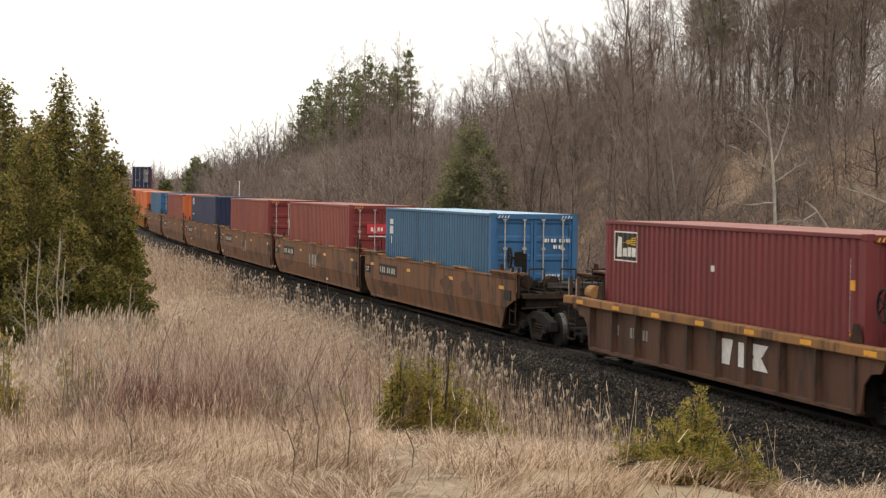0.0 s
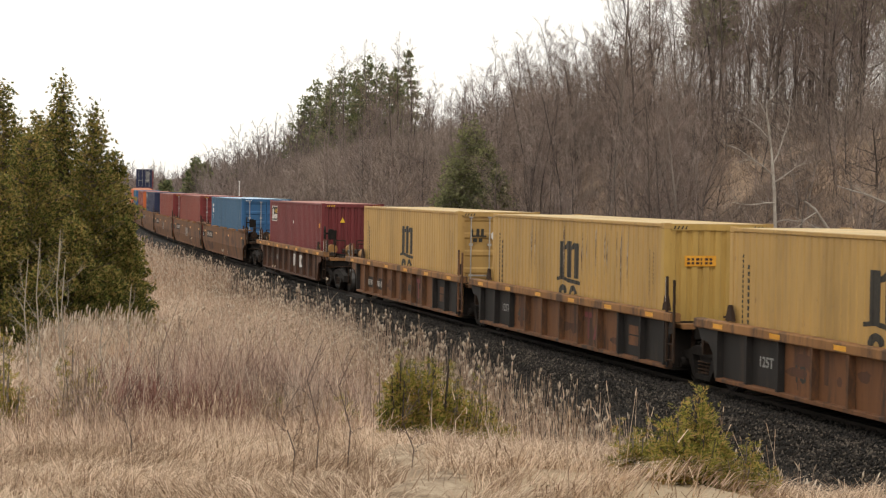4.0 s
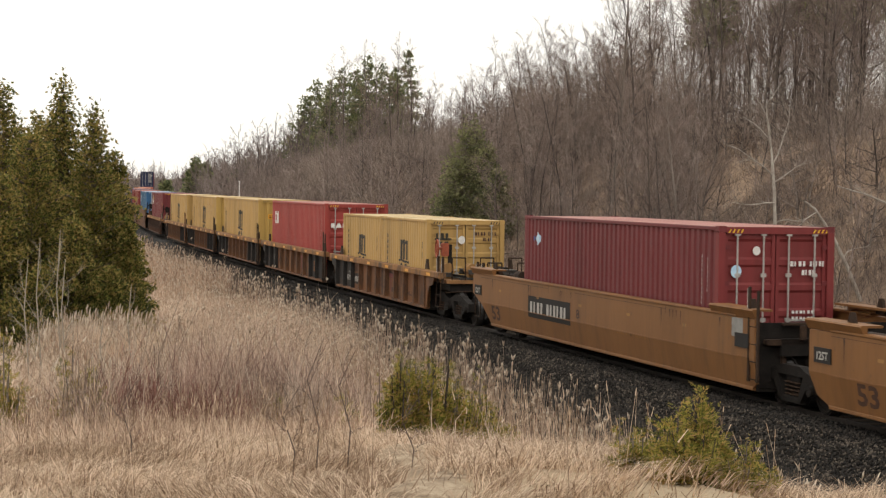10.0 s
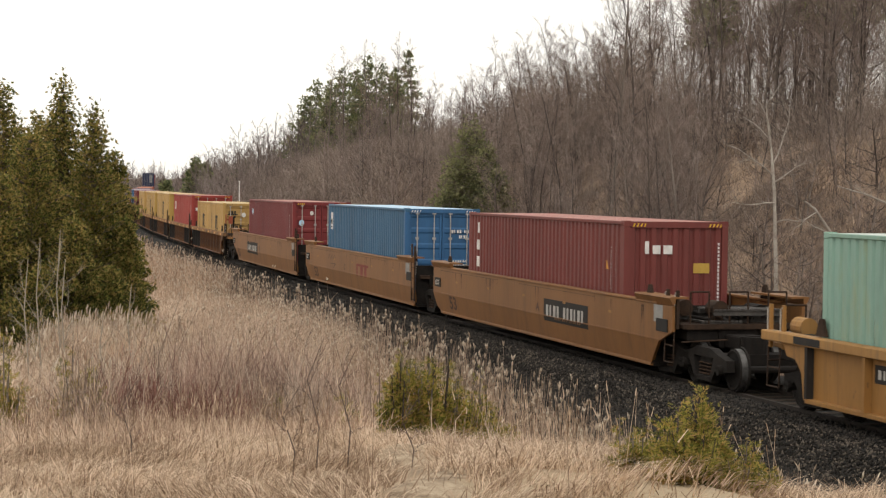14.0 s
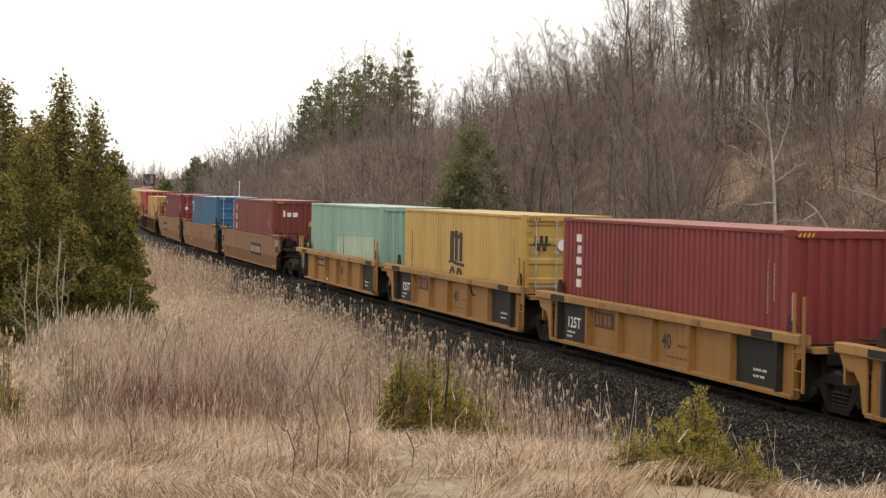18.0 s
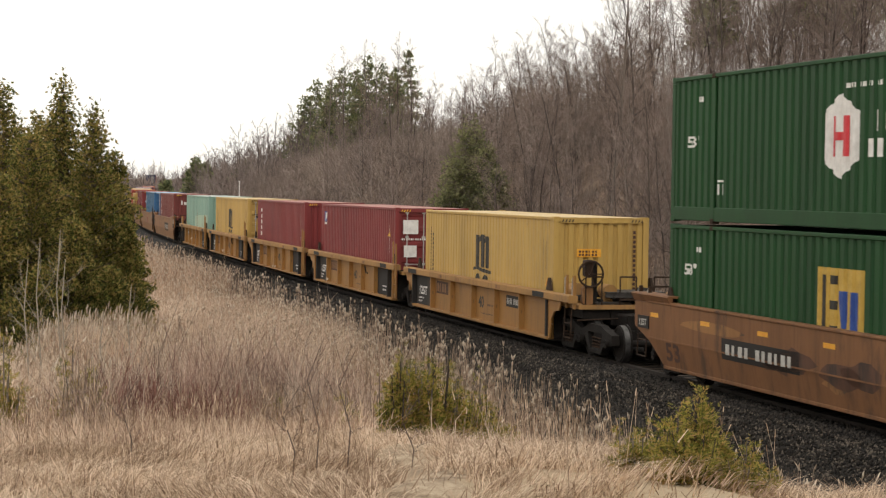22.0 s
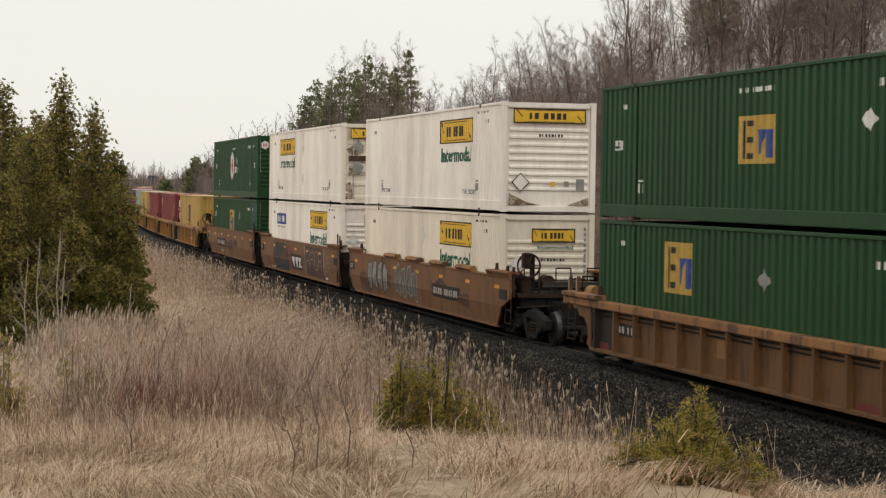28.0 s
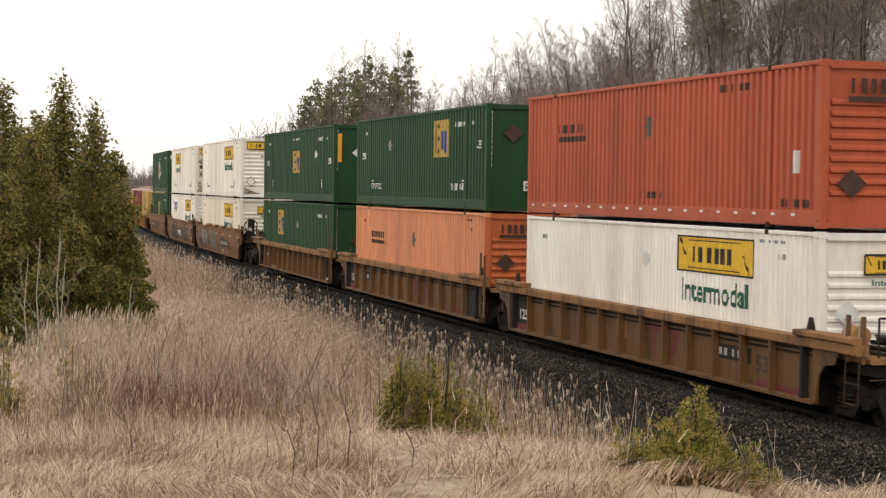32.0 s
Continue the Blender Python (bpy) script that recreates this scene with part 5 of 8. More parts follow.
def gratings(car, x0, x1, mat):
    """Layered walkway gratings on a coupler platform, each of narrow slats on two bearers."""
    for k, (a, c, y0, y1, z) in enumerate(((0.05, 0.95, -0.80, 0.10, 1.235), (0.02, 0.70, 0.18, 1.15, 1.30), (0.30, 1.0, -0.55, 0.95, 1.47), (0.05, 0.55, -1.15, -0.85, 1.36))):
        u0, u1 = x0 + (x1 - x0) * a, x0 + (x1 - x0) * c
        sh = Shape().box(u0 + 0.05, u0 + 0.11, y0, y1, z - 0.10, z).box(u1 - 0.11, u1 - 0.05, y0, y1, z - 0.10, z)
        n = max(3, int((y1 - y0) / 0.09))
        for i in range(n):
            w = (y1 - y0) / n
            sh.box(u0, u1, y0 + i * w, y0 + i * w + w * 0.7, z, z + 0.03)
        tagged(part("grating", sh, M["grating"], car, "grey slatted walkway"), kind="stuff")
    for k in range(2):
        xc = x0 + (x1 - x0) * (0.25 + 0.4 * k)
        part("reservoir", Shape().tube((xc - 0.02, -0.95 + 0.55 * k, 1.50), (xc + 0.40, -0.95 + 0.55 * k, 1.50), 0.17, n=14).box(xc + 0.05, xc + 0.30, -1.05 + 0.55 * k, -0.85 + 0.55 * k, 1.20, 1.36), M[mat], car, "dull round air reservoir")


def well_car(front, rear, style, colour, deck, label, first, last, posts=None, inset=0.0, sooty=(0, 0)):
    """One unit of an articulated well car. style: 'plate' (smooth side) or 'posts' (ribbed side).
    first/last: whether its leading/trailing end is a coupler end; sooty: how many posts at either end are black."""
    L = front - rear
    mid = (front + rear) / 2
    car = empty("well_car", Matrix.Identity(4), label, "railcar", "well cars of the train")
    hl = L / 2
    mat, dm = M[colour], M[deck]
    # well walls run between the platforms
    outer = 1.40 if style == 'plate' else 1.75
    w0, w1 = -hl + (outer if first else 1.05), hl - (outer if last else 0.20 if style == 'plate' else 0.42)
    top = 1.60 if style == 'plate' else 1.42
    for sy in (-1, 1):
        if style == 'plate':
            y = sy * 1.42
            head = [(0.1, top - 0.04), (0.1, 1.05), (0.9, 0.78), (1.55, 0.30)] if first else [(0.1, top - 0.04), (0.1, 0.80), (0.3, 0.45), (0.7, 0.30)]
            tail = [(0.1, top - 0.04), (0.1, 1.05), (0.85, 0.80), (1.45, 0.30)] if last else [(0.1, top - 0.04), (0.1, 0.84), (0.12, 0.50), (0.18, 0.37), (0.32, 0.30)]
            low = [(-hl + 0.1, 0.85)] + [(-hl + a, z) for a, z in head if z < 0.85] + [(hl - a, z) for a, z in tail[::-1] if z < 0.85] + [(hl - 0.1, 0.85)]
            if first:
                low[0] = (-hl + 0.7, 0.85)
            if last:
                low[-1] = (hl - 0.7, 0.85)
            e0, e1 = -hl + head[-1][0], hl - tail[-1][0]
            up = [(-hl + a, z) for a, z in head if z > 0.85] + [low[0], low[-1]] + [(hl - a, z) for a, z in tail[::-1] if z > 0.85]
            wall = Shape().prism_y(up, y - 0.03, y + 0.03)
            n = len(low)
            vs = [(x, y + o - sy * CREASE[1] * (0.85 - z), z) for o in (-0.03, 0.03) for x, z in low]
            wall.add(vs, [tuple(range(n))[::-1], tuple(range(n, 2 * n))] + [(k, (k + 1) % n, n + (k + 1) % n, n + k) for k in range(n)])
            part("side_wall", wall, mat, car)
            part("crease_strip", Shape().box(-hl + 0.8, hl - 0.8, y - 0.036, y + 0.036, 0.83, 0.86), mat, car)
            part("sill", Shape().box(e0, e1, y - sy * 0.10 - 0.05, y - sy * 0.10 + 0.05, 0.25, 0.32, 0.012), mat, car)
            part("top_chord", Shape().box(-hl + 0.9, hl - 0.9, sy * 1.38 - 0.09, sy * 1.38 + 0.09, top - 0.04, top + 0.02, 0.015), mat, car)
        else:
            part("side_wall", Shape().box(w0, w1, sy * 1.31 - 0.025, sy * 1.31 + 0.025, 0.32, 1.24), mat, car)
            part("sill", Shape().box(w0, w1, sy * 1.36 - 0.09, sy * 1.36 + 0.09, 0.27, 0.35, 0.012), mat, car)
            part("top_chord", Shape().box(-hl + 0.05, hl - 0.05, sy * 1.375 - 0.115, sy * 1.375 + 0.115, 1.24, top, 0.02), dm, car)
            n = posts or (10 if L < 17 else 15)
            for i in range(n):
                x = w0 + 0.05 + inset + (w1 - w0 - 0.1 - 2 * inset) * i / (n - 1)
                black = i < sooty[0] or i >= n - sooty[1]
                pm = M["black_panel"] if black else mat
                part("side_post", shared(("post", style, colour, sy, black), lambda: Shape().prism_y([(-0.045, 0.35), (0.045, 0.35), (0.045, 1.239), (-0.045, 1.239)], sy * 1.337, sy * 1.472).mesh("side_post", pm)), pm, car).location = (x, 0, 0)
            for zz in (1.10, 1.18) if sy < 0 and colour == "car_dusty" else ():
                part("pipe", Shape().tube((w0, sy * 1.36, zz), (w1, sy * 1.36, zz), 0.018, n=6), M["steel"], car)
            # curved gusset up to the platform at either end
            for ex, w in ((-1, w0), (1, w1)):
                g = ex * (0.40 if ex > 0 and not last else 1.0)
                a = [(w, 0.30), (w, 1.235), (w + g * 0.95, 1.235), (w + g * 0.80, 1.02), (w + g * 0.45, 0.98), (w + g * 0.22, 0.78), (w + g * 0.12, 0.32)]
                part("end_gusset", Shape().prism_y(a if ex > 0 else a[::-1], sy * 1.40 - 0.02, sy * 1.40 + 0.02), M["black_panel"] if sooty[ex > 0] > 1 else mat, car)
    part("well_floor", Shape().box(w0, w1, -1.3, 1.3, 0.24, 0.30), M["steel"], car)
    for ex, w, out in ((-1, w0, -hl), (1, w1, hl)):
        x0, x1 = min(w, out), max(w, out)
        part("end_plate", Shape().box(w - 0.025, w + 0.025, *((-1.34, 1.34, 0.31, 1.50) if style == 'plate' else (-1.27, 1.27, 0.31, 1.235)), 0.008), M["steel"], car)
        for y in (-0.85, 0.0, 0.85):
            part("end_stiffener", Shape().box(w + ex * 0.027 - 0.0, w + ex * 0.10, y - 0.04, y + 0.04, 0.34, 1.08) if ex > 0 else Shape().box(w - 0.10, w - 0.027, y - 0.04, y + 0.04, 0.34, 1.08), M["rust"], car)
        part("end_platform", Shape().box(x0 + 0.02, x1 - 0.02, -1.24, 1.24, 1.10, 1.20, 0.02), dm if style == 'posts' else M["rust"], car)
        part("centre_sill", Shape().box(x0 + 0.11, x1 - 0.1, -0.42, 0.42, 0.72, 1.098, 0.03), M["steel"], car)
        if first if ex < 0 else last:
            for y in (-1.12, 0.44):
                part("underframe", Shape().box(x0 + 0.12, x1 - 0.12, y, y + 0.68, 0.88, 1.096, 0.02), M["steel"], car)
        if not (first if ex < 0 else last):
            part("end_bulkhead", Shape().box(out - ex * 0.05 - 0.03, out - ex * 0.05 + 0.03, -0.95, 0.95, 0.90, 1.22, 0.01), M["steel"], car)
        if style == 'plate':
            part("load_plate", Shape().box(out - ex * 0.62 - 0.30, out - ex * 0.62 + 0.30, -1.475, -1.452, 1.02, 1.28), M["black_panel"], car, "small black load plate")
            for sy in (-1, 1):
                ring = [(sy * 1.45, top - 0.03), (sy * 1.53, top + 0.125), (sy * 1.50, top + 0.15), (sy * 1.12, top + 0.15), (sy * 1.12, top + 0.11), (sy * 1.40, top + 0.11), (sy * 1.40, top + 0.022)]
                part("end_shelf", Shape().prism_x(ring if sy < 0 else ring[::-1], out - ex * 1.05 - 1.0, out - ex * 1.05 + 1.0), mat, car, "flared shelf plate along the top edge")
            for k in range(0 if (first if ex < 0 else last) else 2):
                part("walkway", Shape().box(x0 + 0.05, x1 - 0.05, -0.9 + k * 1.1, -0.25 + k * 1.1, 1.46, 1.50), M["rust"], car)
                part("walkway_leg", Shape().box(x0 + 0.2, x0 + 0.28, -0.6 + k * 1.1, -0.5 + k * 1.1, 1.20, 1.46).box(x1 - 0.28, x1 - 0.2, -0.6 + k * 1.1, -0.5 + k * 1.1, 1.20, 1.46), M["rust"], car)
        else:
            part("walkway", Shape().box(x0 + 0.05, x1 - 0.05, -0.2, 0.9, 1.30, 1.34), M["rust"], car)
            part("walkway_leg", Shape().box(x0 + 0.15, x1 - 0.15, 0.3, 0.4, 1.20, 1.30), M["rust"], car)
        # corner stakes that guide the boxes
        for sy in (-1, 1):
            part("guide", shared(("guide", ex, sy, style), lambda: Shape().prism_y([(-0.18, 0), (0.18, 0), (0.05, 0.30), (-0.05, 0.30)], sy * 1.30 - 0.03, sy * 1.30 + 0.03).mesh("guide", M["rust"])), M["rust"], car).location = (w - ex * 0.3, 0, top + 0.02)
        lm = "rust" if style == 'plate' or sooty[0] > 1 else colour
        if first if ex < 0 else last:
            stirrup(car, out - ex * 0.38, lm)
            gratings(car, x0 + 0.05, x1 - 0.05, "deck_light" if style == 'posts' else "rust")
        elif ex > 0:
            ladder(car, out - 0.16, lm)
        else:
            part("end_beam", Shape().box(out + 0.10, out + 0.34, -1.30, 1.30, 0.92, 1.10, 0.02).box(out + 0.06, out + 0.14, -1.32, -1.10, 0.70, 1.38, 0.02), M[lm], car)
    if first:
        truck(car, -hl + 1.28)
        part("coupler", Shape().box(-hl - 0.55, -hl + 0.2, -0.10, 0.10, 0.78, 0.98, 0.03).box(-hl - 0.72, -hl - 0.5, -0.17, 0.17, 0.72, 1.02, 0.04), M["steel"], car)
    if last:
        truck(car, hl - 1.28)
        part("coupler", Shape().box(hl - 0.2, hl + 0.55, -0.10, 0.10, 0.78, 0.98, 0.03).box(hl + 0.5, hl + 0.72, -0.17, 0.17, 0.72, 1.02, 0.04), M["steel"], car)
        if colour not in ("car_tan", "car_dusty"):
            brake_stand(car, hl - (0.22 if colour in ("car_yellow", "car_red") else 1.30), "deck" if style == 'posts' else "rust", "brake_red" if colour == "car_brown" and style == 'posts' else "rust" if colour in ("car_yellow", "car_red") else "steel", colour in ("car_yellow", "car_red"))
    for ex, yes in ((-1, first), (1, last)):
        if not yes:
            continue
        o = ex * hl
        for k, (y, z) in enumerate(((-0.75, 1.30), (-0.45, 1.36), (0.2, 1.32), (0.6, 1.40))):
            part("brake_pipe", Shape().tube((o - ex * 1.5, y, z), (o - ex * 0.1, y + 0.1 * ex, z), 0.035, n=8), M["steel"], car)
        for y in (-1.05, -0.2, 0.65):
            part("end_rail", Shape().tube((o - ex * 0.12, y, 1.2), (o - ex * 0.12, y, 1.85), 0.02, n=6).tube((o - ex * 0.12, y, 1.85), (o - ex * 0.12, y + 0.4, 1.85), 0.02, n=6).tube((o - ex * 0.12, y + 0.4, 1.85), (o - ex * 0.12, y + 0.4, 1.2), 0.02, n=6), M["rust"], car)
        part("brake_cylinder", Shape().tube((o - ex * 1.3, 0.75, 1.42), (o - ex * 0.7, 0.75, 1.42), 0.14, n=12).box(o - ex * 1.0 - 0.1, o - ex * 1.0 + 0.1, 0.6, 0.9, 1.2, 1.32), M["steel"], car)
        part("air_hose", Shape().tube((o, 0.3, 0.8), (o + ex * 0.2, 0.34, 0.45), 0.03, n=6).tube((o + ex * 0.2, 0.34, 0.45), (o + ex * 0.5, 0.3, 0.5), 0.03, n=6), M["steel"], car)
        part("cut_lever", Shape().tube((o + ex * 0.05, -1.3, 0.85), (o + ex * 0.05, -0.1, 0.9), 0.018, n=6), M["rust"], car)
    else:
        truck(car, hl + 0.62)
        part("articulation", Shape().tube((hl + 0.62, 0, 0.66), (hl + 0.62, 0, 1.0), 0.28, n=14).box(hl - 0.1, hl + 0.62, -0.3, 0.3, 0.72, 1.0, 0.03), M["steel"], car)
    rolling(car, mid)
    car["hl"], car["top"] = hl, top
    if style == 'posts':
        PANES[car.name] = [w0 + 0.05 + inset + (w1 - w0 - 0.1 - 2 * inset) * i / ((posts or (10 if L < 17 else 15)) - 1) + hl for i in range(posts or (10 if L < 17 else 15))]
    flat = Wall([(-hl - 2, 0), (hl + 2, 0)], -1.45 if style == 'plate' else -1.335, True, CREASE if style == 'plate' else None)
    if style == 'plate':
        flat.mark(car, "lettering", words("125T", 0.40 - hl, 1.08, 0.19, 0.44), M["plate_white"], "painted figures", 0.032)
    return car, flat, hl


def slim(u, z, w, h, n):
    """Plain narrow bars, evenly spaced."""
    out = []
    for i in range(n):
        a, p = u + w * i / n, w / n
        out.append(rect(a, a + p * (0.62, 0.52, 0.66, 0.40)[(i * 3 + n) % 4], z, z + h))
    return out


def plate_sign(car, wall, hl, u0, u1, z0, z1, n=(4, 6)):
    """Black plate with two groups of plain white bars."""
    a, b_ = u0 - hl, u1 - hl
    wall.mark(car, "number_plate", [rect(a, b_, z0, z1)], M["black_panel"], "black plate with white signs")
    k, h = b_ - a, z1 - z0
    wall.mark(car, "plate_sign", slim(a + .06 * k, z0 + .24 * h, .34 * k, .50 * h, n[0]) + slim(a + .46 * k, z0 + .24 * h, .48 * k, .50 * h, n[1]), M["plate_white"], "", 0.010)


def figures(car, wall, hl, text, u, z, size, mat="mark_black", width=None):
    wall.mark(car, "lettering", words(text, u - hl, z, size, width), M[mat], "painted figures")


def blotch(u, z, w, h, rnd, n=11):
    return [(u + w * rnd.uniform(.6, 1.1) * math.cos(i * 2 * math.pi / n), z + h * rnd.uniform(.6, 1.1) * math.sin(i * 2 * math.pi / n)) for i in range(n)]


RND = random.Random(7)


def bubble(u, z, w, h, rnd, line, n=22):
    """Rounded sprayed figure: a filled shape, and a ring of outline strokes round it."""
    p, q, a0 = rnd.uniform(0, 6), rnd.uniform(0, 6), rnd.uniform(.10, .24)
    pts = []
    for i in range(n):
        t = 2 * math.pi * i / n
        r = 1 + a0 * math.sin(3 * t + p) + 0.10 * math.sin(5 * t + q)
        c, s_ = math.cos(t), math.sin(t)
        pts.append((u + w * r * math.copysign(abs(c) ** 0.7, c), z + h * r * math.copysign(abs(s_) ** 0.7, s_)))
    inner = [(u + (x - u) * (1 - line / w), z + (y - z) * (1 - line / h)) for x, y in pts]
    ring = [[pts[i], pts[(i + 1) % n], inner[(i + 1) % n], inner[i]] for i in range(n)]
    return inner, ring


def sprayed(car, wall, hl, u, z, w, h, count, fill, edge, line=0.05):
    """A row of sprayed figures with outlines, holes and a few loose strokes."""
    step = w / count
    for c in range(count):
        inner, ring = bubble(u + (c + .5) * step - hl, z + RND.uniform(-.05, .05), step * .46, h * .42, RND, line)
        lift = 0.006 + 0.003 * (c % 2)
        if fill:
            wall.mark(car, "scrawl", [inner], M[fill], "sprayed rounded figure", lift)
        wall.mark(car, "scrawl", ring, M[edge], "outline of a sprayed figure", lift + 0.006)
        hole, rim = bubble(u + (c + .5 + RND.uniform(-.1, .1)) * step - hl, z + h * RND.choice((-.12, .14)), step * .13, h * .11, RND, line * .6)
        wall.mark(car, "scrawl", rim + [[(u + (c + .45) * step - hl, z - h * .34), (u + (c + .52) * step - hl, z - h * .34), (u + (c + .62) * step - hl, z - h * .06), (u + (c + .56) * step - hl, z - h * .06)]], M[edge], "inner strokes of a sprayed figure", lift + 0.009)


def reflectors(car, hl, top, style, n=6):
    wall = Wall([(-hl - 2, 0), (hl + 2, 0)], -1.45 if style == 'plate' else -1.49)
    for i in range(n):
        u = -hl + 1.2 + (2 * hl - 2.4) * i / (n - 1)
        wall.mark(car, "reflector", [rect(u - 0.22, u + 0.22, 1.28, 1.37)], M["mark_amber"], "amber reflector strip")


for i in range(3):
    well_car(281.0 + i * 20.2, 263.0 + i * 20.2, 'plate', "car_rust", "rust", "rusty brown smooth-sided well car far down the line", True, True)
for f, rr in ((260.6, 244.0), (242.0, 226.0), (224.0, 208.0), (206.0, 190.5), (189.0, 174.5), (173.0, 157.5)):
    well_car(f, rr, 'posts', "car_yellow", "deck_light", "faded yellow well car with upright side posts", False, f < 180)
for i in range(6):
    f = 153.2 - 18.12 * i
    car, flat, hl = well_car(f, f - 17.3, 'plate', "car_brown", "rust", "rust-streaked brown well car with smooth sides", i == 0, i == 5)
    reflectors(car, hl, 1.6, 'plate', 4)
    for k in range(4):
        u = 2.0 + k * 3.4
        part("lip_cover", Shape().box(u - hl - 0.7, u - hl + 0.7, -1.50, -1.30, 1.625, 1.70, 0.03), M["deck"], car, "bent cover plate on the top edge")
    plate_sign(car, flat, hl, 2.2, 4.7, 1.02, 1.38, (3, 4))
    if i in (3, 4):
        flat.mark(car, "emblem", bars(8.0 - hl, 0.75, 1.7, 0.5, 3), M["mark_grey"])
    flat.mark(car, "stain", [blotch(RND.uniform(2, 15) - hl, RND.uniform(.5, 1.2), .7, .25, RND) for k in range(5)], M["car_rust"], "", 0.006)

FAR_WHEELS = len(WHEELS)      # wheels of the cars ahead, too far off for their turning to be seen
car, flat, hl = well_car(41.5, 25.3, 'posts', "car_rust", "deck", "dark rust-brown single well car with white emblem", True, True)
reflectors(car, hl, 1.42, 'posts', 7)
flat.mark(car, "emblem", [[(-hl + 8.6, 1.1), (-hl + 8.6, .98), (-hl + 8.85, .98), (-hl + 8.85, .62), (-hl + 9.2, .62), (-hl + 9.35, 1.1)], rect(-hl + 9.6, -hl + 9.85, 0.62, 1.08), [(-hl + 10.0, .62), (-hl + 10.9, .62), (-hl + 10.6, .86), (-hl + 10.9, 1.1), (-hl + 10.0, 1.1), (-hl + 10.3, .86)]], M["mark_white"], "white painted emblem")
flat.mark(car, "sign", bars(-hl + 2.9, 0.72, 0.5, 0.22, 3) + bars(-hl + 4.0, 0.72, 1.1, 0.22, 6), M["mark_grey"])
for i, (f, rr) in enumerate(((21.4, 6.1), (5.3, -9.4), (-10.5, -25.3), (-26.4, -41.3), (-42.4, -58.2))):
    car, flat, hl = well_car(f, rr, 'posts', "car_brown", "deck", "rusty orange-brown well car unit with upright side posts", i == 0, i == 4, 11, 0.0, (3 if i else 1, 3 if i < 4 else 0))
    reflectors(car, hl, 1.42, 'posts', 6)
    if i in (0, 4):
        plate_sign(car, flat, hl, 3.0 if i == 0 else 2.4, 5.6 if i == 0 else 5.0, 0.50, 0.86)
    at = PANES[car.name]
    for a, b_ in ((at[0], at[1]), (at[1], at[2]))[:2 if i else 0] + ((at[-3], at[-2]), (at[-2], at[-1]))[:2 if i < 4 else 0]:
        flat.mark(car, "dark_panel", [rect(a + 0.046 - hl, b_ - 0.046 - hl, 0.36, 1.23)], M["black_panel"], "blackened end panel", 0.004)
    figures(car, flat, hl, "40", (at[2] if i else at[5]) + 0.34, 0.58, 0.46, "mark_black", 0.58)
    if i:
        figures(car, flat, hl, "125T", at[1] + 0.30, 0.72, 0.26, "mark_grey", 0.62)
    flat.mark(car, "plate", [rect(at[-3] + 0.36 - hl, at[-3] + 0.92 - hl, 0.58, 0.78), rect(at[-3] + 0.36 - hl, at[-3] + 0.92 - hl, 0.81, 1.0)], M["car_brown"], "", 0.01)
    flat.mark(car, "emblem", [rect(at[6] + 0.16 - hl, at[6] + 0.62 - hl, 0.98, 1.10), rect(at[6] + 0.34 - hl, at[6] + 0.46 - hl, 0.50, 0.98), [(at[6] + 0.72 - hl, 0.50), (at[6] + 0.86 - hl, 0.50), (at[6] + 1.14 - hl, 1.08), (at[6] + 1.0 - hl, 1.08)]], M["maroon"], "faded dark red emblem", 0.006)
    flat.mark(car, "stain", [blotch(RND.uniform(3.2, 2 * hl - 3.2) - hl, RND.uniform(.45, 1.1), RND.uniform(.12, .5), RND.uniform(.08, .2), RND) for k in range(9)], M["car_rust"], "", 0.0055)
    flat.mark(car, "stain", [rect(u_ - hl, u_ + 0.05 + 0.1 * (k % 2) - hl, RND.uniform(.4, .7), 1.22) for k, u_ in enumerate(RND.uniform(3.5, 2 * hl - 3.5) for c in range(7))], M["car_rust"], "", 0.0065)
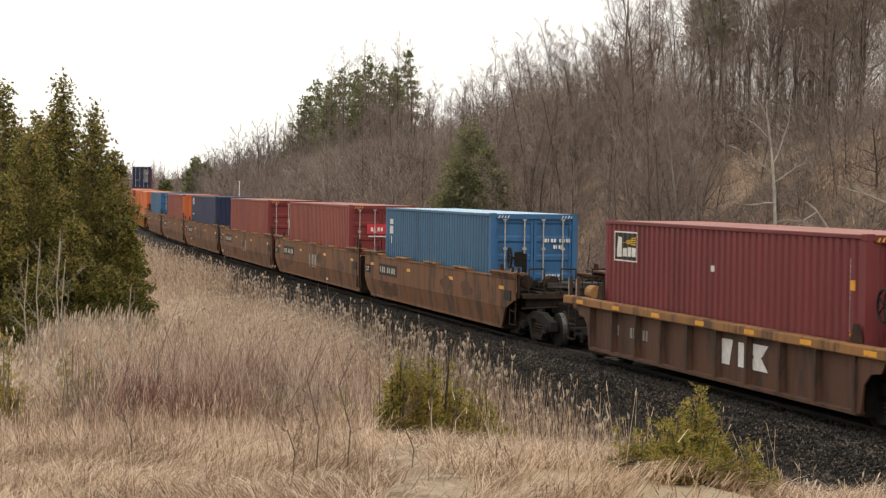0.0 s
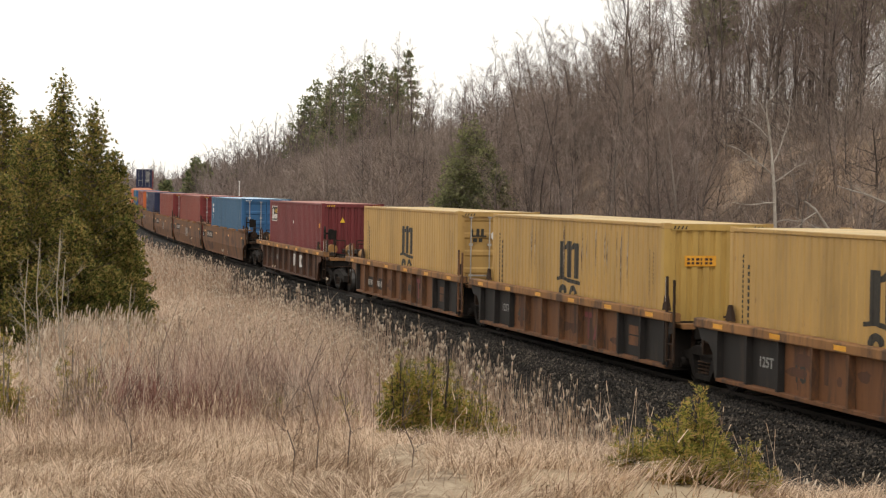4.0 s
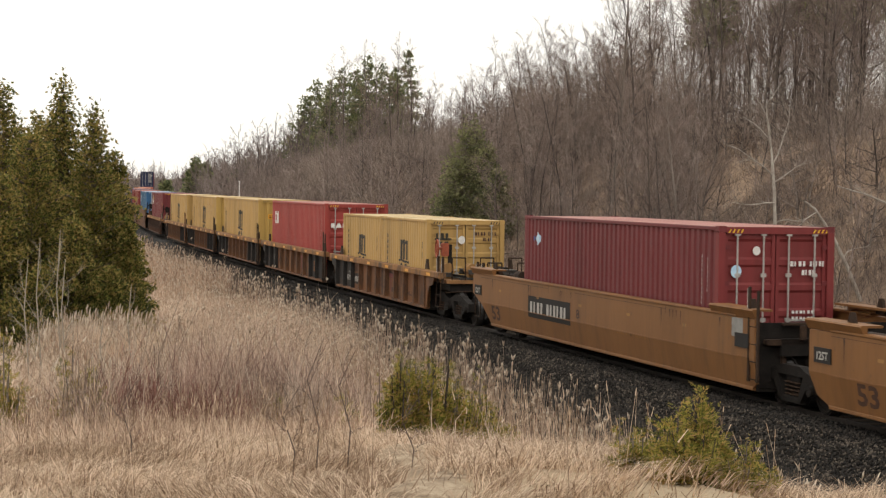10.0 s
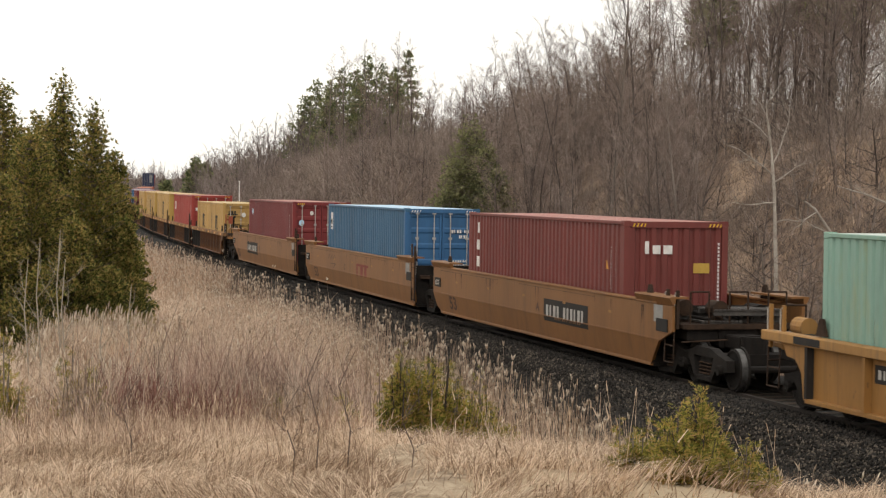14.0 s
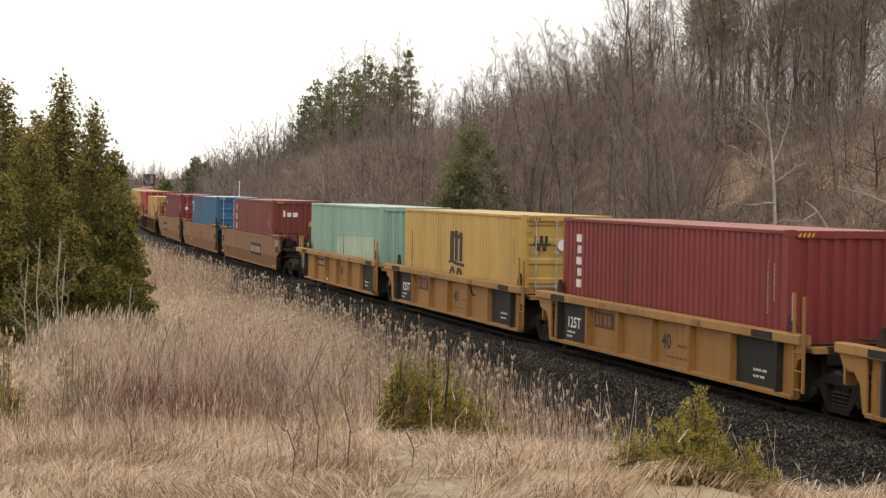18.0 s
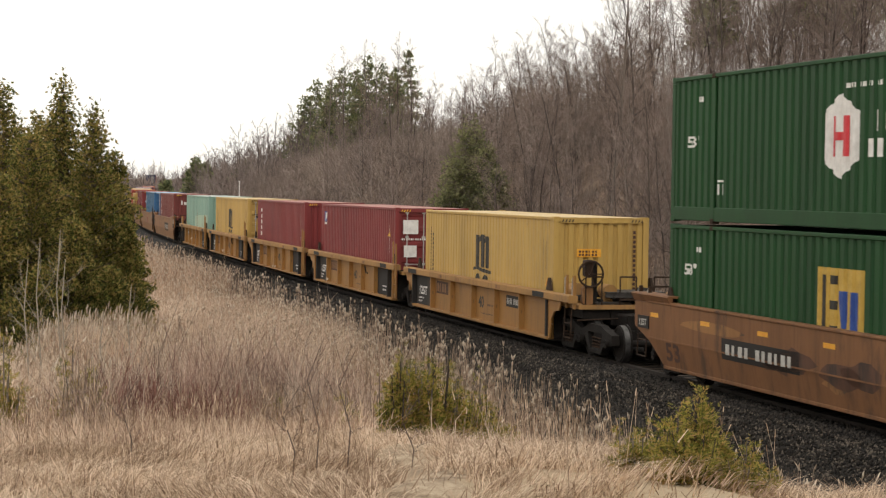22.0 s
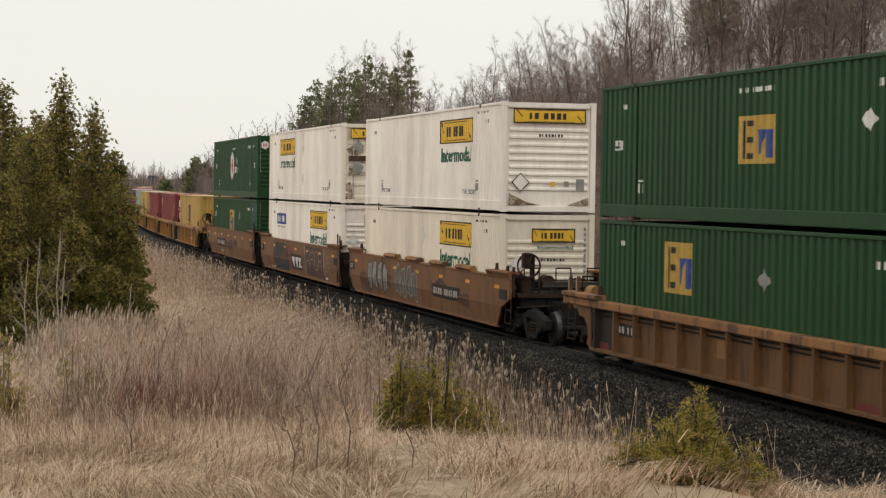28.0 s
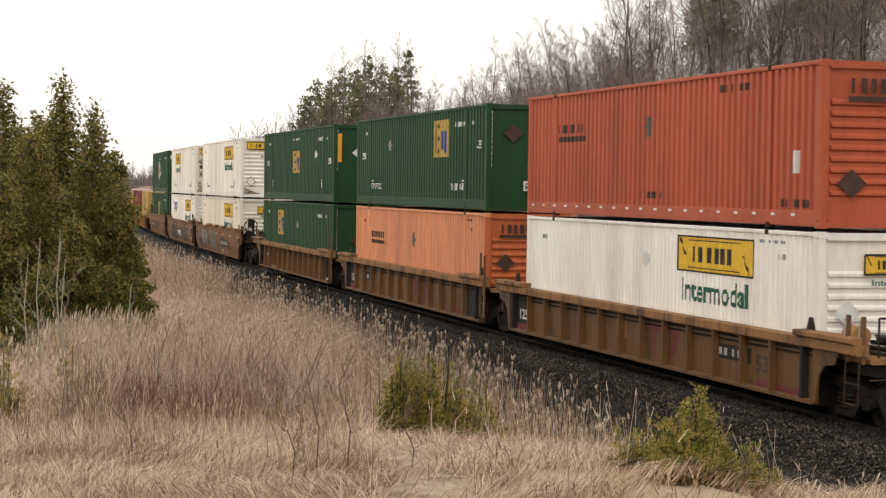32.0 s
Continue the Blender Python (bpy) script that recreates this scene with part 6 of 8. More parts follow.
for i, (f, rr) in enumerate(((-61.6, -80.0), (-82.0, -99.8), (-102.0, -120.7))):
    car, flat, hl = well_car(f, rr, 'plate', "car_tan", "deck", "tan-brown smooth-sided well car unit with black number plate", i == 0, i == 2)
    if i != 1:
        u = 4.96 if i == 0 else 10.4
        plate_sign(car, flat, hl, u, u + 3.17, 0.72, 1.25)
        figures(car, flat, hl, "53", 1.75, 0.45, 0.5, "mark_brown", 0.75)
        figures(car, flat, hl, "B" if i == 0 else "A", 8.55 if i == 0 else 9.8, 0.93, 0.28, "mark_brown", 0.25)
    else:
        flat.mark(car, "emblem", bars(9.5 - hl, 0.8, 1.9, 0.42, 3) + [rect(9.5 - hl, 11.4 - hl, 1.14, 1.22)], M["mark_dull_red"], "faded red emblem")
    for k in range(5):
        u = 2.5 + k * 3.1
        flat.mark(car, "patch", [rect(u - hl, u + 0.20 - hl, 1.20, 1.26)], M["deck_light"])
    for k in range(2):
        flat.mark(car, "seam", [rect(0.9 + 7.5 * k - hl, 6.5 + 7.5 * k - hl, 1.49, 1.50), rect(6.5 + 7.5 * k - hl, 6.52 + 7.5 * k - hl, 1.38, 1.55)], M["car_rust"], "welded seam along the top", 0.004)
    flat.mark(car, "code", bars(11.2 - hl, 0.78, 1.9, 0.07, 14), M["deck"])
    if i == 1:
        figures(car, flat, hl, "53", 1.75, 0.45, 0.5, "mark_brown", 0.75)
        figures(car, flat, hl, "C", 7.4, 0.93, 0.28, "mark_brown", 0.25)
        flat.mark(car, "scrawl", [[(4.6 + 0.22 * c - hl, 1.22 + 0.1 * (c % 2)), (4.64 + 0.22 * c - hl, 1.20 + 0.1 * (c % 2)), (4.86 + 0.22 * c - hl, 1.36 - 0.12 * (c % 2)), (4.82 + 0.22 * c - hl, 1.39 - 0.12 * (c % 2))] for c in range(6)]
                  + [rect(5.0 - hl, 5.9 - hl, 1.04, 1.07), [(5.5 - hl, 0.92), (5.56 - hl, 0.90), (5.95 - hl, 1.05), (5.9 - hl, 1.07)]], M["mark_brown"], "black scribbled strokes", 0.006)
    flat.mark(car, "stain", [[(u_ - hl, 1.50), (u_ + 0.06 - hl, 1.50), (u_ + 0.035 - hl, RND.uniform(.95, 1.35))] for u_ in (RND.uniform(1, 2 * hl - 1) for c in range(12))], M["car_rust"], "", 0.0045)
    flat.mark(car, "placard", [rect(2 * hl - 1.1 - hl, 2 * hl - 0.6 - hl, 1.2, 1.55)], M["mark_grey"])
for i, (f, rr) in enumerate(((-124.8, -139.4), (-140.6, -155.5), (-156.6, -171.2), (-172.4, -187.0), (-188.2, -204.1))):
    car, flat, hl = well_car(f, rr, 'posts', "car_yellow", "deck_light", "faded yellow well car unit with upright side posts", i == 0, i == 4, 7, 0.0 if i in (0, 4) else 0.55, (1, 1))
    at = PANES[car.name]
    for a, b_ in ((at[0], at[1]), (at[-2], at[-1])):
        if not (i == 4 and a > 3) and not (i == 0 and a < 3):
            flat.mark(car, "dark_panel", [rect(a + 0.046 - hl, b_ - 0.046 - hl, 0.36, 1.23)], M["black_panel"], "black end panel", 0.004)
    if i:
        figures(car, flat, hl, "125T", at[0] + 0.35, 0.68, 0.34, "mark_white", 0.95)
        flat.mark(car, "code", bars(at[0] + 0.35 - hl, 0.54, 0.6, 0.05, 7) + bars(at[0] + 0.35 - hl, 0.44, 0.4, 0.05, 5), M["mark_white"], "", 0.010)
        flat.mark(car, "emblem", [rect(at[1] + 0.22 - hl, at[1] + 1.5 - hl, 0.80, 1.16)], M["car_rust"], "faded emblem")
        flat.mark(car, "emblem", bars(at[1] + 0.32 - hl, 0.86, 1.05, 0.24, 4), M["car_tan"], "", 0.009)
    figures(car, flat, hl, "40", at[3] + 0.3, 0.68, 0.42, "mark_black", 0.5)
    chord = Wall([(-hl - 2, 0), (hl + 2, 0)], -1.49)
    for a, b_ in ((at[0] - 0.45, at[0] + 0.55), (at[-1] - 1.0, at[-1] - 0.1)):
        chord.mark(car, "dark_band", [rect(a - hl, b_ - hl, 1.265, 1.395)], M["black_panel"], "blackened stretch of the chord", 0.003)
    for a in (at[1] + 0.9, at[2] + 0.6, at[4] + 0.2):
        chord.mark(car, "rubbed_patch", [rect(a - hl, a + 0.42 - hl, 1.275, 1.375)], M["deck"], "brown rubbed patch", 0.003)
    flat.mark(car, "code", bars(at[3] + 1.15 - hl, 0.74, 0.55, 0.05, 6) + bars(at[3] + 0.6 - hl, 0.50, 1.1, 0.035, 10), M["mark_brown"], "", 0.006)
    flat.mark(car, "code", bars(2 * hl - 2.2 - hl, 0.5, 0.5, 0.05, 5) + bars(2 * hl - 2.2 - hl, 0.62, 0.6, 0.05, 6), M["mark_white"], "", 0.010)
    if i in (0, 4):
        plate_sign(car, flat, hl, 4.0 if i == 0 else 10.45, 6.0 if i == 0 else 11.85, 0.84, 1.14)
    for k in range(4):
        part("hose", Shape().tube((10.2 - hl + k * 0.22, -1.47, 1.2 - 0.22 * (k if k < 2 else 3 - k) - 0.0), (10.42 - hl + k * 0.22, -1.47, 1.2 - 0.22 * (k + 1 if k < 1 else (1 if k == 1 else 2 - k + 0.0))), 0.025, n=6), M["steel"], car) if i in (1, 3) and k < 2 else None
for i, (f, rr) in enumerate(((-208.1, -226.1), (-228.1, -246.0), (-247.7, -267.1))):
    car, flat, hl = well_car(f, rr, 'plate', "car_red", "rust", "red-brown smooth-sided well car unit with scrawled paint" if i else "red-brown smooth-sided well car unit, worn and stained", i == 0, i == 2)
    reflectors(car, hl, 1.6, 'plate', 7)
    if i == 0:
        plate_sign(car, flat, hl, 4.6, 7.9, 0.72, 1.12)
        flat.mark(car, "rubbed_patch", [blotch(4.0 - hl, 1.25, 1.9, .14, RND), blotch(9.2 - hl, 0.72, .5, .2, RND)], M["deck"], "pale rubbed patch", 0.004)
    if i == 1:
        flat.mark(car, "primer_patch", [[(3.8 - hl, 1.45), (3.6 - hl, 0.9), (3.9 - hl, 0.36), (7.2 - hl, 0.36), (7.5 - hl, 0.7), (7.0 - hl, 1.2), (6.4 - hl, 1.48)]], M["primer"], "dark painted-over patch", 0.004)
        flat.mark(car, "scrawl", [blotch(7.5 - hl, 1.2, .5, .2, RND), blotch(7.7 - hl, .7, .3, .3, RND)], M["maroon"], "faint sprayed strokes", 0.006)
        flat.mark(car, "emblem_plate", [rect(8.0 - hl, 10.4 - hl, 0.5, 1.1)], M["black_panel"], "", 0.006)
        flat.mark(car, "emblem", [[(8.2 - hl, 1.0), (8.5 - hl, .6), (8.65 - hl, .6), (8.9 - hl, 1.0)], [(9.0 - hl, 1.0), (9.2 - hl, .6), (9.4 - hl, .6), (9.6 - hl, 1.0)], [(9.65 - hl, .6), (10.3 - hl, .6), (10.1 - hl, .8), (10.3 - hl, 1.0), (9.65 - hl, 1.0), (9.85 - hl, .8)]], M["mark_white"], "", 0.012)
        flat.mark(car, "scrawl", [[(11.0 - hl, 1.52), (11.25 - hl, 0.40), (15.0 - hl, 0.40), (14.8 - hl, 1.52)]], M["car_rust"], "dark sprayed ground", 0.0045)
        flat.mark(car, "scrawl", [[(10.95 - hl, 1.52), (11.05 - hl, 1.52), (11.32 - hl, 0.40), (11.22 - hl, 0.40)], [(14.8 - hl, 1.52), (14.9 - hl, 1.52), (15.1 - hl, 0.40), (15.0 - hl, 0.40)]], M["mark_grey"], "long sprayed edge strokes", 0.009)
        for c in range(4):
            u, top_, w_ = 11.5 + 0.82 * c - hl, 1.38 - 0.05 * (c % 2), 0.50
            flat.mark(car, "scrawl", [rect(u, u + 0.035, 0.66, top_), rect(u + w_, u + w_ + 0.035, 0.66 if c != 1 else 1.0, top_), rect(u + 0.035, u + w_, top_ - 0.03, top_), rect(u + 0.035, u + w_, (0.95, 1.02, 0.66, 1.0)[c], (0.98, 1.05, 0.69, 1.03)[c])], M["mark_grey"], "thin sprayed strokes", 0.009)
        sprayed(car, flat, hl, 15.2, 1.0, 0.9, 0.8, 2, None, "mark_grey", 0.025)
    if i == 2:
        sprayed(car, flat, hl, 3.0, 0.96, 2.9, 1.10, 4, "mark_grey", "primer", 0.045)
        sprayed(car, flat, hl, 6.9, 0.94, 2.9, 1.10, 4, "scrawl_grey", "mark_grey", 0.05)
        for k in range(4):
            part("lip_cover", Shape().prism_x([(-1.46, 1.60), (-1.55, 1.68), (-1.50, 1.74), (-1.36, 1.76), (-1.30, 1.66)], 5.6 + k * 2.9 - hl, 7.1 + k * 2.9 - hl), M["deck"], car, "bent cover plate on the top edge")
        plate_sign(car, flat, hl, 11.55, 14.6, 0.70, 1.08)
    figures(car, flat, hl, "53", 1.75, 0.45, 0.5, "mark_brown", 0.75)
    flat.mark(car, "stain", [blotch(RND.uniform(2, 15) - hl, RND.uniform(.5, 1.2), .8, .25, RND) for k in range(5)], M["car_rust"], "", 0.005)
for i, (f, rr) in enumerate(((-271.3, -289.8), (-291.3, -310.0), (-311.2, -331.2))):
    car, flat, hl = well_car(f, rr, 'posts', "car_dusty", "deck", "dusty yellow-brown long well car unit with upright side posts", i == 0, i == 2, 14, 0.3, (1, 1))
    at = PANES[car.name]
    for a, b_ in ((at[0], at[1]), (at[-2], at[-1])):
        if not (i == 0 and a < 2) and not (i == 2 and a > 3):
            flat.mark(car, "dark_panel", [rect(a + 0.046 - hl, b_ - 0.046 - hl, 0.36, 1.23)], M["black_panel"], "black end panel", 0.004)
    if i:
        figures(car, flat, hl, "125", at[0] + 0.20, 0.62, 0.34, "mark_white", 0.72)
        flat.mark(car, "emblem", [rect(at[7] + 0.12 - hl, at[7] + 0.9 - hl, 1.0, 1.14), rect(at[7] + 0.38 - hl, at[7] + 0.56 - hl, 0.5, 1.0), [(at[8] + 0.1 - hl, 0.5), (at[8] + 0.26 - hl, 0.5), (at[8] + 0.66 - hl, 1.12), (at[8] + 0.5 - hl, 1.12)], [(at[8] + 0.5 - hl, 0.5), (at[8] + 0.66 - hl, 0.5), (at[8] + 0.26 - hl, 1.12), (at[8] + 0.1 - hl, 1.12)]], M["maroon"], "faded dark red emblem", 0.006)
    flat.mark(car, "paint_patch", [rect(1.3 - hl, 2.7 - hl, 0.36, 0.50)], M["maroon"], "", 0.008)
    flat.mark(car, "paint_patch", [rect(2 * hl - 4.2 - hl, 2 * hl - 2.2 - hl, 0.36, 0.47)], M["maroon"], "", 0.008)
    flat.mark(car, "patch", [rect(8.6 - hl, 9.2 - hl, 0.7, 1.05)], M["deck"], "", 0.006)
    figures(car, flat, hl, "53", at[-3] + 0.4, 0.62, 0.42, "mark_brown", 0.6)
    plate_sign(car, flat, hl, 14.0 if i == 2 else 3.2, 15.6 if i == 2 else 4.6, 0.72, 1.0, (2, 3))
    for ex in (-1, 1):
        part("end_shelf", Shape().box(ex * (hl - 1.2) - 1.1, ex * (hl - 1.2) + 1.1, -1.55, -1.25, 1.424, 1.53, 0.02), M["deck"], car, "flat worn shelf plate")


# ---- plants ----
RNG = np.random.default_rng(11)


def tubes(P0, P1, R0, R1):
    """Three-sided tapered sticks from numpy arrays."""
    D = P1 - P0
    D = D / (np.linalg.norm(D, axis=1, keepdims=True) + 1e-9)
    A = np.cross(D, np.where(np.abs(D[:, 2:3]) < 0.9, [[0, 0, 1.0]], [[1.0, 0, 0]]))
    A /= np.linalg.norm(A, axis=1, keepdims=True) + 1e-9
    B = np.cross(D, A)
    n = len(P0)
    V = np.empty((n, 6, 3))
    for i in range(3):
        t = 2 * math.pi * i / 3
        o = A * math.cos(t) + B * math.sin(t)
        V[:, i] = P0 + o * R0[:, None]
        V[:, 3 + i] = P1 + o * R1[:, None]
    base = np.arange(n)[:, None, None] * 6
    F = base + np.array([[0, 1, 4, 3], [1, 2, 5, 4], [2, 0, 3, 5]])[None]
    return V.reshape(-1, 3), F.reshape(-1, 4)


def blades(P, H, W, lean, bend, turn=None):
    """Curved grass blades: two quads that narrow to the tip."""
    n = len(P)
    a = RNG.uniform(0, 2 * math.pi, n) if turn is None else turn
    dirn = np.stack([np.cos(a), np.sin(a), np.zeros(n)], -1)
    b = RNG.uniform(0, 2 * math.pi, n)
    side = np.stack([np.cos(b), np.sin(b), np.zeros(n)], -1)
    up = np.array([0, 0, 1.0])
    mid = P + up * (H * 0.55)[:, None] + dirn * (H * lean * 0.5)[:, None]
    tip = P + up * (H * (1 - bend * 0.5))[:, None] + dirn * (H * (lean + bend))[:, None]
    s = side * W[:, None] * 0.5
    V = np.stack([P - s, P + s, mid - s * 0.8, mid + s * 0.8, tip - s * 0.15, tip + s * 0.15], 1).reshape(-1, 3)
    base = np.arange(n)[:, None, None] * 6
    F = base + np.array([[0, 1, 3, 2], [2, 3, 5, 4]])[None]
    return V, F.reshape(-1, 4)


def join(*pairs):
    V, F, k = [], [], 0
    for v, f in pairs:
        V.append(v)
        F.append(f + k)
        k += len(v)
    return np.concatenate(V), np.concatenate(F)


def wedge(n, d0, d1, a0, a1, power=1.0):
    """Random places seen from the bank: d metres along the track's way, a: sideways per metre towards the track."""
    d = d0 + (d1 - d0) * RNG.random(n) ** power
    k = RNG.uniform(a0, a1, n)
    return -d, d * k


def stuff(name, V, F, mat, label, category="plants"):
    return tagged(new(name, big_mesh(name, V, F, mat)), label, category, kind="stuff")


def qside(x, y):
    return y - track_y(x)


def ribbons(P0, P1, W):
    """Thin twigs: slender four-cornered slips that narrow to the tip."""
    n = len(P0)
    D = P1 - P0
    A = np.cross(D, RNG.normal(0, 1, (n, 3)))
    A /= np.linalg.norm(A, axis=1, keepdims=True) + 1e-9
    s = A * W[:, None] * 0.5
    V = np.stack([P0 - s, P0 + s, P1 + s * 0.4, P1 - s * 0.4], 1).reshape(-1, 3)
    return V, np.arange(4 * n).reshape(-1, 4)


def snake(pts, radii, k=5):
    """One continuous tapered tube through the points."""
    pts = np.asarray(pts, dtype=float)
    n = len(pts)
    V = np.empty((n, k, 3))
    for i in range(n):
        d = pts[min(n - 1, i + 1)] - pts[max(0, i - 1)]
        d /= np.linalg.norm(d) + 1e-9
        a = np.cross(d, [1.0, 0.2, 0.1])
        a /= np.linalg.norm(a) + 1e-9
        b = np.cross(d, a)
        for j in range(k):
            t = 2 * math.pi * j / k
            V[i, j] = pts[i] + (a * math.cos(t) + b * math.sin(t)) * radii[i]
    F = [[i * k + j, i * k + (j + 1) % k, (i + 1) * k + (j + 1) % k, (i + 1) * k + j] for i in range(n - 1) for j in range(k)]
    return V.reshape(-1, 3), np.array(F)


def bare_tree(seed, height, reach, bark, twig, r, limbs=16, per=6, fine=4, thin=0.008, rise=0.6, start=0.25, loose=False):
    """A leafless tree: tapered, slightly crooked trunk, rising limbs, branches and fine twigs."""
    rng = np.random.default_rng(seed)
    nseg = 7
    pts = [np.array([0, 0, -0.3])]
    d = np.array([0, 0, 1.0])
    for i in range(nseg):
        d = d + rng.normal(0, 0.05, 3) * [1, 1, 0.2]
        d /= np.linalg.norm(d)
        pts.append(pts[-1] + d * height / nseg)
    pts = np.array(pts)
    wood0, wood1, wr0, wr1 = [], [], [], []

    def along(t):
        k = min(nseg - 1, int(t * nseg))
        return pts[k] + (pts[k + 1] - pts[k]) * (t * nseg - k)
    t0, t1, tw = [], [], []
    for i in range(limbs):
        t = start + (0.98 - start) * (i + rng.random()) / limbs
        a = rng.uniform(0, 2 * math.pi)
        L = height * reach * (1.12 - 0.75 * t) * rng.uniform(0.6, 1.2)
        p = along(t)
        v = np.array([math.cos(a), math.sin(a), rise + rng.uniform(-0.25, 0.5)])
        v /= np.linalg.norm(v)
        rr = r * (1 - t) ** 0.8 * 0.45 + thin * 1.3
        lp = [p]
        for k in range(3):
            v = v + rng.normal(0, 0.16, 3) + np.array([0, 0, 0.10])
            v /= np.linalg.norm(v)
            lp.append(lp[-1] + v * L / 3)
            wood0.append(lp[-2])
            wood1.append(lp[-1])
            wr0.append(rr * (1 - k / 3.3))
            wr1.append(rr * (1 - (k + 1) / 3.3))
        for k in range(per):
            u = rng.uniform(0.15, 1.0)
            m = min(2, int(u * 3))
            q = lp[m] + (lp[m + 1] - lp[m]) * (u * 3 - m)
            w = v + rng.normal(0, 0.55, 3) + np.array([0, 0, 0.15])
            w /= np.linalg.norm(w)
            l2 = L * rng.uniform(0.25, 0.5)
            e = q + w * l2
            t0.append(q)
            t1.append(e)
            tw.append(thin * 2.0)
            for f in range(fine):
                uu = rng.uniform(0.2, 1.0)
                o = q + w * l2 * uu
                x = w + rng.normal(0, 0.6, 3)
                x /= np.linalg.norm(x)
                t0.append(o)
                t1.append(o + x * l2 * rng.uniform(0.3, 0.7))
                tw.append(thin * 1.3)
    trunk = snake(pts, [r * (1 - i / nseg) ** 0.8 + thin for i in range(nseg + 1)])
    limb = tubes(np.array(wood0), np.array(wood1), np.array(wr0), np.array(wr1))
    twigs = ribbons(np.array(t0), np.array(t1), np.array(tw))
    if loose:
        return join(trunk, limb, twigs)
    crown = big_mesh("crown", *join(limb, twigs), M[bark])
    crown.materials.append(M[twig])
    idx = np.zeros(len(limb[1]) + len(twigs[1]), dtype=np.int32)
    idx[len(limb[1]):] = 1
    crown.polygons.foreach_set("material_index", idx)
    return [big_mesh("trunk", *trunk, M[bark]), crown]


def plant_tree(kind, name, meshes, x, y, scale, turn, label, group, z=None):
    ob = empty(name, Matrix.LocRotScale((x, y, land_at(x, y) if z is None else z), Euler((random.uniform(-.05, .05), random.uniform(-.05, .05), turn)), (scale, scale, scale)), label, "tree", group)
    for me in meshes:
        p = part(me.name.split(".")[0], me, None, ob)
        if p.name.startswith("crown"):
            tagged(p, kind="stuff")
    return ob


def conifer(seed, height, width, mat, droop=0.3, tiers=34, base=0.08, sprays=9, taper=0.75, flat=1.0, ragged=(0.55, 1.15)):
    """Trunk and a crown of many small flat sprays on whorled boughs with an uneven outline."""
    rng = np.random.default_rng(seed)
    V0, F0 = tubes(np.array([[0, 0, -0.2]]), np.array([[0, 0, height * 0.97]]), np.array([height * 0.014 + 0.02]), np.array([0.006]))
    P, D, S = [], [], []
    seg = []
    for i in range(tiers):
        t = base + (1 - base) * (i + rng.random()) / tiers
        z = height * t
        reach = width * 0.5 * (1 - t) ** taper * rng.uniform(*ragged) + 0.03 * height * (1 - t)
        for k in range(rng.integers(4, 8)):
            a = rng.uniform(0, 2 * math.pi)
            r = reach * rng.uniform(0.6, 1.15)
            tip = np.array([math.cos(a) * r, math.sin(a) * r, z - droop * r])
            root = np.array([0, 0, z + 0.02])
            seg.append((root, tip, 0.012 + 0.006 * height / 5, 0.004))
            m = max(3, int(sprays * r / (width * 0.5) + 2))
            for j in range(m):
                u = rng.uniform(0.18, 1.0)
                c = root + (tip - root) * u + rng.normal(0, 0.03 * width + 0.015, 3) * [1, 1, flat]
                P.append(c)
                D.append([math.cos(a + rng.normal(0, 0.7)), math.sin(a + rng.normal(0, 0.7)), rng.uniform(-0.6, 0.7) * flat])
                S.append(rng.uniform(0.6, 1.3))
    P, D, S = np.array(P), np.array(D), np.array(S)
    V1, F1 = tubes(np.array([s[0] for s in seg]), np.array([s[1] for s in seg]), np.array([s[2] for s in seg]), np.array([s[3] for s in seg]))
    wood = big_mesh("trunk", *join((V0, F0), (V1, F1)), M["bark"])
    return wood, (P, D, S)


def sprays(P, D, S, size, rng, fingers=4, slim=0.17):
    """Flat forked sprays: each a small fan of narrow leaf quads."""
    n = len(P)
    D = D / np.linalg.norm(D, axis=1, keepdims=True)
    up = rng.normal(0, 1, (n, 3))
    A = np.cross(D, up)
    A /= np.linalg.norm(A, axis=1, keepdims=True) + 1e-9
    VV, FF, k = [], [], 0
    for j in range(fingers):
        t = (j - (fingers - 1) / 2) * 0.5
        d = D * math.cos(t) + A * math.sin(t)
        s = np.cross(d, np.cross(D, A))
        L = (size * S * rng.uniform(0.7, 1.2, n))[:, None]
        w = L * slim
        o = P + D * L * 0.05
        VV.append(np.stack([o - s * w * 0.3, o + d * L * 0.5 - s * w, o + d * L, o + d * L * 0.5 + s * w], 1).reshape(-1, 3))
        FF.append(np.arange(n)[:, None] * 4 + np.array([[0, 1, 2, 3]]) + k)
        k += 4 * n
    return np.concatenate(VV), np.concatenate(FF)

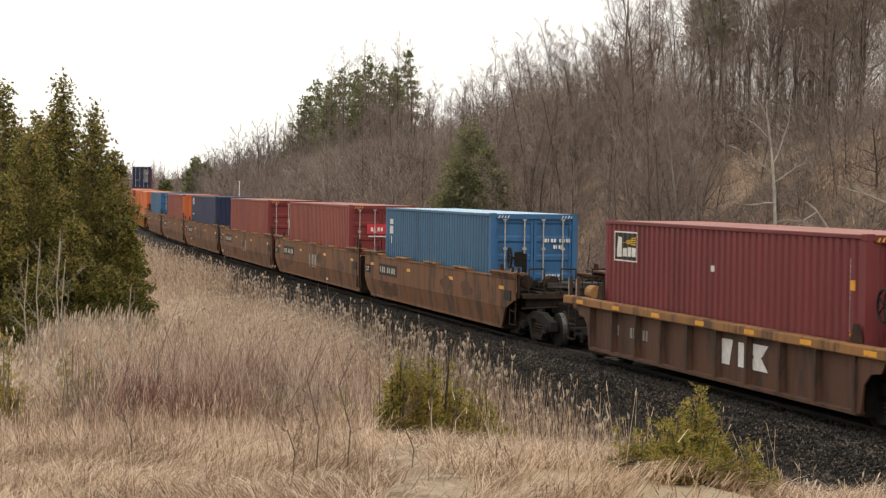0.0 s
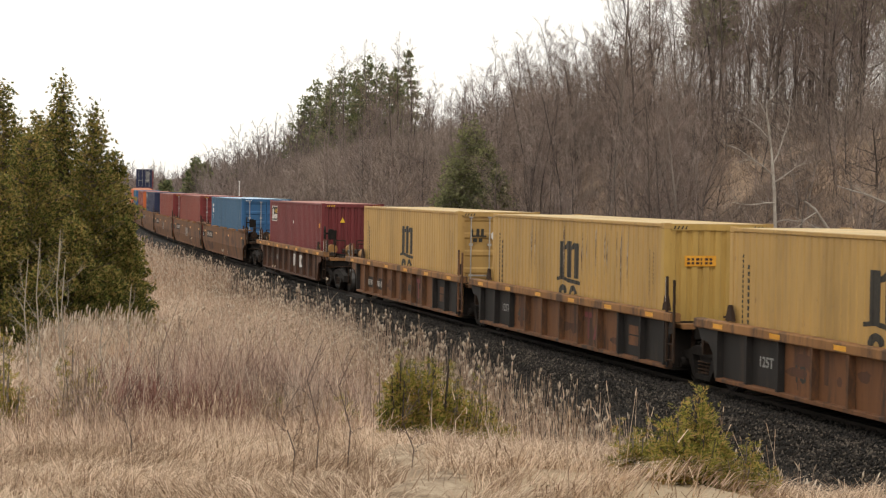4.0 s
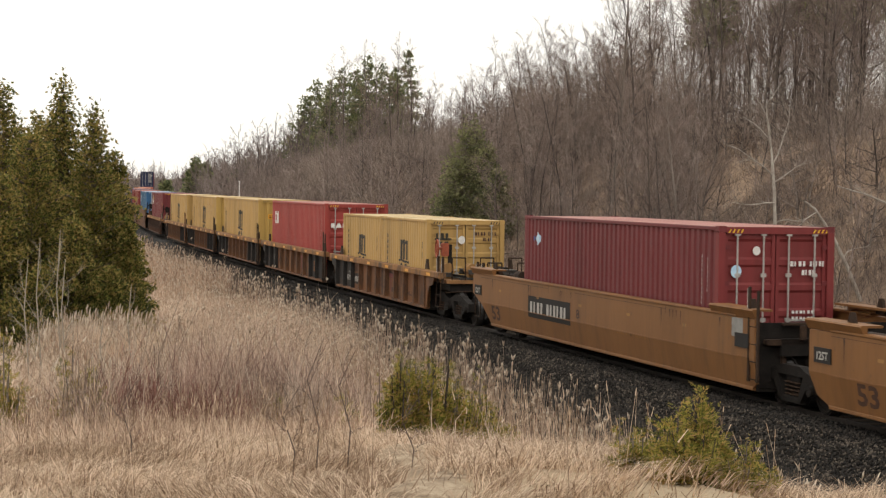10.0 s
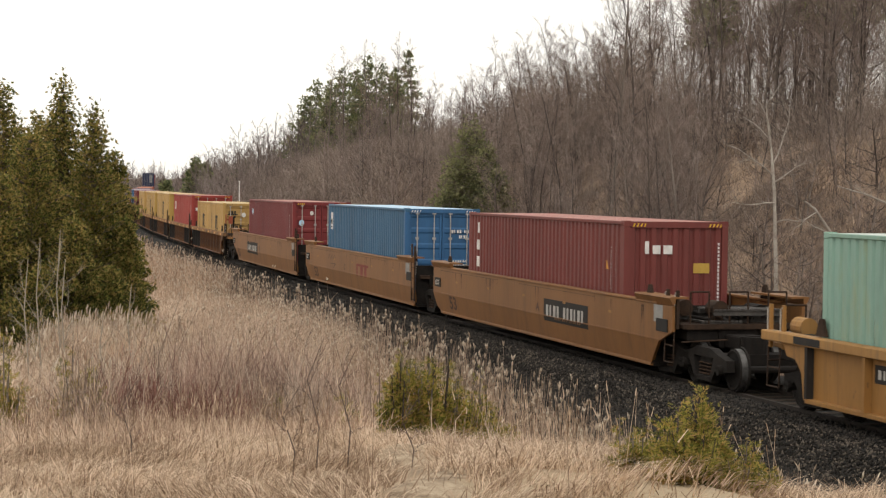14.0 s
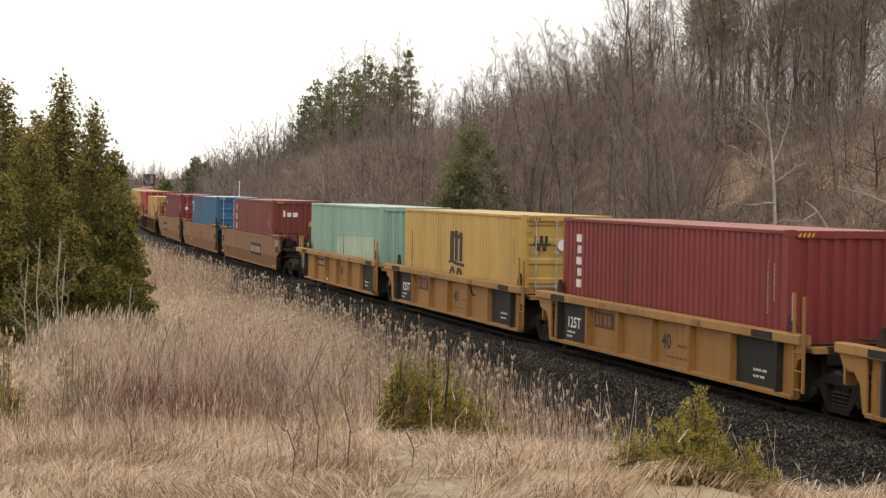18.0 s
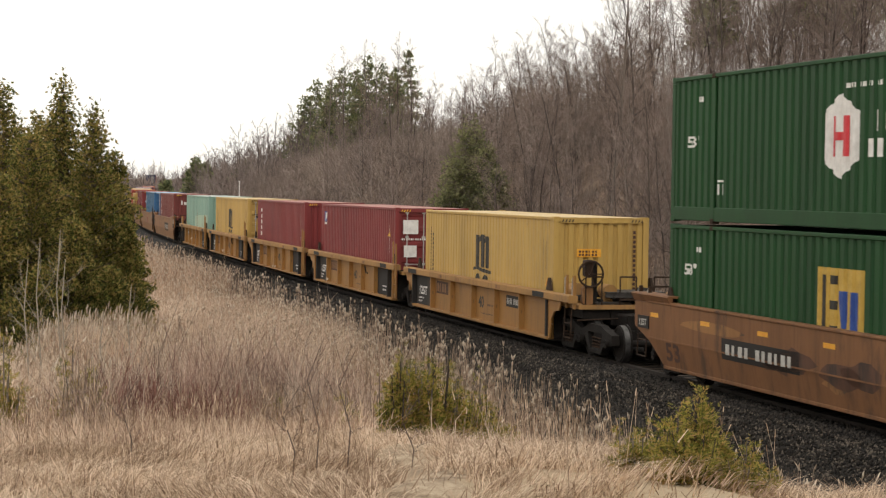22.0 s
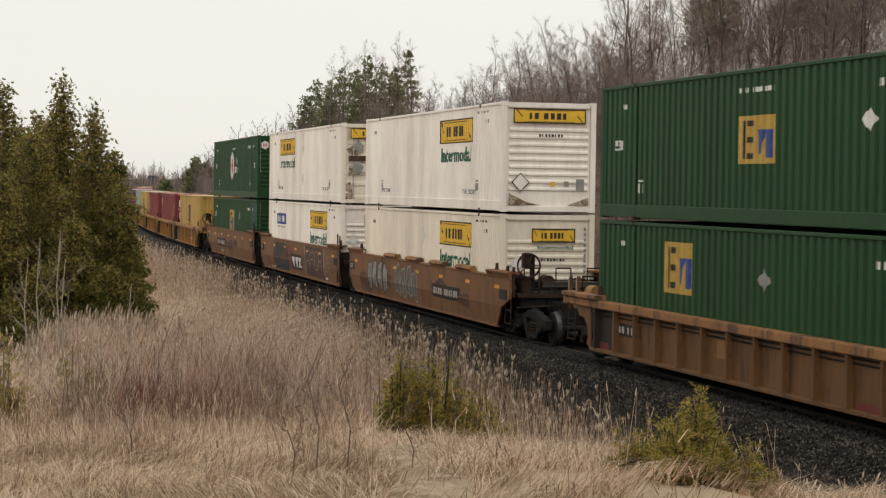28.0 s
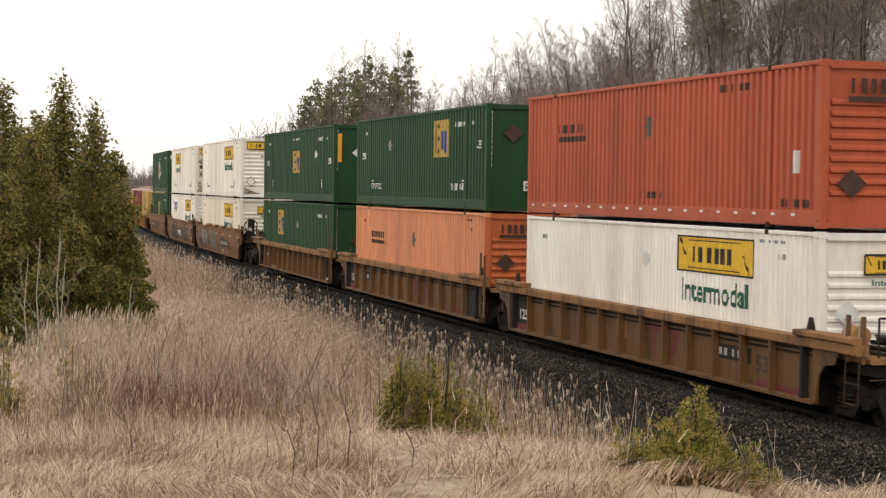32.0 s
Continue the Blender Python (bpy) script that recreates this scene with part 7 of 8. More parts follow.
# --- ballast stones beside the rails
def stones(n, s0, s1, q0, q1, size):
    s = RNG.uniform(s0, s1, n)
    q = RNG.uniform(q0, q1, n)
    x = np.interp(s, LINE_S, LINE_X)
    y = track_y(x) + q
    c = np.stack([x, y, land(x, y) + 0.005], -1)
    oct_ = np.array([[1, 0, 0], [0, 1, 0], [-1, 0, 0], [0, -1, 0], [0, 0, 1], [0, 0, -1]], dtype=float)
    R = size * RNG.uniform(0.5, 1.3, (n, 6, 1)) * RNG.uniform(0.7, 1.25, (n, 1, 3))
    V = oct_[None] * R
    a = RNG.uniform(0, 6.28, n)
    ca, sa = np.cos(a)[:, None], np.sin(a)[:, None]
    b = RNG.uniform(-.7, .7, n)
    cb, sb = np.cos(b)[:, None], np.sin(b)[:, None]
    X, Y, Z = V[..., 0], V[..., 1], V[..., 2]
    X, Z = X * cb - Z * sb, X * sb + Z * cb
    X, Y = X * ca - Y * sa, X * sa + Y * ca
    V = np.stack([X, Y, Z], -1) + c[:, None]
    F = np.arange(n)[:, None, None] * 6 + np.array([[0, 1, 4], [1, 2, 4], [2, 3, 4], [3, 0, 4], [1, 0, 5], [2, 1, 5], [3, 2, 5], [0, 3, 5]])[None]
    return V.reshape(-1, 3), F.reshape(-1, 3)


# these stones carry the shade below the cars in their colour
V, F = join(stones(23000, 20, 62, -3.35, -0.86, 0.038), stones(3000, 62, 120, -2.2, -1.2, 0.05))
stuff("oily_ballast_stones", V, F, M["sooty_shade_stone"], "oily ballast stones beside the rails, darkened with the train's shade", "gravel")
V, F = join(stones(40000, 20, 50, -6.2, -1.75, 0.029), stones(9000, 50, 120, -4.2, -1.9, 0.052))
stuff("ballast_stones", V, F, M["stone"], "grey crushed stone ballast on the track's shoulder", "gravel")
ties = []
tie_me = Shape().box(-0.11, 0.11, -1.3, 1.3, -0.34, -0.172, 0.015).mesh("tie", M["tie"])
for i in range(150):
    x, y, a = on_track(18 + i * 0.55)
    t = new("tie", tie_me)
    t.matrix_world = pose(x, y, 0, 0, 0, -math.degrees(a))
    tagged(t, "dark creosoted wooden tie in the ballast", "railway tie", "railway ties", kind="structure")

# --- the trodden path
def path_y(x):
    return -x * 0.283 + 0.07 * np.sin(x * 1.1)


path_d = np.arange(8.0, 15.6, 0.12)
path_u = np.linspace(-1, 1, 9)
path_w = 0.25 * smooth(15.6, 14.0, path_d) * (1 + 0.25 * np.sin(path_d * 4.1) + 0.15 * np.sin(path_d * 9.7)) + 0.02
PX = np.repeat(-path_d[:, None], 9, 1)
PY = path_y(-path_d)[:, None] + path_w[:, None] * path_u[None]
PV = np.stack([PX, PY, land(PX, PY) + 0.014 - 0.03 * path_u[None] ** 4 + 0.006 * np.sin(PX * 31) * np.cos(PY * 27)], -1).reshape(-1, 3)
pi_ = np.arange(len(path_d) - 1)[:, None] * 9 + np.arange(8)[None]
tagged(new("path", big_mesh("path", PV, np.stack([pi_, pi_ + 1, pi_ + 10, pi_ + 9], -1).reshape(-1, 4), M["path"])), "pale trodden earth path through the dry grass", "path", kind="structure")

# --- dry grass of the near bank: a flattened mat, then tufts that stand out of it
def off_path(x, y, low=False):
    w = np.abs(y - path_y(x))
    k, d = -y / x, -x
    on_path = (w < 0.17 + 0.10 * RNG.random(len(x))) & (d < 15.2 - 1.6 * RNG.random(len(x)))
    if low:
        front = (np.abs(k - 0.448) < 0.038) & (d < 10.9)
        return ~((on_path & (RNG.random(len(x)) < 0.90)) | (front & (RNG.random(len(x)) < 0.5)))
    shrub = ((np.abs(k - 0.445) < 0.040) & (d < 11.0) | (np.abs(k - 0.292) < 0.034) & (d > 14.2) & (d < 18.0)) & (RNG.random(len(x)) < 0.96)
    gravel = RNG.random(len(x)) < smooth(0.45, 0.53, k) * 0.85
    return ~(on_path | shrub | gravel)


x, y = wedge(120000, 8.0, 26.0, -0.02, 0.66, 0.8)
keep = (qside(x, y) < -7.6 - 1.6 * RNG.random(len(x))) & off_path(x, y, True)
x, y = x[keep], y[keep]
n = len(x)
P = np.stack([x, y, land(x, y) - 0.01 + 0.03 * RNG.random(n)], -1)
swirl = 2.2 + 1.6 * wave(x, y, 1.1, 0.7) + RNG.normal(0, 0.7, n)
mat_grass = blades(P, RNG.uniform(0.08, 0.20, n), RNG.uniform(0.004, 0.008, n), RNG.uniform(0.6, 1.5, n), RNG.uniform(0.3, 0.9, n), swirl)
cx, cy = wedge(4200, 8.2, 25.0, -0.02, 0.66, 0.75)
keep = (qside(cx, cy) < -7.2 - 1.5 * RNG.random(len(cx))) & off_path(cx, cy)
cx, cy = cx[keep], cy[keep]
per = 26
x = np.repeat(cx, per) + RNG.normal(0, 0.05, len(cx) * per)
y = np.repeat(cy, per) + RNG.normal(0, 0.05, len(cx) * per)
n = len(x)
size = np.repeat(RNG.uniform(0.5, 1.5, len(cx)) ** 1.3, per)
out = np.arctan2(y - np.repeat(cy, per), x - np.repeat(cx, per)) + RNG.normal(0, 0.5, n)
P = np.stack([x, y, land(x, y) - 0.01], -1)
tufts = blades(P, RNG.uniform(0.06, 0.17, n) * size, RNG.uniform(0.003, 0.007, n), RNG.uniform(0.05, 0.7, n), RNG.uniform(0.1, 0.8, n), out)
x, y = wedge(1400, 8.5, 22.0, -0.02, 0.66, 0.8)
keep = (qside(x, y) < -5.4) & off_path(x, y)
x, y = x[keep], y[keep]
n = len(x)
P = np.stack([x, y, land(x, y)], -1)
H = RNG.uniform(0.25, 0.55, n)
d = np.stack([RNG.normal(0, .25, n), RNG.normal(0, .25, n), np.ones(n)], -1)
stalks = tubes(P, P + d * H[:, None], np.full(n, .0022), np.full(n, .0012))
ears = tubes(P + d * H[:, None], P + d * (H + RNG.uniform(.03, .07, n))[:, None], np.full(n, .005), np.full(n, .002))
stuff("dry_grass", *join(mat_grass, tufts, stalks, ears), M["grass"], "matted straw-coloured dry grass on the bank", "grass")

# --- rougher tall grass further out
x, y = wedge(160000, 15.0, 90.0, -0.01, 0.62, 1.35)
q = qside(x, y)
keep = (q < np.interp(-x, [15, 24, 34, 45, 60], [-8.0, -6.8, -5.4, -4.2, -3.6]) - 1.4 * RNG.random(len(x))) & off_path(x, y) & (RNG.random(len(x)) < 0.30 + 0.70 * smooth(-0.5, 0.4, wave(x, y, 0.42, 0.2)))
x, y, q = x[keep], y[keep], q[keep]
n = len(x)
P = np.stack([x, y, land(x, y) - 0.02], -1)
rank = 0.72 + 0.20 * np.clip(wave(x, y, 1.3, 0.9), -1, 1) + 0.16 * np.clip(wave(x, y, 0.37, 1.4), -1, 1)
high = np.interp(-x, [15, 22, 32, 60], [0.42, 0.62, 0.95, 1.05]) * rank
V, F = blades(P, RNG.uniform(0.45, 1.0, n) * high, RNG.uniform(0.006, 0.012, n) * (1 + np.clip(-x - 30, 0, 60) / 50), RNG.uniform(0.0, 0.35, n), RNG.uniform(0.0, 0.45, n))
stuff("tall_dry_grass", V, F, M["tall_grass"], "tall dry weeds and grass below the bank", "grass")
T = V.reshape(-1, 6, 3)[:, 4]
pick = (-T[:, 0] > 24) & (-T[:, 0] < 75) & (RNG.random(n) < 0.42)
T = T[pick]
m = len(T)
d = np.stack([RNG.normal(0, 0.45, m), RNG.normal(0, 0.45, m), RNG.uniform(0.3, 1, m)], -1)
L = RNG.uniform(0.05, 0.12, m)[:, None]
W = RNG.uniform(0.018, 0.036, m) * np.interp(-T[:, 0], [24, 40, 75], [0.8, 1.1, 1.6])
stuff("seed_heads", *join(ribbons(T + d * L * 0.4, T - d * L * 0.1, W), ribbons(T + d * L * 0.4, T + d * L, W)), M["plume"], "pale fluffy seed heads on the dry weeds", "grass")
x, y = wedge(46000, 85.0, 330.0, 0.0, 0.30, 1.4)
q = qside(x, y)
keep = (q < -2.7)
x, y = x[keep], y[keep]
n = len(x)
P = np.stack([x, y, land(x, y) - 0.02], -1)
V, F = blades(P, RNG.uniform(0.5, 1.2, n), RNG.uniform(0.03, 0.07, n), RNG.uniform(0.0, 0.3, n), RNG.uniform(0.0, 0.3, n))
stuff("far_dry_grass", V, F, M["tall_grass"], "dry grass along the far embankment", "grass")

# --- reeds with pale plumes in the ditch
x, y = wedge(38000, 14.0, 120.0, 0.06, 0.62, 1.2)
q = qside(x, y)
near_edge = np.interp(-x, [14, 24, 34, 45, 57, 100], [-6.6, -5.7, -4.7, -3.8, -3.4, -3.0]) + 1.2 * RNG.random(len(x)) ** 5
keep = (q < near_edge) & (RNG.random(len(x)) < np.interp(q, [-14, -9, -7, -3.5, -2.5], [0.12, 0.25, 0.9, 1.0, 0.5]) * np.where(q < -7.5, smooth(30, 38, -x), 1.0)) & ((np.abs(y / x + 0.445) > 0.045) | (x < -16))
x, y, q = x[keep], y[keep], q[keep]
n = len(x)
H = RNG.uniform(0.72, 1.22, n) * np.interp(-x, [14, 24, 40, 110], [0.62, 0.82, 1.02, 1.05])
P0 = np.stack([x, y, land(x, y) - 0.05], -1)
lean = np.stack([RNG.normal(0, 0.09, n), RNG.normal(0, 0.09, n), np.ones(n)], -1)
P1 = P0 + lean * H[:, None]
stem = tubes(P0, P1, np.full(n, 0.0045), np.full(n, 0.003))
leaf = blades(P0 + lean * (H * 0.35)[:, None], H * 0.4, np.full(n, 0.011), RNG.uniform(0.3, 0.9, n), RNG.uniform(0.2, 0.7, n))
stuff("reeds", *join(stem, leaf), M["reed"], "dry straw-coloured reeds in the trackside ditch", "reeds")
sel = RNG.random(n) < np.interp(-x, [22, 27, 36], [0.09, 0.22, 0.46])
T = P1[sel]
m = len(T)
pl = []
for k in range(3):
    a = RNG.uniform(0, 6.28, m)
    o = np.stack([np.cos(a), np.sin(a), np.zeros(m)], -1) * 0.008
    L = RNG.uniform(0.07, 0.13, m)[:, None]
    d = np.stack([RNG.normal(0, 0.2, m), RNG.normal(0, 0.2, m), np.ones(m)], -1)
    r = RNG.uniform(0.009, 0.021, m) * np.interp(-T[:, 0], [14, 40, 90], [1.0, 1.2, 1.6])
    pl.append(tubes(T + o, T + o + d * L * 0.55, r * 0.5, r))
    pl.append(tubes(T + o + d * L * 0.55, T + o + d * L, r, r * 0.2))
stuff("reed_plumes", *join(*pl), M["plume"], "pale fluffy plumes of the dry reeds", "reeds")


# --- a pale stand of grass and reeds at the foot of the cedars
x, y = wedge(22000, 27.0, 38.5, 0.03, 0.15)
keep = RNG.random(len(x)) < 0.45 + 0.55 * smooth(-0.2, 0.6, wave(x, y, 1.1, 0.3))
x, y = x[keep], y[keep]
n = len(x)
P = np.stack([x, y, land(x, y) - 0.03], -1)
H = RNG.uniform(0.5, 1.35, n) * (0.85 + 0.30 * np.clip(wave(x, y, 0.5, 0.8), -1, 1))
pale = blades(P, H, RNG.uniform(0.008, 0.015, n), RNG.uniform(0.05, 0.5, n), RNG.uniform(0.1, 0.8, n))
x, y = wedge(12000, 40.0, 62.0, 0.13, 0.25)
keep = qside(x, y) < -4.6
x, y = x[keep], y[keep]
n = len(x)
P2 = np.stack([x, y, land(x, y) - 0.03], -1)
hump = blades(P2, RNG.uniform(0.8, 1.45, n), RNG.uniform(0.012, 0.022, n), RNG.uniform(0.1, 0.6, n), RNG.uniform(0.2, 0.9, n))
x, y = wedge(5200, 35.5, 39.5, 0.088, 0.139)
n = len(x)
P3 = np.stack([x, y, land(x, y) - 0.03], -1)
H3 = RNG.uniform(1.0, 1.85, n) * np.interp(y / -x, [0.088, 0.105, 0.139], [0.75, 1.0, 0.95])
stand_ = blades(P3, H3, RNG.uniform(0.010, 0.018, n), RNG.uniform(0.0, 0.25, n), RNG.uniform(0.05, 0.35, n))
T3 = stand_[0].reshape(-1, 6, 3)[:700, 4]
stuff("reed_plumes", *join(tubes(T3 - [0, 0, .06], T3 + [0, 0, .02], np.full(700, .008), np.full(700, .020)), tubes(T3 + [0, 0, .02], T3 + [0.02, 0.02, .11], np.full(700, .020), np.full(700, .004))), M["plume"], "pale plumes of the tall reeds before the cedars", "reeds")
stuff("pale_grass", *join(pale, hump, stand_), M["pale_grass"], "pale tangled grass and reeds in the hollow", "grass")
T = (P + np.stack([np.zeros(len(P)), np.zeros(len(P)), H], -1))[:450]
m = len(T)
d = np.stack([RNG.normal(0, 0.25, m), RNG.normal(0, 0.25, m), np.ones(m)], -1)
stuff("reed_plumes", *join(tubes(T, T + d * 0.07, np.full(m, .010), np.full(m, .022)), tubes(T + d * 0.07, T + d * 0.15, np.full(m, .022), np.full(m, .004))), M["plume"], "pale fluffy plumes at the foot of the cedars", "reeds")

# --- single plumed reeds that stand in the edge of the gravel
x, y = wedge(420, 15.0, 26.0, 0.36, 0.56)
keep = (qside(x, y) < -4.4) & (qside(x, y) > -8.5)
x, y = x[keep], y[keep]
n = len(x)
P = np.stack([x, y, land(x, y) - 0.03], -1)
d = np.stack([RNG.normal(0, 0.14, n), RNG.normal(0, 0.14, n), np.ones(n)], -1)
H = RNG.uniform(0.5, 1.05, n)[:, None]
e = d + np.stack([RNG.normal(0, 0.3, n), RNG.normal(0, 0.3, n), np.zeros(n)], -1)
T = P + d * H
stuff("reeds", *tubes(P, T, np.full(n, .0042), np.full(n, .0025)), M["reed"], "single brown reeds at the edge of the gravel", "reeds")
stuff("reed_plumes", *join(tubes(T, T + e * .05, np.full(n, .006), np.full(n, .016)), tubes(T + e * .05, T + e * .11, np.full(n, .016), np.full(n, .004))), M["plume"], "pale plumes at the edge of the gravel", "reeds")

# --- thickets of fine stems
def sticks(n, xc, yc, rx, ry, h0, h1, r=0.006, forks=3):
    a, k = RNG.uniform(0, 6.28, n), np.sqrt(RNG.random(n))
    x, y = xc + rx * k * np.cos(a), yc + ry * k * np.sin(a)
    H = RNG.uniform(h0, h1, n) * (1.1 - 0.4 * k)
    P0 = np.stack([x, y, land(x, y) - 0.05], -1)
    d = np.stack([RNG.normal(0, .16, n), RNG.normal(0, .16, n), np.ones(n)], -1)
    Pm = P0 + d * (H * 0.55)[:, None]
    d2 = d + np.stack([RNG.normal(0, .22, n), RNG.normal(0, .22, n), np.zeros(n)], -1)
    out = [tubes(P0, Pm, np.full(n, r), np.full(n, r * .75)), tubes(Pm, Pm + d2 * (H * 0.45)[:, None], np.full(n, r * .75), np.full(n, r * .4))]
    for f in range(forks):
        t = RNG.uniform(0.3, 0.9, n)[:, None]
        o = P0 + d * (H[:, None] * 0.55) * t
        d3 = d + np.stack([RNG.normal(0, .5, n), RNG.normal(0, .5, n), RNG.uniform(-.2, .3, n)], -1)
        out.append(tubes(o, o + d3 * (H * RNG.uniform(.2, .42, n))[:, None], np.full(n, r * .6), np.full(n, r * .35)))
    return join(*out)


PINKISH, DARK_RED, GREYISH = "loose thicket of pinkish leafless stems", "small thicket of dark red stems", "grey leafless thicket below the bank"


def patch(clumps, each, d0, d1, k0, k1, h, mat, lab, r=0.0038):
    """Several small clumps scattered over a stretch of the hollow, as one loose thicket."""
    out = []
    for c in range(clumps):
        d, k = RNG.uniform(d0, d1), RNG.uniform(k0, k1)
        w = RNG.uniform(0.25, 0.55)
        tall = h * RNG.uniform(.65, 1.1)
        out.append(sticks(each, -d, d * k, w * 1.3, w, tall * 0.4, tall, r, 5))
        out.append(sticks(max(3, each // 6), -d, d * k, w * 1.5, w * 1.2, tall * 0.7, tall * 1.15, r * 1.9, 4))
    stuff("shrub_thicket", *join(*out), M[mat], lab, "shrubs")


patch(20, 36, 24.3, 27.5, .150, .212, 1.70, "osier", PINKISH)
patch(12, 32, 24.5, 27.5, .130, .205, 1.55, "thicket_grey", GREYISH)
patch(3, 44, 23.6, 24.6, .130, .142, 1.10, "osier_red", DARK_RED)
patch(3, 44, 23.6, 25, .160, .180, 1.00, "osier_red", DARK_RED)
patch(2, 40, 24, 25, .190, .205, .90, "osier_red", DARK_RED)
patch(20, 38, 23.8, 28, .205, .268, 1.50, "osier", PINKISH)
patch(14, 40, 23, 27, .205, .275, 1.30, "thicket_grey", GREYISH)
patch(4, 16, 22, 27, .10, .15, 1.5, "thicket_grey", GREYISH)
patch(3, 12, 20, 26, .05, .12, 1.4, "thicket_grey", GREYISH)
patch(3, 20, 22, 25, .075, .125, 1.1, "osier", PINKISH)
patch(12, 34, 20, 24, .27, .35, .95, "osier", PINKISH)
patch(8, 30, 19, 23, .30, .37, .85, "thicket_grey", GREYISH)
patch(12, 32, 16, 22, .33, .44, .65, "osier", PINKISH)

# --- cedars
def cedar(seed, x, y, h, w, mat, label, size, tiers=40, n=10):
    wood, (P, D, S) = conifer(seed, h, w, mat, -0.45, tiers, 0.03, n, 0.86 if h > 5.6 else 0.58, 1.0, (0.70, 1.14))
    D[:, 2] += 0.7
    rng = np.random.default_rng(seed + 50)
    crown = big_mesh("foliage", *sprays(P, D, S, size, rng, 4, 0.15), M[mat])
    ob = empty("cedar", pose(x, y, land_at(x, y)), label, "tree", "cedars")
    part("trunk", wood, None, ob)
    part("foliage", crown, None, ob)
    return ob


for i, (d, k, h, w, t) in enumerate(((44, .0955, 6.40, 3.0, 90), (44.5, .089, 5.5, 2.6, 78), (45, .0660, 6.25, 3.0, 84), (45.5, .074, 5.3, 2.6, 70), (43, .1105, 5.75, 2.5, 86),
                                     (44, .1215, 4.75, 1.8, 76), (42.5, .1285, 3.3, 1.25, 64), (41.5, .131, 2.2, 1.1, 50), (42, .080, 5.1, 2.8, 74), (40.8, .101, 3.4, 2.2, 64), (46, .083, 5.7, 2.6, 70), (41, .064, 4.2, 2.4, 60), (40.3, .120, 2.3, 1.4, 50), (40, .085, 2.4, 2.0, 50))):
    cedar(20 + i, -d, d * k, h, w, "cedar", "tall olive-green cedar with a loose pointed crown", 0.080, t, 50)


def frond_shrub(seed, x, y, h, w, size, stems, each, label):
    """Young cedar: leaders that rise and spread from one foot, hung with flat many-fingered fronds."""
    rng = np.random.default_rng(seed)
    seg, P, D, S = [], [], [], []
    for k in range(stems):
        a, out = rng.uniform(0, 6.28), rng.random() ** 0.7
        tall = h * (1.06 - 0.60 * out * out) * rng.uniform(0.48, 1.08)
        root = np.array([math.cos(a), math.sin(a), 0]) * 0.06 * w
        tip = np.array([math.cos(a) * w * 0.46 * out, math.sin(a) * w * 0.46 * out, tall])
        mid = (root + tip) / 2 + np.array([math.cos(a), math.sin(a), 0]) * w * 0.07 * out
        seg += [(root, mid), (mid, tip)]
        for j in range(each):
            u = rng.uniform(0.10, 1.0)
            c = (root + (mid - root) * u * 2) if u < 0.5 else (mid + (tip - mid) * (u * 2 - 1))
            b_ = a + rng.normal(0, 1.4)
            way = np.array([math.cos(b_), math.sin(b_), rng.uniform(0.1, 1.2)])
            way /= np.linalg.norm(way)
            L = size * rng.uniform(0.45, 1.55) * (1.30 - 0.75 * u)
            P.append(c + way * L * rng.uniform(0, 0.9))
            D.append(way)
            S.append(L)
    P, D, S = np.array(P), np.array(D), np.array(S)
    side = np.cross(D, rng.normal(0, 1, D.shape))
    side /= np.linalg.norm(side, axis=1, keepdims=True)
    VV, FF, k = [], [], 0
    for j in range(7):
        u, turn = 0.12 + 0.125 * j, (0.85 - 0.07 * j) * (1 if j % 2 else -1) * (0 if j == 6 else 1)
        d = D * math.cos(turn) + side * math.sin(turn) - np.array([0, 0, 0.10 * u])
        n_ = np.cross(D, side)
        wide = np.cross(d, n_)
        L = (S * (0.75 - 0.35 * u) * rng.uniform(0.7, 1.25, len(P)))[:, None]
        o = P + D * (S * u)[:, None]
        VV.append(np.stack([o, o + d * L * 0.45 - wide * L * 0.13, o + d * L, o + d * L * 0.45 + wide * L * 0.13], 1).reshape(-1, 3))
        FF.append(np.arange(len(P))[:, None] * 4 + np.array([[0, 1, 2, 3]]) + k)
        k += 4 * len(P)
    ob = empty("cedar", pose(x, y, land_at(x, y) - 0.02), label, "tree", "young cedars")
    stem = part("stem", big_mesh("stem", *tubes(np.array([q[0] for q in seg]), np.array([q[1] for q in seg]), np.full(len(seg), 0.012 * h), np.full(len(seg), 0.006 * h)), M["bark"]), None, ob)
    tagged(stem, kind="stuff")
    part("foliage", big_mesh("foliage", np.concatenate(VV), np.concatenate(FF), M["cedar_young"]), None, ob)


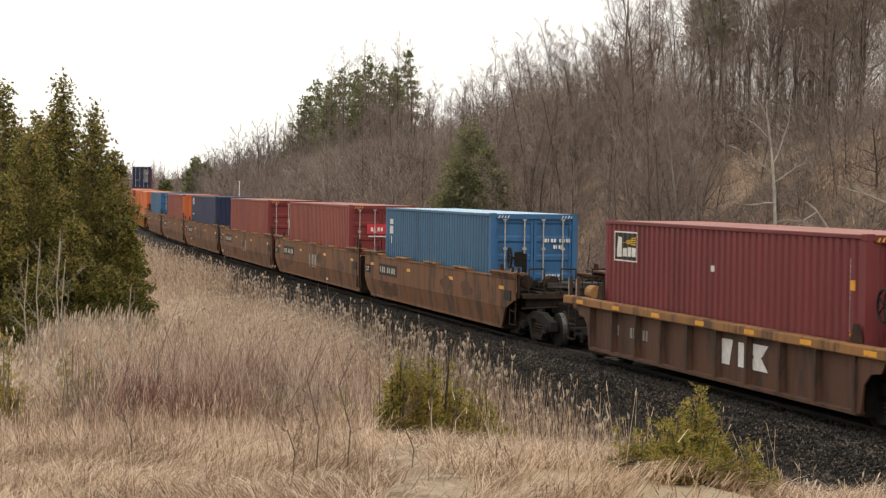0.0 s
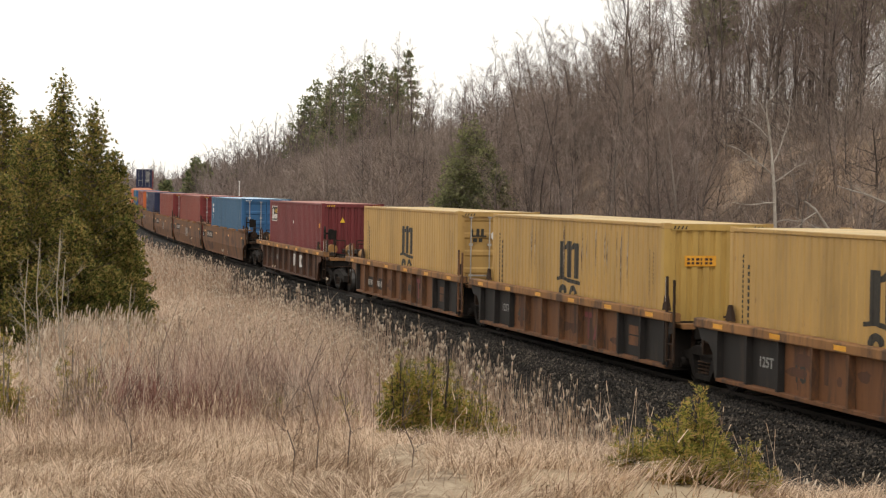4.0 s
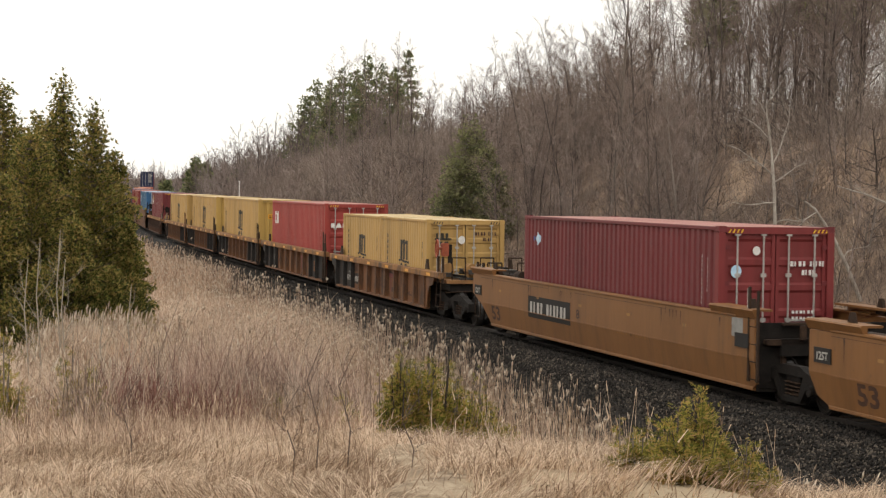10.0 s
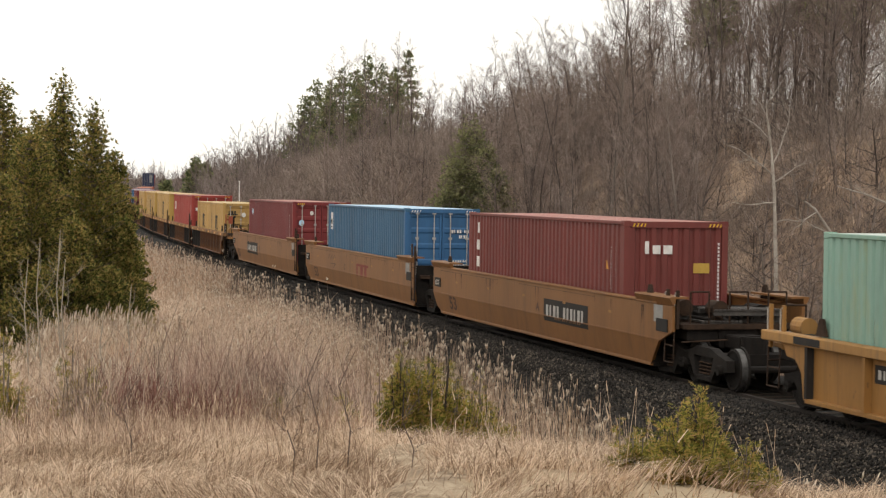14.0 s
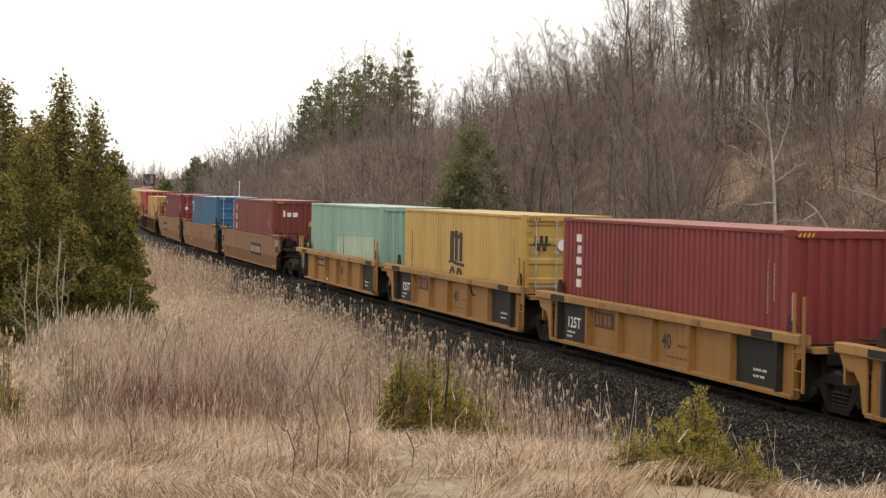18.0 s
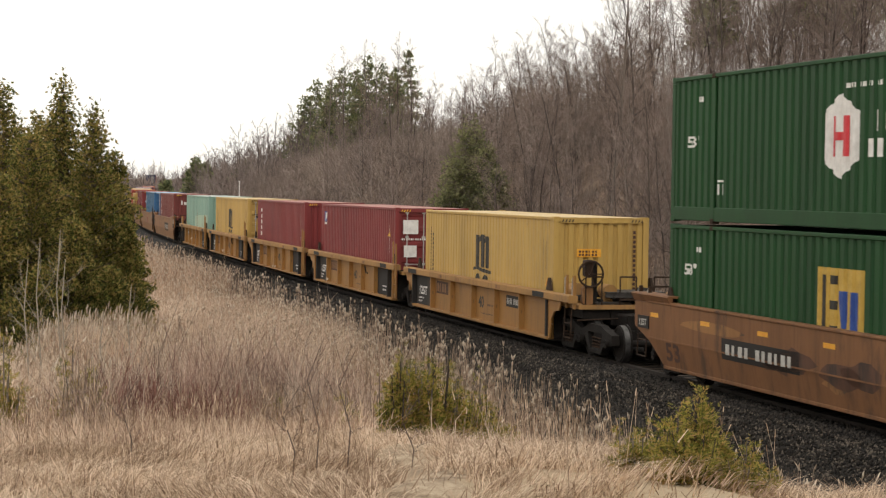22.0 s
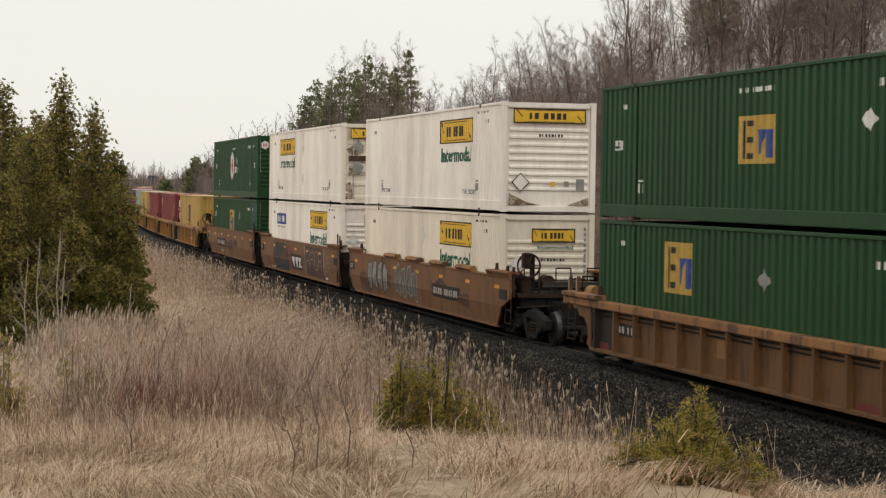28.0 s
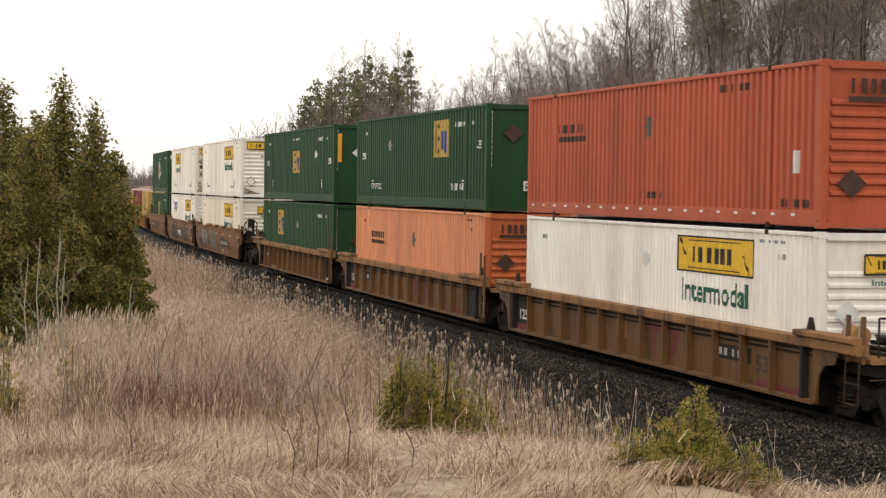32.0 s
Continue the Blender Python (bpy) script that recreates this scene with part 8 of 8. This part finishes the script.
YOUNG = "small yellow-green young cedar in the dry grass"
for i, (d, k, h, w, size, stems, each) in enumerate((
        (10.7, .4435, .60, .40, .062, 30, 62), (10.6, .4315, .48, .32, .058, 18, 46), (10.75, .456, .50, .34, .058, 18, 46), (10.4, .444, .38, .46, .058, 18, 40), (10.9, .403, .42, .28, .052, 12, 34), (11.1, .413, .36, .26, .052, 10, 30),
        (10.5, .4725, .38, .28, .052, 12, 32), (10.6, .484, .26, .22, .050, 8, 24),
        (17.6, .2790, 1.08, .40, .085, 24, 56), (17.5, .2730, .92, .32, .085, 16, 48), (17.8, .2950, 1.28, .28, .080, 16, 52), (17.6, .2860, .98, .38, .085, 20, 48), (17.9, .302, .92, .36, .080, 14, 42), (18.2, .317, .84, .42, .080, 14, 38), (18.4, .3285, .72, .42, .080, 12, 34), (18.0, .3100, .66, .40, .080, 12, 32),
        (22, .066, 1.15, .60, .09, 18, 50), (22.4, .0595, .95, .60, .09, 14, 44), (23, .1025, 1.05, .40, .085, 9, 26), (23.4, .110, .8, .34, .085, 7, 22), (21, .245, .60, .30, .075, 7, 22), (24, .262, 1.0, .26, .075, 6, 22), (24, .205, .6, .36, .075, 6, 20))):
    frond_shrub(60 + i, -d, d * k, h, w, size, stems, each, YOUNG)

# --- conifers on the hill
def pine(seed, d, k, h, w, size, label, tiers=44, n=16, base=0.15, needles="spruce", taper=0.75, flat=1.0, droop=0.22):
    wood, (P, D, S) = conifer(seed, h, w, "spruce", droop, tiers, base, n, taper, flat)
    crown = big_mesh("foliage", *sprays(P, D, S, size, np.random.default_rng(seed + 9), 4), M[needles])
    ob = empty("pine", pose(-d, d * k, land_at(-d, d * k)), label, "tree", "hillside conifers")
    part("trunk", wood, None, ob)
    part("foliage", crown, None, ob)


for i, (d, k, h, w) in enumerate(((252, .2205, 10.0, 7.5), (256, .2265, 12.2, 7.5), (250, .2335, 11.6, 7.5), (254, .2405, 13.2, 8.0), (252, .2475, 12.6, 7.5), (252, .2545, 14.4, 7.5), (248, .2615, 12.6, 7.5), (258, .2695, 13.0, 6.0), (258, .2760, 15.2, 6.0), (246, .232, 10.0, 8), (247, .250, 11.0, 8), (249, .268, 11.5, 8))):
    pine(400 + i, d, k, h, w, 0.34, "dark green pine on the crest of the hill", 30, 22, 0.22, "spruce", 0.65, 0.7, 0.06)
for i, (d, k, h, w) in enumerate(((92, .3085, 6.3, 4.4), (93, .3145, 5.9, 4.0), (91, .3030, 5.0, 4.0), (94, .3115, 6.5, 4.4), (90, .320, 5.0, 3.6), (91, .3075, 3.6, 5.0), (89, .327, 3.6, 3.4), (92, .2985, 3.6, 3.6))):
    pine(420 + i, d, k, h, w, 0.15, "soft green young pine on the slope", 40, 22, 0.03, "soft_pine", 0.5)
for i, (d, k, h, w) in enumerate(((96, .540, 13.0, 5.0), (88, .525, 11.5, 4.5), (94, .512, 12.5, 5.0), (99, .452, 11.5, 3.5), (345, .163, 8.5, 6.5), (350, .168, 7.0, 6.0), (330, .148, 5.0, 6.0), (300, .189, 4.0, 6.0))):
    pine(430 + i, d, k, h, w, 0.30 if d < 200 else 0.6, "dark green pine among the bare trees", 34, 16, 0.42 if d < 200 else 0.1, "spruce", 0.6)

# --- bare woods on the hillside
NEAR = [bare_tree(100 + i, h, rc, "bark", tw, r * .58, lm, 10, 8, 0.0065, ri, st * .7) for i, (h, rc, tw, r, lm, ri, st) in enumerate((
    (9.5, .30, "twig", .085, 22, .9, .22), (8.5, .34, "twig", .07, 20, .8, .18), (10.5, .26, "twig_dark", .095, 22, 1.1, .30), (7.5, .36, "twig", .06, 18, .7, .15), (8.5, .30, "twig_dark", .08, 20, .9, .25)))]
MIDDLE = [bare_tree(110 + i, h, rc, "bark", tw, r * .7, lm, 10, 7, 0.008, ri, st) for i, (h, rc, tw, r, lm, ri, st) in enumerate((
    (9.0, .32, "twig", .10, 20, .9, .15), (8.0, .36, "twig", .09, 18, .8, .12), (10.0, .28, "twig_dark", .11, 20, 1.1, .2), (7.0, .38, "twig", .08, 18, .7, .10)))]
FAR = [bare_tree(120 + i, h, rc, "twig", "twig", .075, 15, 7, 3, 0.019, .8, .1, True) for i, (h, rc) in enumerate(((8.5, .36), (7.0, .42), (9.5, .32)))]
SMALL = [bare_tree(130 + i, h, rc, "twig", "twig", .022, 12, 4, 3, 0.006, .9, .06) for i, (h, rc) in enumerate(((3.4, .40), (2.6, .46), (4.2, .36)))]
SMALL_MID = [bare_tree(140 + i, h, rc, "twig", "twig", .03, 10, 4, 2, 0.014, .9, .05) for i, (h, rc) in enumerate(((3.6, .42), (2.8, .5), (4.6, .38)))]
rnd = random.Random(5)


def woods(count, s0, s1, q0, q1, smin, smax, kinds, name, label, group, power=1.0):
    for i in range(count):
        s = s0 + (s1 - s0) * rnd.random() ** power
        x, yy, a = on_track(s)
        y = yy + rnd.uniform(q0, q1)
        plant_tree("bare", name, rnd.choice(kinds), x, y, rnd.uniform(smin, smax), rnd.uniform(0, 6.28), label, group)


def far_woods(count, s0, s1, q0, q1, smin, smax, label):
    """Woods too far to tell trees apart: one mesh."""
    pairs = []
    for i in range(count):
        x, yy, a = on_track(s0 + (s1 - s0) * rnd.random())
        y = yy + rnd.uniform(q0, q1)
        v, f = FAR[i % len(FAR)]
        t, k = rnd.uniform(0, 6.28), rnd.uniform(smin, smax)
        c, n_ = math.cos(t) * k, math.sin(t) * k
        w = np.stack([v[:, 0] * c - v[:, 1] * n_ + x, v[:, 0] * n_ + v[:, 1] * c + y, v[:, 2] * k + land_at(x, y)], -1)
        pairs.append((w, f))
    stuff("far_woods", *join(*pairs), M["far_twig"], label, "trees")


def rays(count, d0, d1, k0, k1, qmin, qmax, smin, smax, kinds, label, group, name="bare_tree"):
    """Trees over a wedge of the hillside."""
    made = 0
    while made < count:
        d, k = rnd.uniform(d0, d1), rnd.uniform(k0, k1)
        q = d * k - float(track_y(-d))
        if qmin < q < qmax:
            plant_tree("bare", name, rnd.choice(kinds), -d, d * k, rnd.uniform(smin, smax), rnd.uniform(0, 6.28), label, group)
            made += 1


HILL = "leafless grey-brown tree on the wooded hillside"
woods(70, 52, 118, 16, 46, 0.75, 1.2, NEAR, "bare_tree", HILL, "hillside trees")
rays(85, 58, 120, .30, .45, 8, 20, .5, .85, NEAR, "slim leafless tree on the cutting slope", "hillside trees")
rays(50, 58, 112, .43, .60, 20, 52, .9, 1.35, NEAR, HILL, "hillside trees")
rays(45, 66, 118, .338, .415, 10, 34, .55, .9, [NEAR[2], NEAR[4]], "dark slim leafless tree on the wooded hillside", "hillside trees")
woods(90, 112, 215, 8, 48, 0.5, 0.85, MIDDLE, "bare_tree", HILL, "hillside trees")
far_woods(240, 205, 330, 7, 60, 0.65, 1.0, "leafless woods further along the hill")
far_woods(200, 320, 800, 7, 90, 0.6, 1.0, "leafless woods far along the line")
far_woods(150, 230, 700, -95, -16, 0.7, 1.2, "leafless woods beyond the embankment")
far_woods(40, 130, 260, -30, -13, 0.5, 0.75, "leafless small trees behind the cedars")
far_woods(26, 210, 330, -34, -17, 1.15, 1.6, "pale leafless trees beyond the cedars")
far_woods(200, 600, 1150, -110, 70, 1.0, 1.6, "leafless woods at the end of the valley")
GNARLED = [bare_tree(150 + i, h, rc, "bark", "twig_dark", .04, 12, 6, 4, 0.008, .25, .1) for i, (h, rc) in enumerate(((2.6, .6), (2.0, .7), (3.2, .55)))]
woods(70, 42, 120, 6, 24, 0.6, 1.2, GNARLED, "shrub", "dark gnarled leafless shrub on the slope", "hillside shrubs")
woods(80, 42, 120, 6, 20, 0.7, 1.25, SMALL, "sapling", "thin leafless sapling on the cutting slope", "hillside saplings")
woods(90, 110, 240, 5.5, 16, 0.8, 1.4, SMALL_MID, "sapling", "thin leafless sapling on the cutting slope", "hillside saplings")
for d, k, sc, kind in ((74, .392, 1.35, 2), (78, .405, 1.25, 4), (225, .2535, 1.38, -1), (222, .262, 1.3, -1), (228, .243, 1.35, -1), (230, .232, 1.3, -1), (224, .270, 1.4, -1), (232, .278, 1.4, -1)):
    plant_tree("bare", "bare_tree", NEAR[kind] if kind >= 0 else MIDDLE[2], -d, d * k, sc, d, "tall forked leafless tree above the slope", "hillside trees")

rays(70, 48, 80, .40, .60, 6, 24, .6, 1.15, GNARLED, "dark gnarled leafless shrub on the slope", "hillside shrubs", "shrub")

# --- brush on the slope
def brush(n, s0, s1, q0, q1, h0, h1, r, label, mat="brush"):
    s, q = RNG.uniform(s0, s1, n), RNG.uniform(q0, q1, n)
    x = np.interp(s, LINE_S, LINE_X)
    y = track_y(x) + q
    H = RNG.uniform(h0, h1, n)
    P0 = np.stack([x, y, land(x, y) - 0.05], -1)
    out = []
    for k in range(5):
        d = np.stack([RNG.normal(0, .30, n), RNG.normal(0, .30, n), RNG.uniform(.6, 1, n)], -1)
        Pm = P0 + d * (H * .6)[:, None]
        out.append(ribbons(P0, Pm, np.full(n, r * 2)))
        for j in range(2):
            d2 = d + RNG.normal(0, .45, (n, 3))
            out.append(ribbons(Pm, Pm + d2 * (H * .4)[:, None], np.full(n, r * 1.3)))
    return stuff("slope_brush", *join(*out), M[mat], label, "shrubs")


brush(7000, 35, 125, 4.5, 20, 0.4, 1.6, 0.006, "dense leafless brush on the cutting slope")
brush(2300, 40, 130, 17, 36, 1.2, 3.6, 0.010, "tall leafless brush along the top of the slope")
brush(7000, 120, 240, 4.5, 34, 0.8, 3.2, 0.014, "dense leafless brush on the cutting slope")
brush(5000, 230, 420, 4.5, 50, 1.0, 3.5, 0.026, "dense leafless brush along the far line", "far_twig")
brush(3500, 400, 1000, 4.5, 90, 1.5, 4.5, 0.06, "dense leafless brush along the far line", "far_twig")
brush(4500, 430, 1150, -130, 110, 3.0, 8.0, 0.10, "leafless woods closing the end of the valley", "far_twig")
brush(2500, 300, 1000, -110, -14, 1.0, 3.5, 0.05, "dense leafless brush beyond the embankment", "far_twig")

# --- dry grass between the brush
s_, q_ = RNG.uniform(40, 125, 34000), 5.0 + 19.0 * RNG.random(34000) ** 1.1
x = np.interp(s_, LINE_S, LINE_X)
y = track_y(x) + q_
keep = RNG.random(len(x)) < 0.25 + 0.75 * smooth(-0.4, 0.7, wave(x, y, 2.6, 0.5))
x, y = x[keep], y[keep]
n = len(x)
stuff("slope_grass", *blades(np.stack([x, y, land(x, y) - 0.02], -1), RNG.uniform(0.25, 0.75, n), RNG.uniform(0.012, 0.03, n), RNG.uniform(0.1, 0.7, n), RNG.uniform(0.2, 0.9, n)), M["slope_grass"], "dry tan grass between the brush on the slope", "grass")

# --- pale trunks near the line
def birch(x, y, line, limbs, r, label, thin=0.008, mat="birch", name="birch"):
    """Pale tree from a few bends of its trunk and limbs (root height, way, length)."""
    z = land_at(x, y)
    rng = np.random.default_rng(int(abs(x) * 10))
    ob = empty(name, pose(x, y, z), label, "tree")
    P = np.array(line, dtype=float)
    R = np.linspace(r, r * 0.35, len(P))
    part("trunk", big_mesh("trunk", *snake(P, R, 7), M[mat]), None, ob)
    t0, t1, tw = [], [], []
    for h, dx, dy, dz, L in limbs:
        i = int(np.clip(np.searchsorted(P[:, 2], h) - 1, 0, len(P) - 2))
        u = (h - P[i, 2]) / (P[i + 1, 2] - P[i, 2])
        p = P[i] + (P[i + 1] - P[i]) * u
        v = np.array([dx, dy, dz]) / math.sqrt(dx * dx + dy * dy + dz * dz)
        seg = [p]
        for k in range(4):
            v = v + rng.normal(0, 0.24, 3)
            v /= np.linalg.norm(v)
            seg.append(seg[-1] + v * L / 4)
        seg = np.array(seg)
        rr = np.linspace(r * 0.30, thin * .6, 5)
        part("limb", big_mesh("limb", *snake(seg, rr, 5), M[mat]), None, ob)
        for k in range(26):
            j = rng.integers(0, 4)
            o = seg[j] + (seg[j + 1] - seg[j]) * rng.random()
            w = v + rng.normal(0, 0.6, 3)
            t0.append(o)
            t1.append(o + w / np.linalg.norm(w) * L * rng.uniform(0.15, 0.45))
            tw.append(thin * 1.1)
    c = part("crown", big_mesh("crown", *ribbons(np.array(t0), np.array(t1), np.array(tw)), M[mat]), None, ob)
    tagged(c, kind="stuff")


# local x points back along the line; the picture's sideways is mostly y
birch(-52.0, 25.7, ((0, 0, -.3), (0, -.06, 1.2), (0, -.12, 2.6), (.05, -.2, 3.9), (0, -.28, 5.0), (0, -.42, 5.9)),
      ((4.4, .2, -.8, .55, 1.9), (4.7, 0, .5, 1.0, 1.9), (5.2, .1, -.5, 1.0, 1.7), (5.5, 0, .45, 1.0, 1.5), (3.6, .2, -.9, .15, 1.7), (5.8, 0, -.1, 1, 1.4), (4.2, 0, .8, .6, 1.1), (3.0, .3, .8, .5, 0.9)), .075, "slender pale birch with forked crown beside the line")
birch(-50.0, 27.4, ((0, 0, -.2), (0, -.5, .9), (.1, -1.1, 1.9), (.2, -1.7, 2.6), (.2, -2.0, 2.8)), ((1.2, 0, .6, .7, .9), (1.9, 0, -.7, .4, 1.0), (2.5, .3, -.8, .1, .9)), .065, "pale trunk leaning over the slope")
birch(-53.0, 31.0, ((0, 0, -.2), (0, -.8, .5), (0, -1.9, .9), (0, -2.9, 1.15)), ((.4, 0, -.3, .9, .8), (.8, 0, -.8, .5, .9)), .05, "fallen pale trunk caught on the slope")
for i, (d, k, h) in enumerate(((30, .084, 2.9), (30.5, .094, 3.1), (30.2, .0965, 2.6), (31, .130, 2.2), (29.5, .078, 2.5), (30, .116, 1.8))):
    birch(-d, d * k, ((0, 0, -.2), (.03, .04, h * .35), (0, -.03, h * .7), (.02, .02, h)), tuple((h * (.35 + .11 * j), math.cos(j * 2.4), math.sin(j * 2.4), 1.6, h * .20) for j in range(5)), .016, "thin pale sapling before the cedars", 0.003, "pale_twig", "sapling")
for i, (d, k, h) in enumerate(((11.5, .228, .85), (11.7, .245, .75), (11.2, .215, .6), (13, .13, .6), (12, .28, .5))):
    birch(-d, d * k, ((0, 0, -.1), (.01, .02, h * .35), (-.02, -.05, h * .7), (.03, .04, h)), tuple((h * (.3 + .12 * j), math.cos(j * 2.4), math.sin(j * 2.4), 1.2, h * .3) for j in range(5)), .0055, "thin dark leafless shoot in the grass", 0.0016, "dark_shoot", "sapling")

# --- a white post by the line
post = empty("marker_post", pose(-150, 27.9, land_at(-150, 27.9)), "slim white marker post beside the track", "post")
part("pole", Shape().tube((0, 0, -.3), (0, 0, 4.9), .045, .04, 8), M["mark_white"], post)
part("head", Shape().box(-.06, .06, -.06, .06, 4.9, 5.02, .02), M["mark_white"], post)


# ---- everything that rolls ----
def motions():
    steps = [0, 2, 4, 6, 8, 10, 12, 14, 16, 18, 20, 22, 24, 26, 28, 30, 32]
    for ob, s, z in MOVERS:
        rows = []
        for t in steps:
            x, y, a = on_track(s + travelled(t))
            rows.append((t, pose(x, y, z, 0, 0, -math.degrees(a))))
        walk(ob, rows)
    # wheels roll without slipping, towards the line's far end
    ticks = [i / 30 for i in range(961)]
    turns = [-math.degrees(travelled(t) / 0.42) % 360 for t in ticks]
    for w in WHEELS[FAR_WHEELS:]:
        x, y, z = w.location
        walk(w, [(t, pose(x, y, z, 0, a, 0)) for t, a in zip(ticks, turns)])


motions()
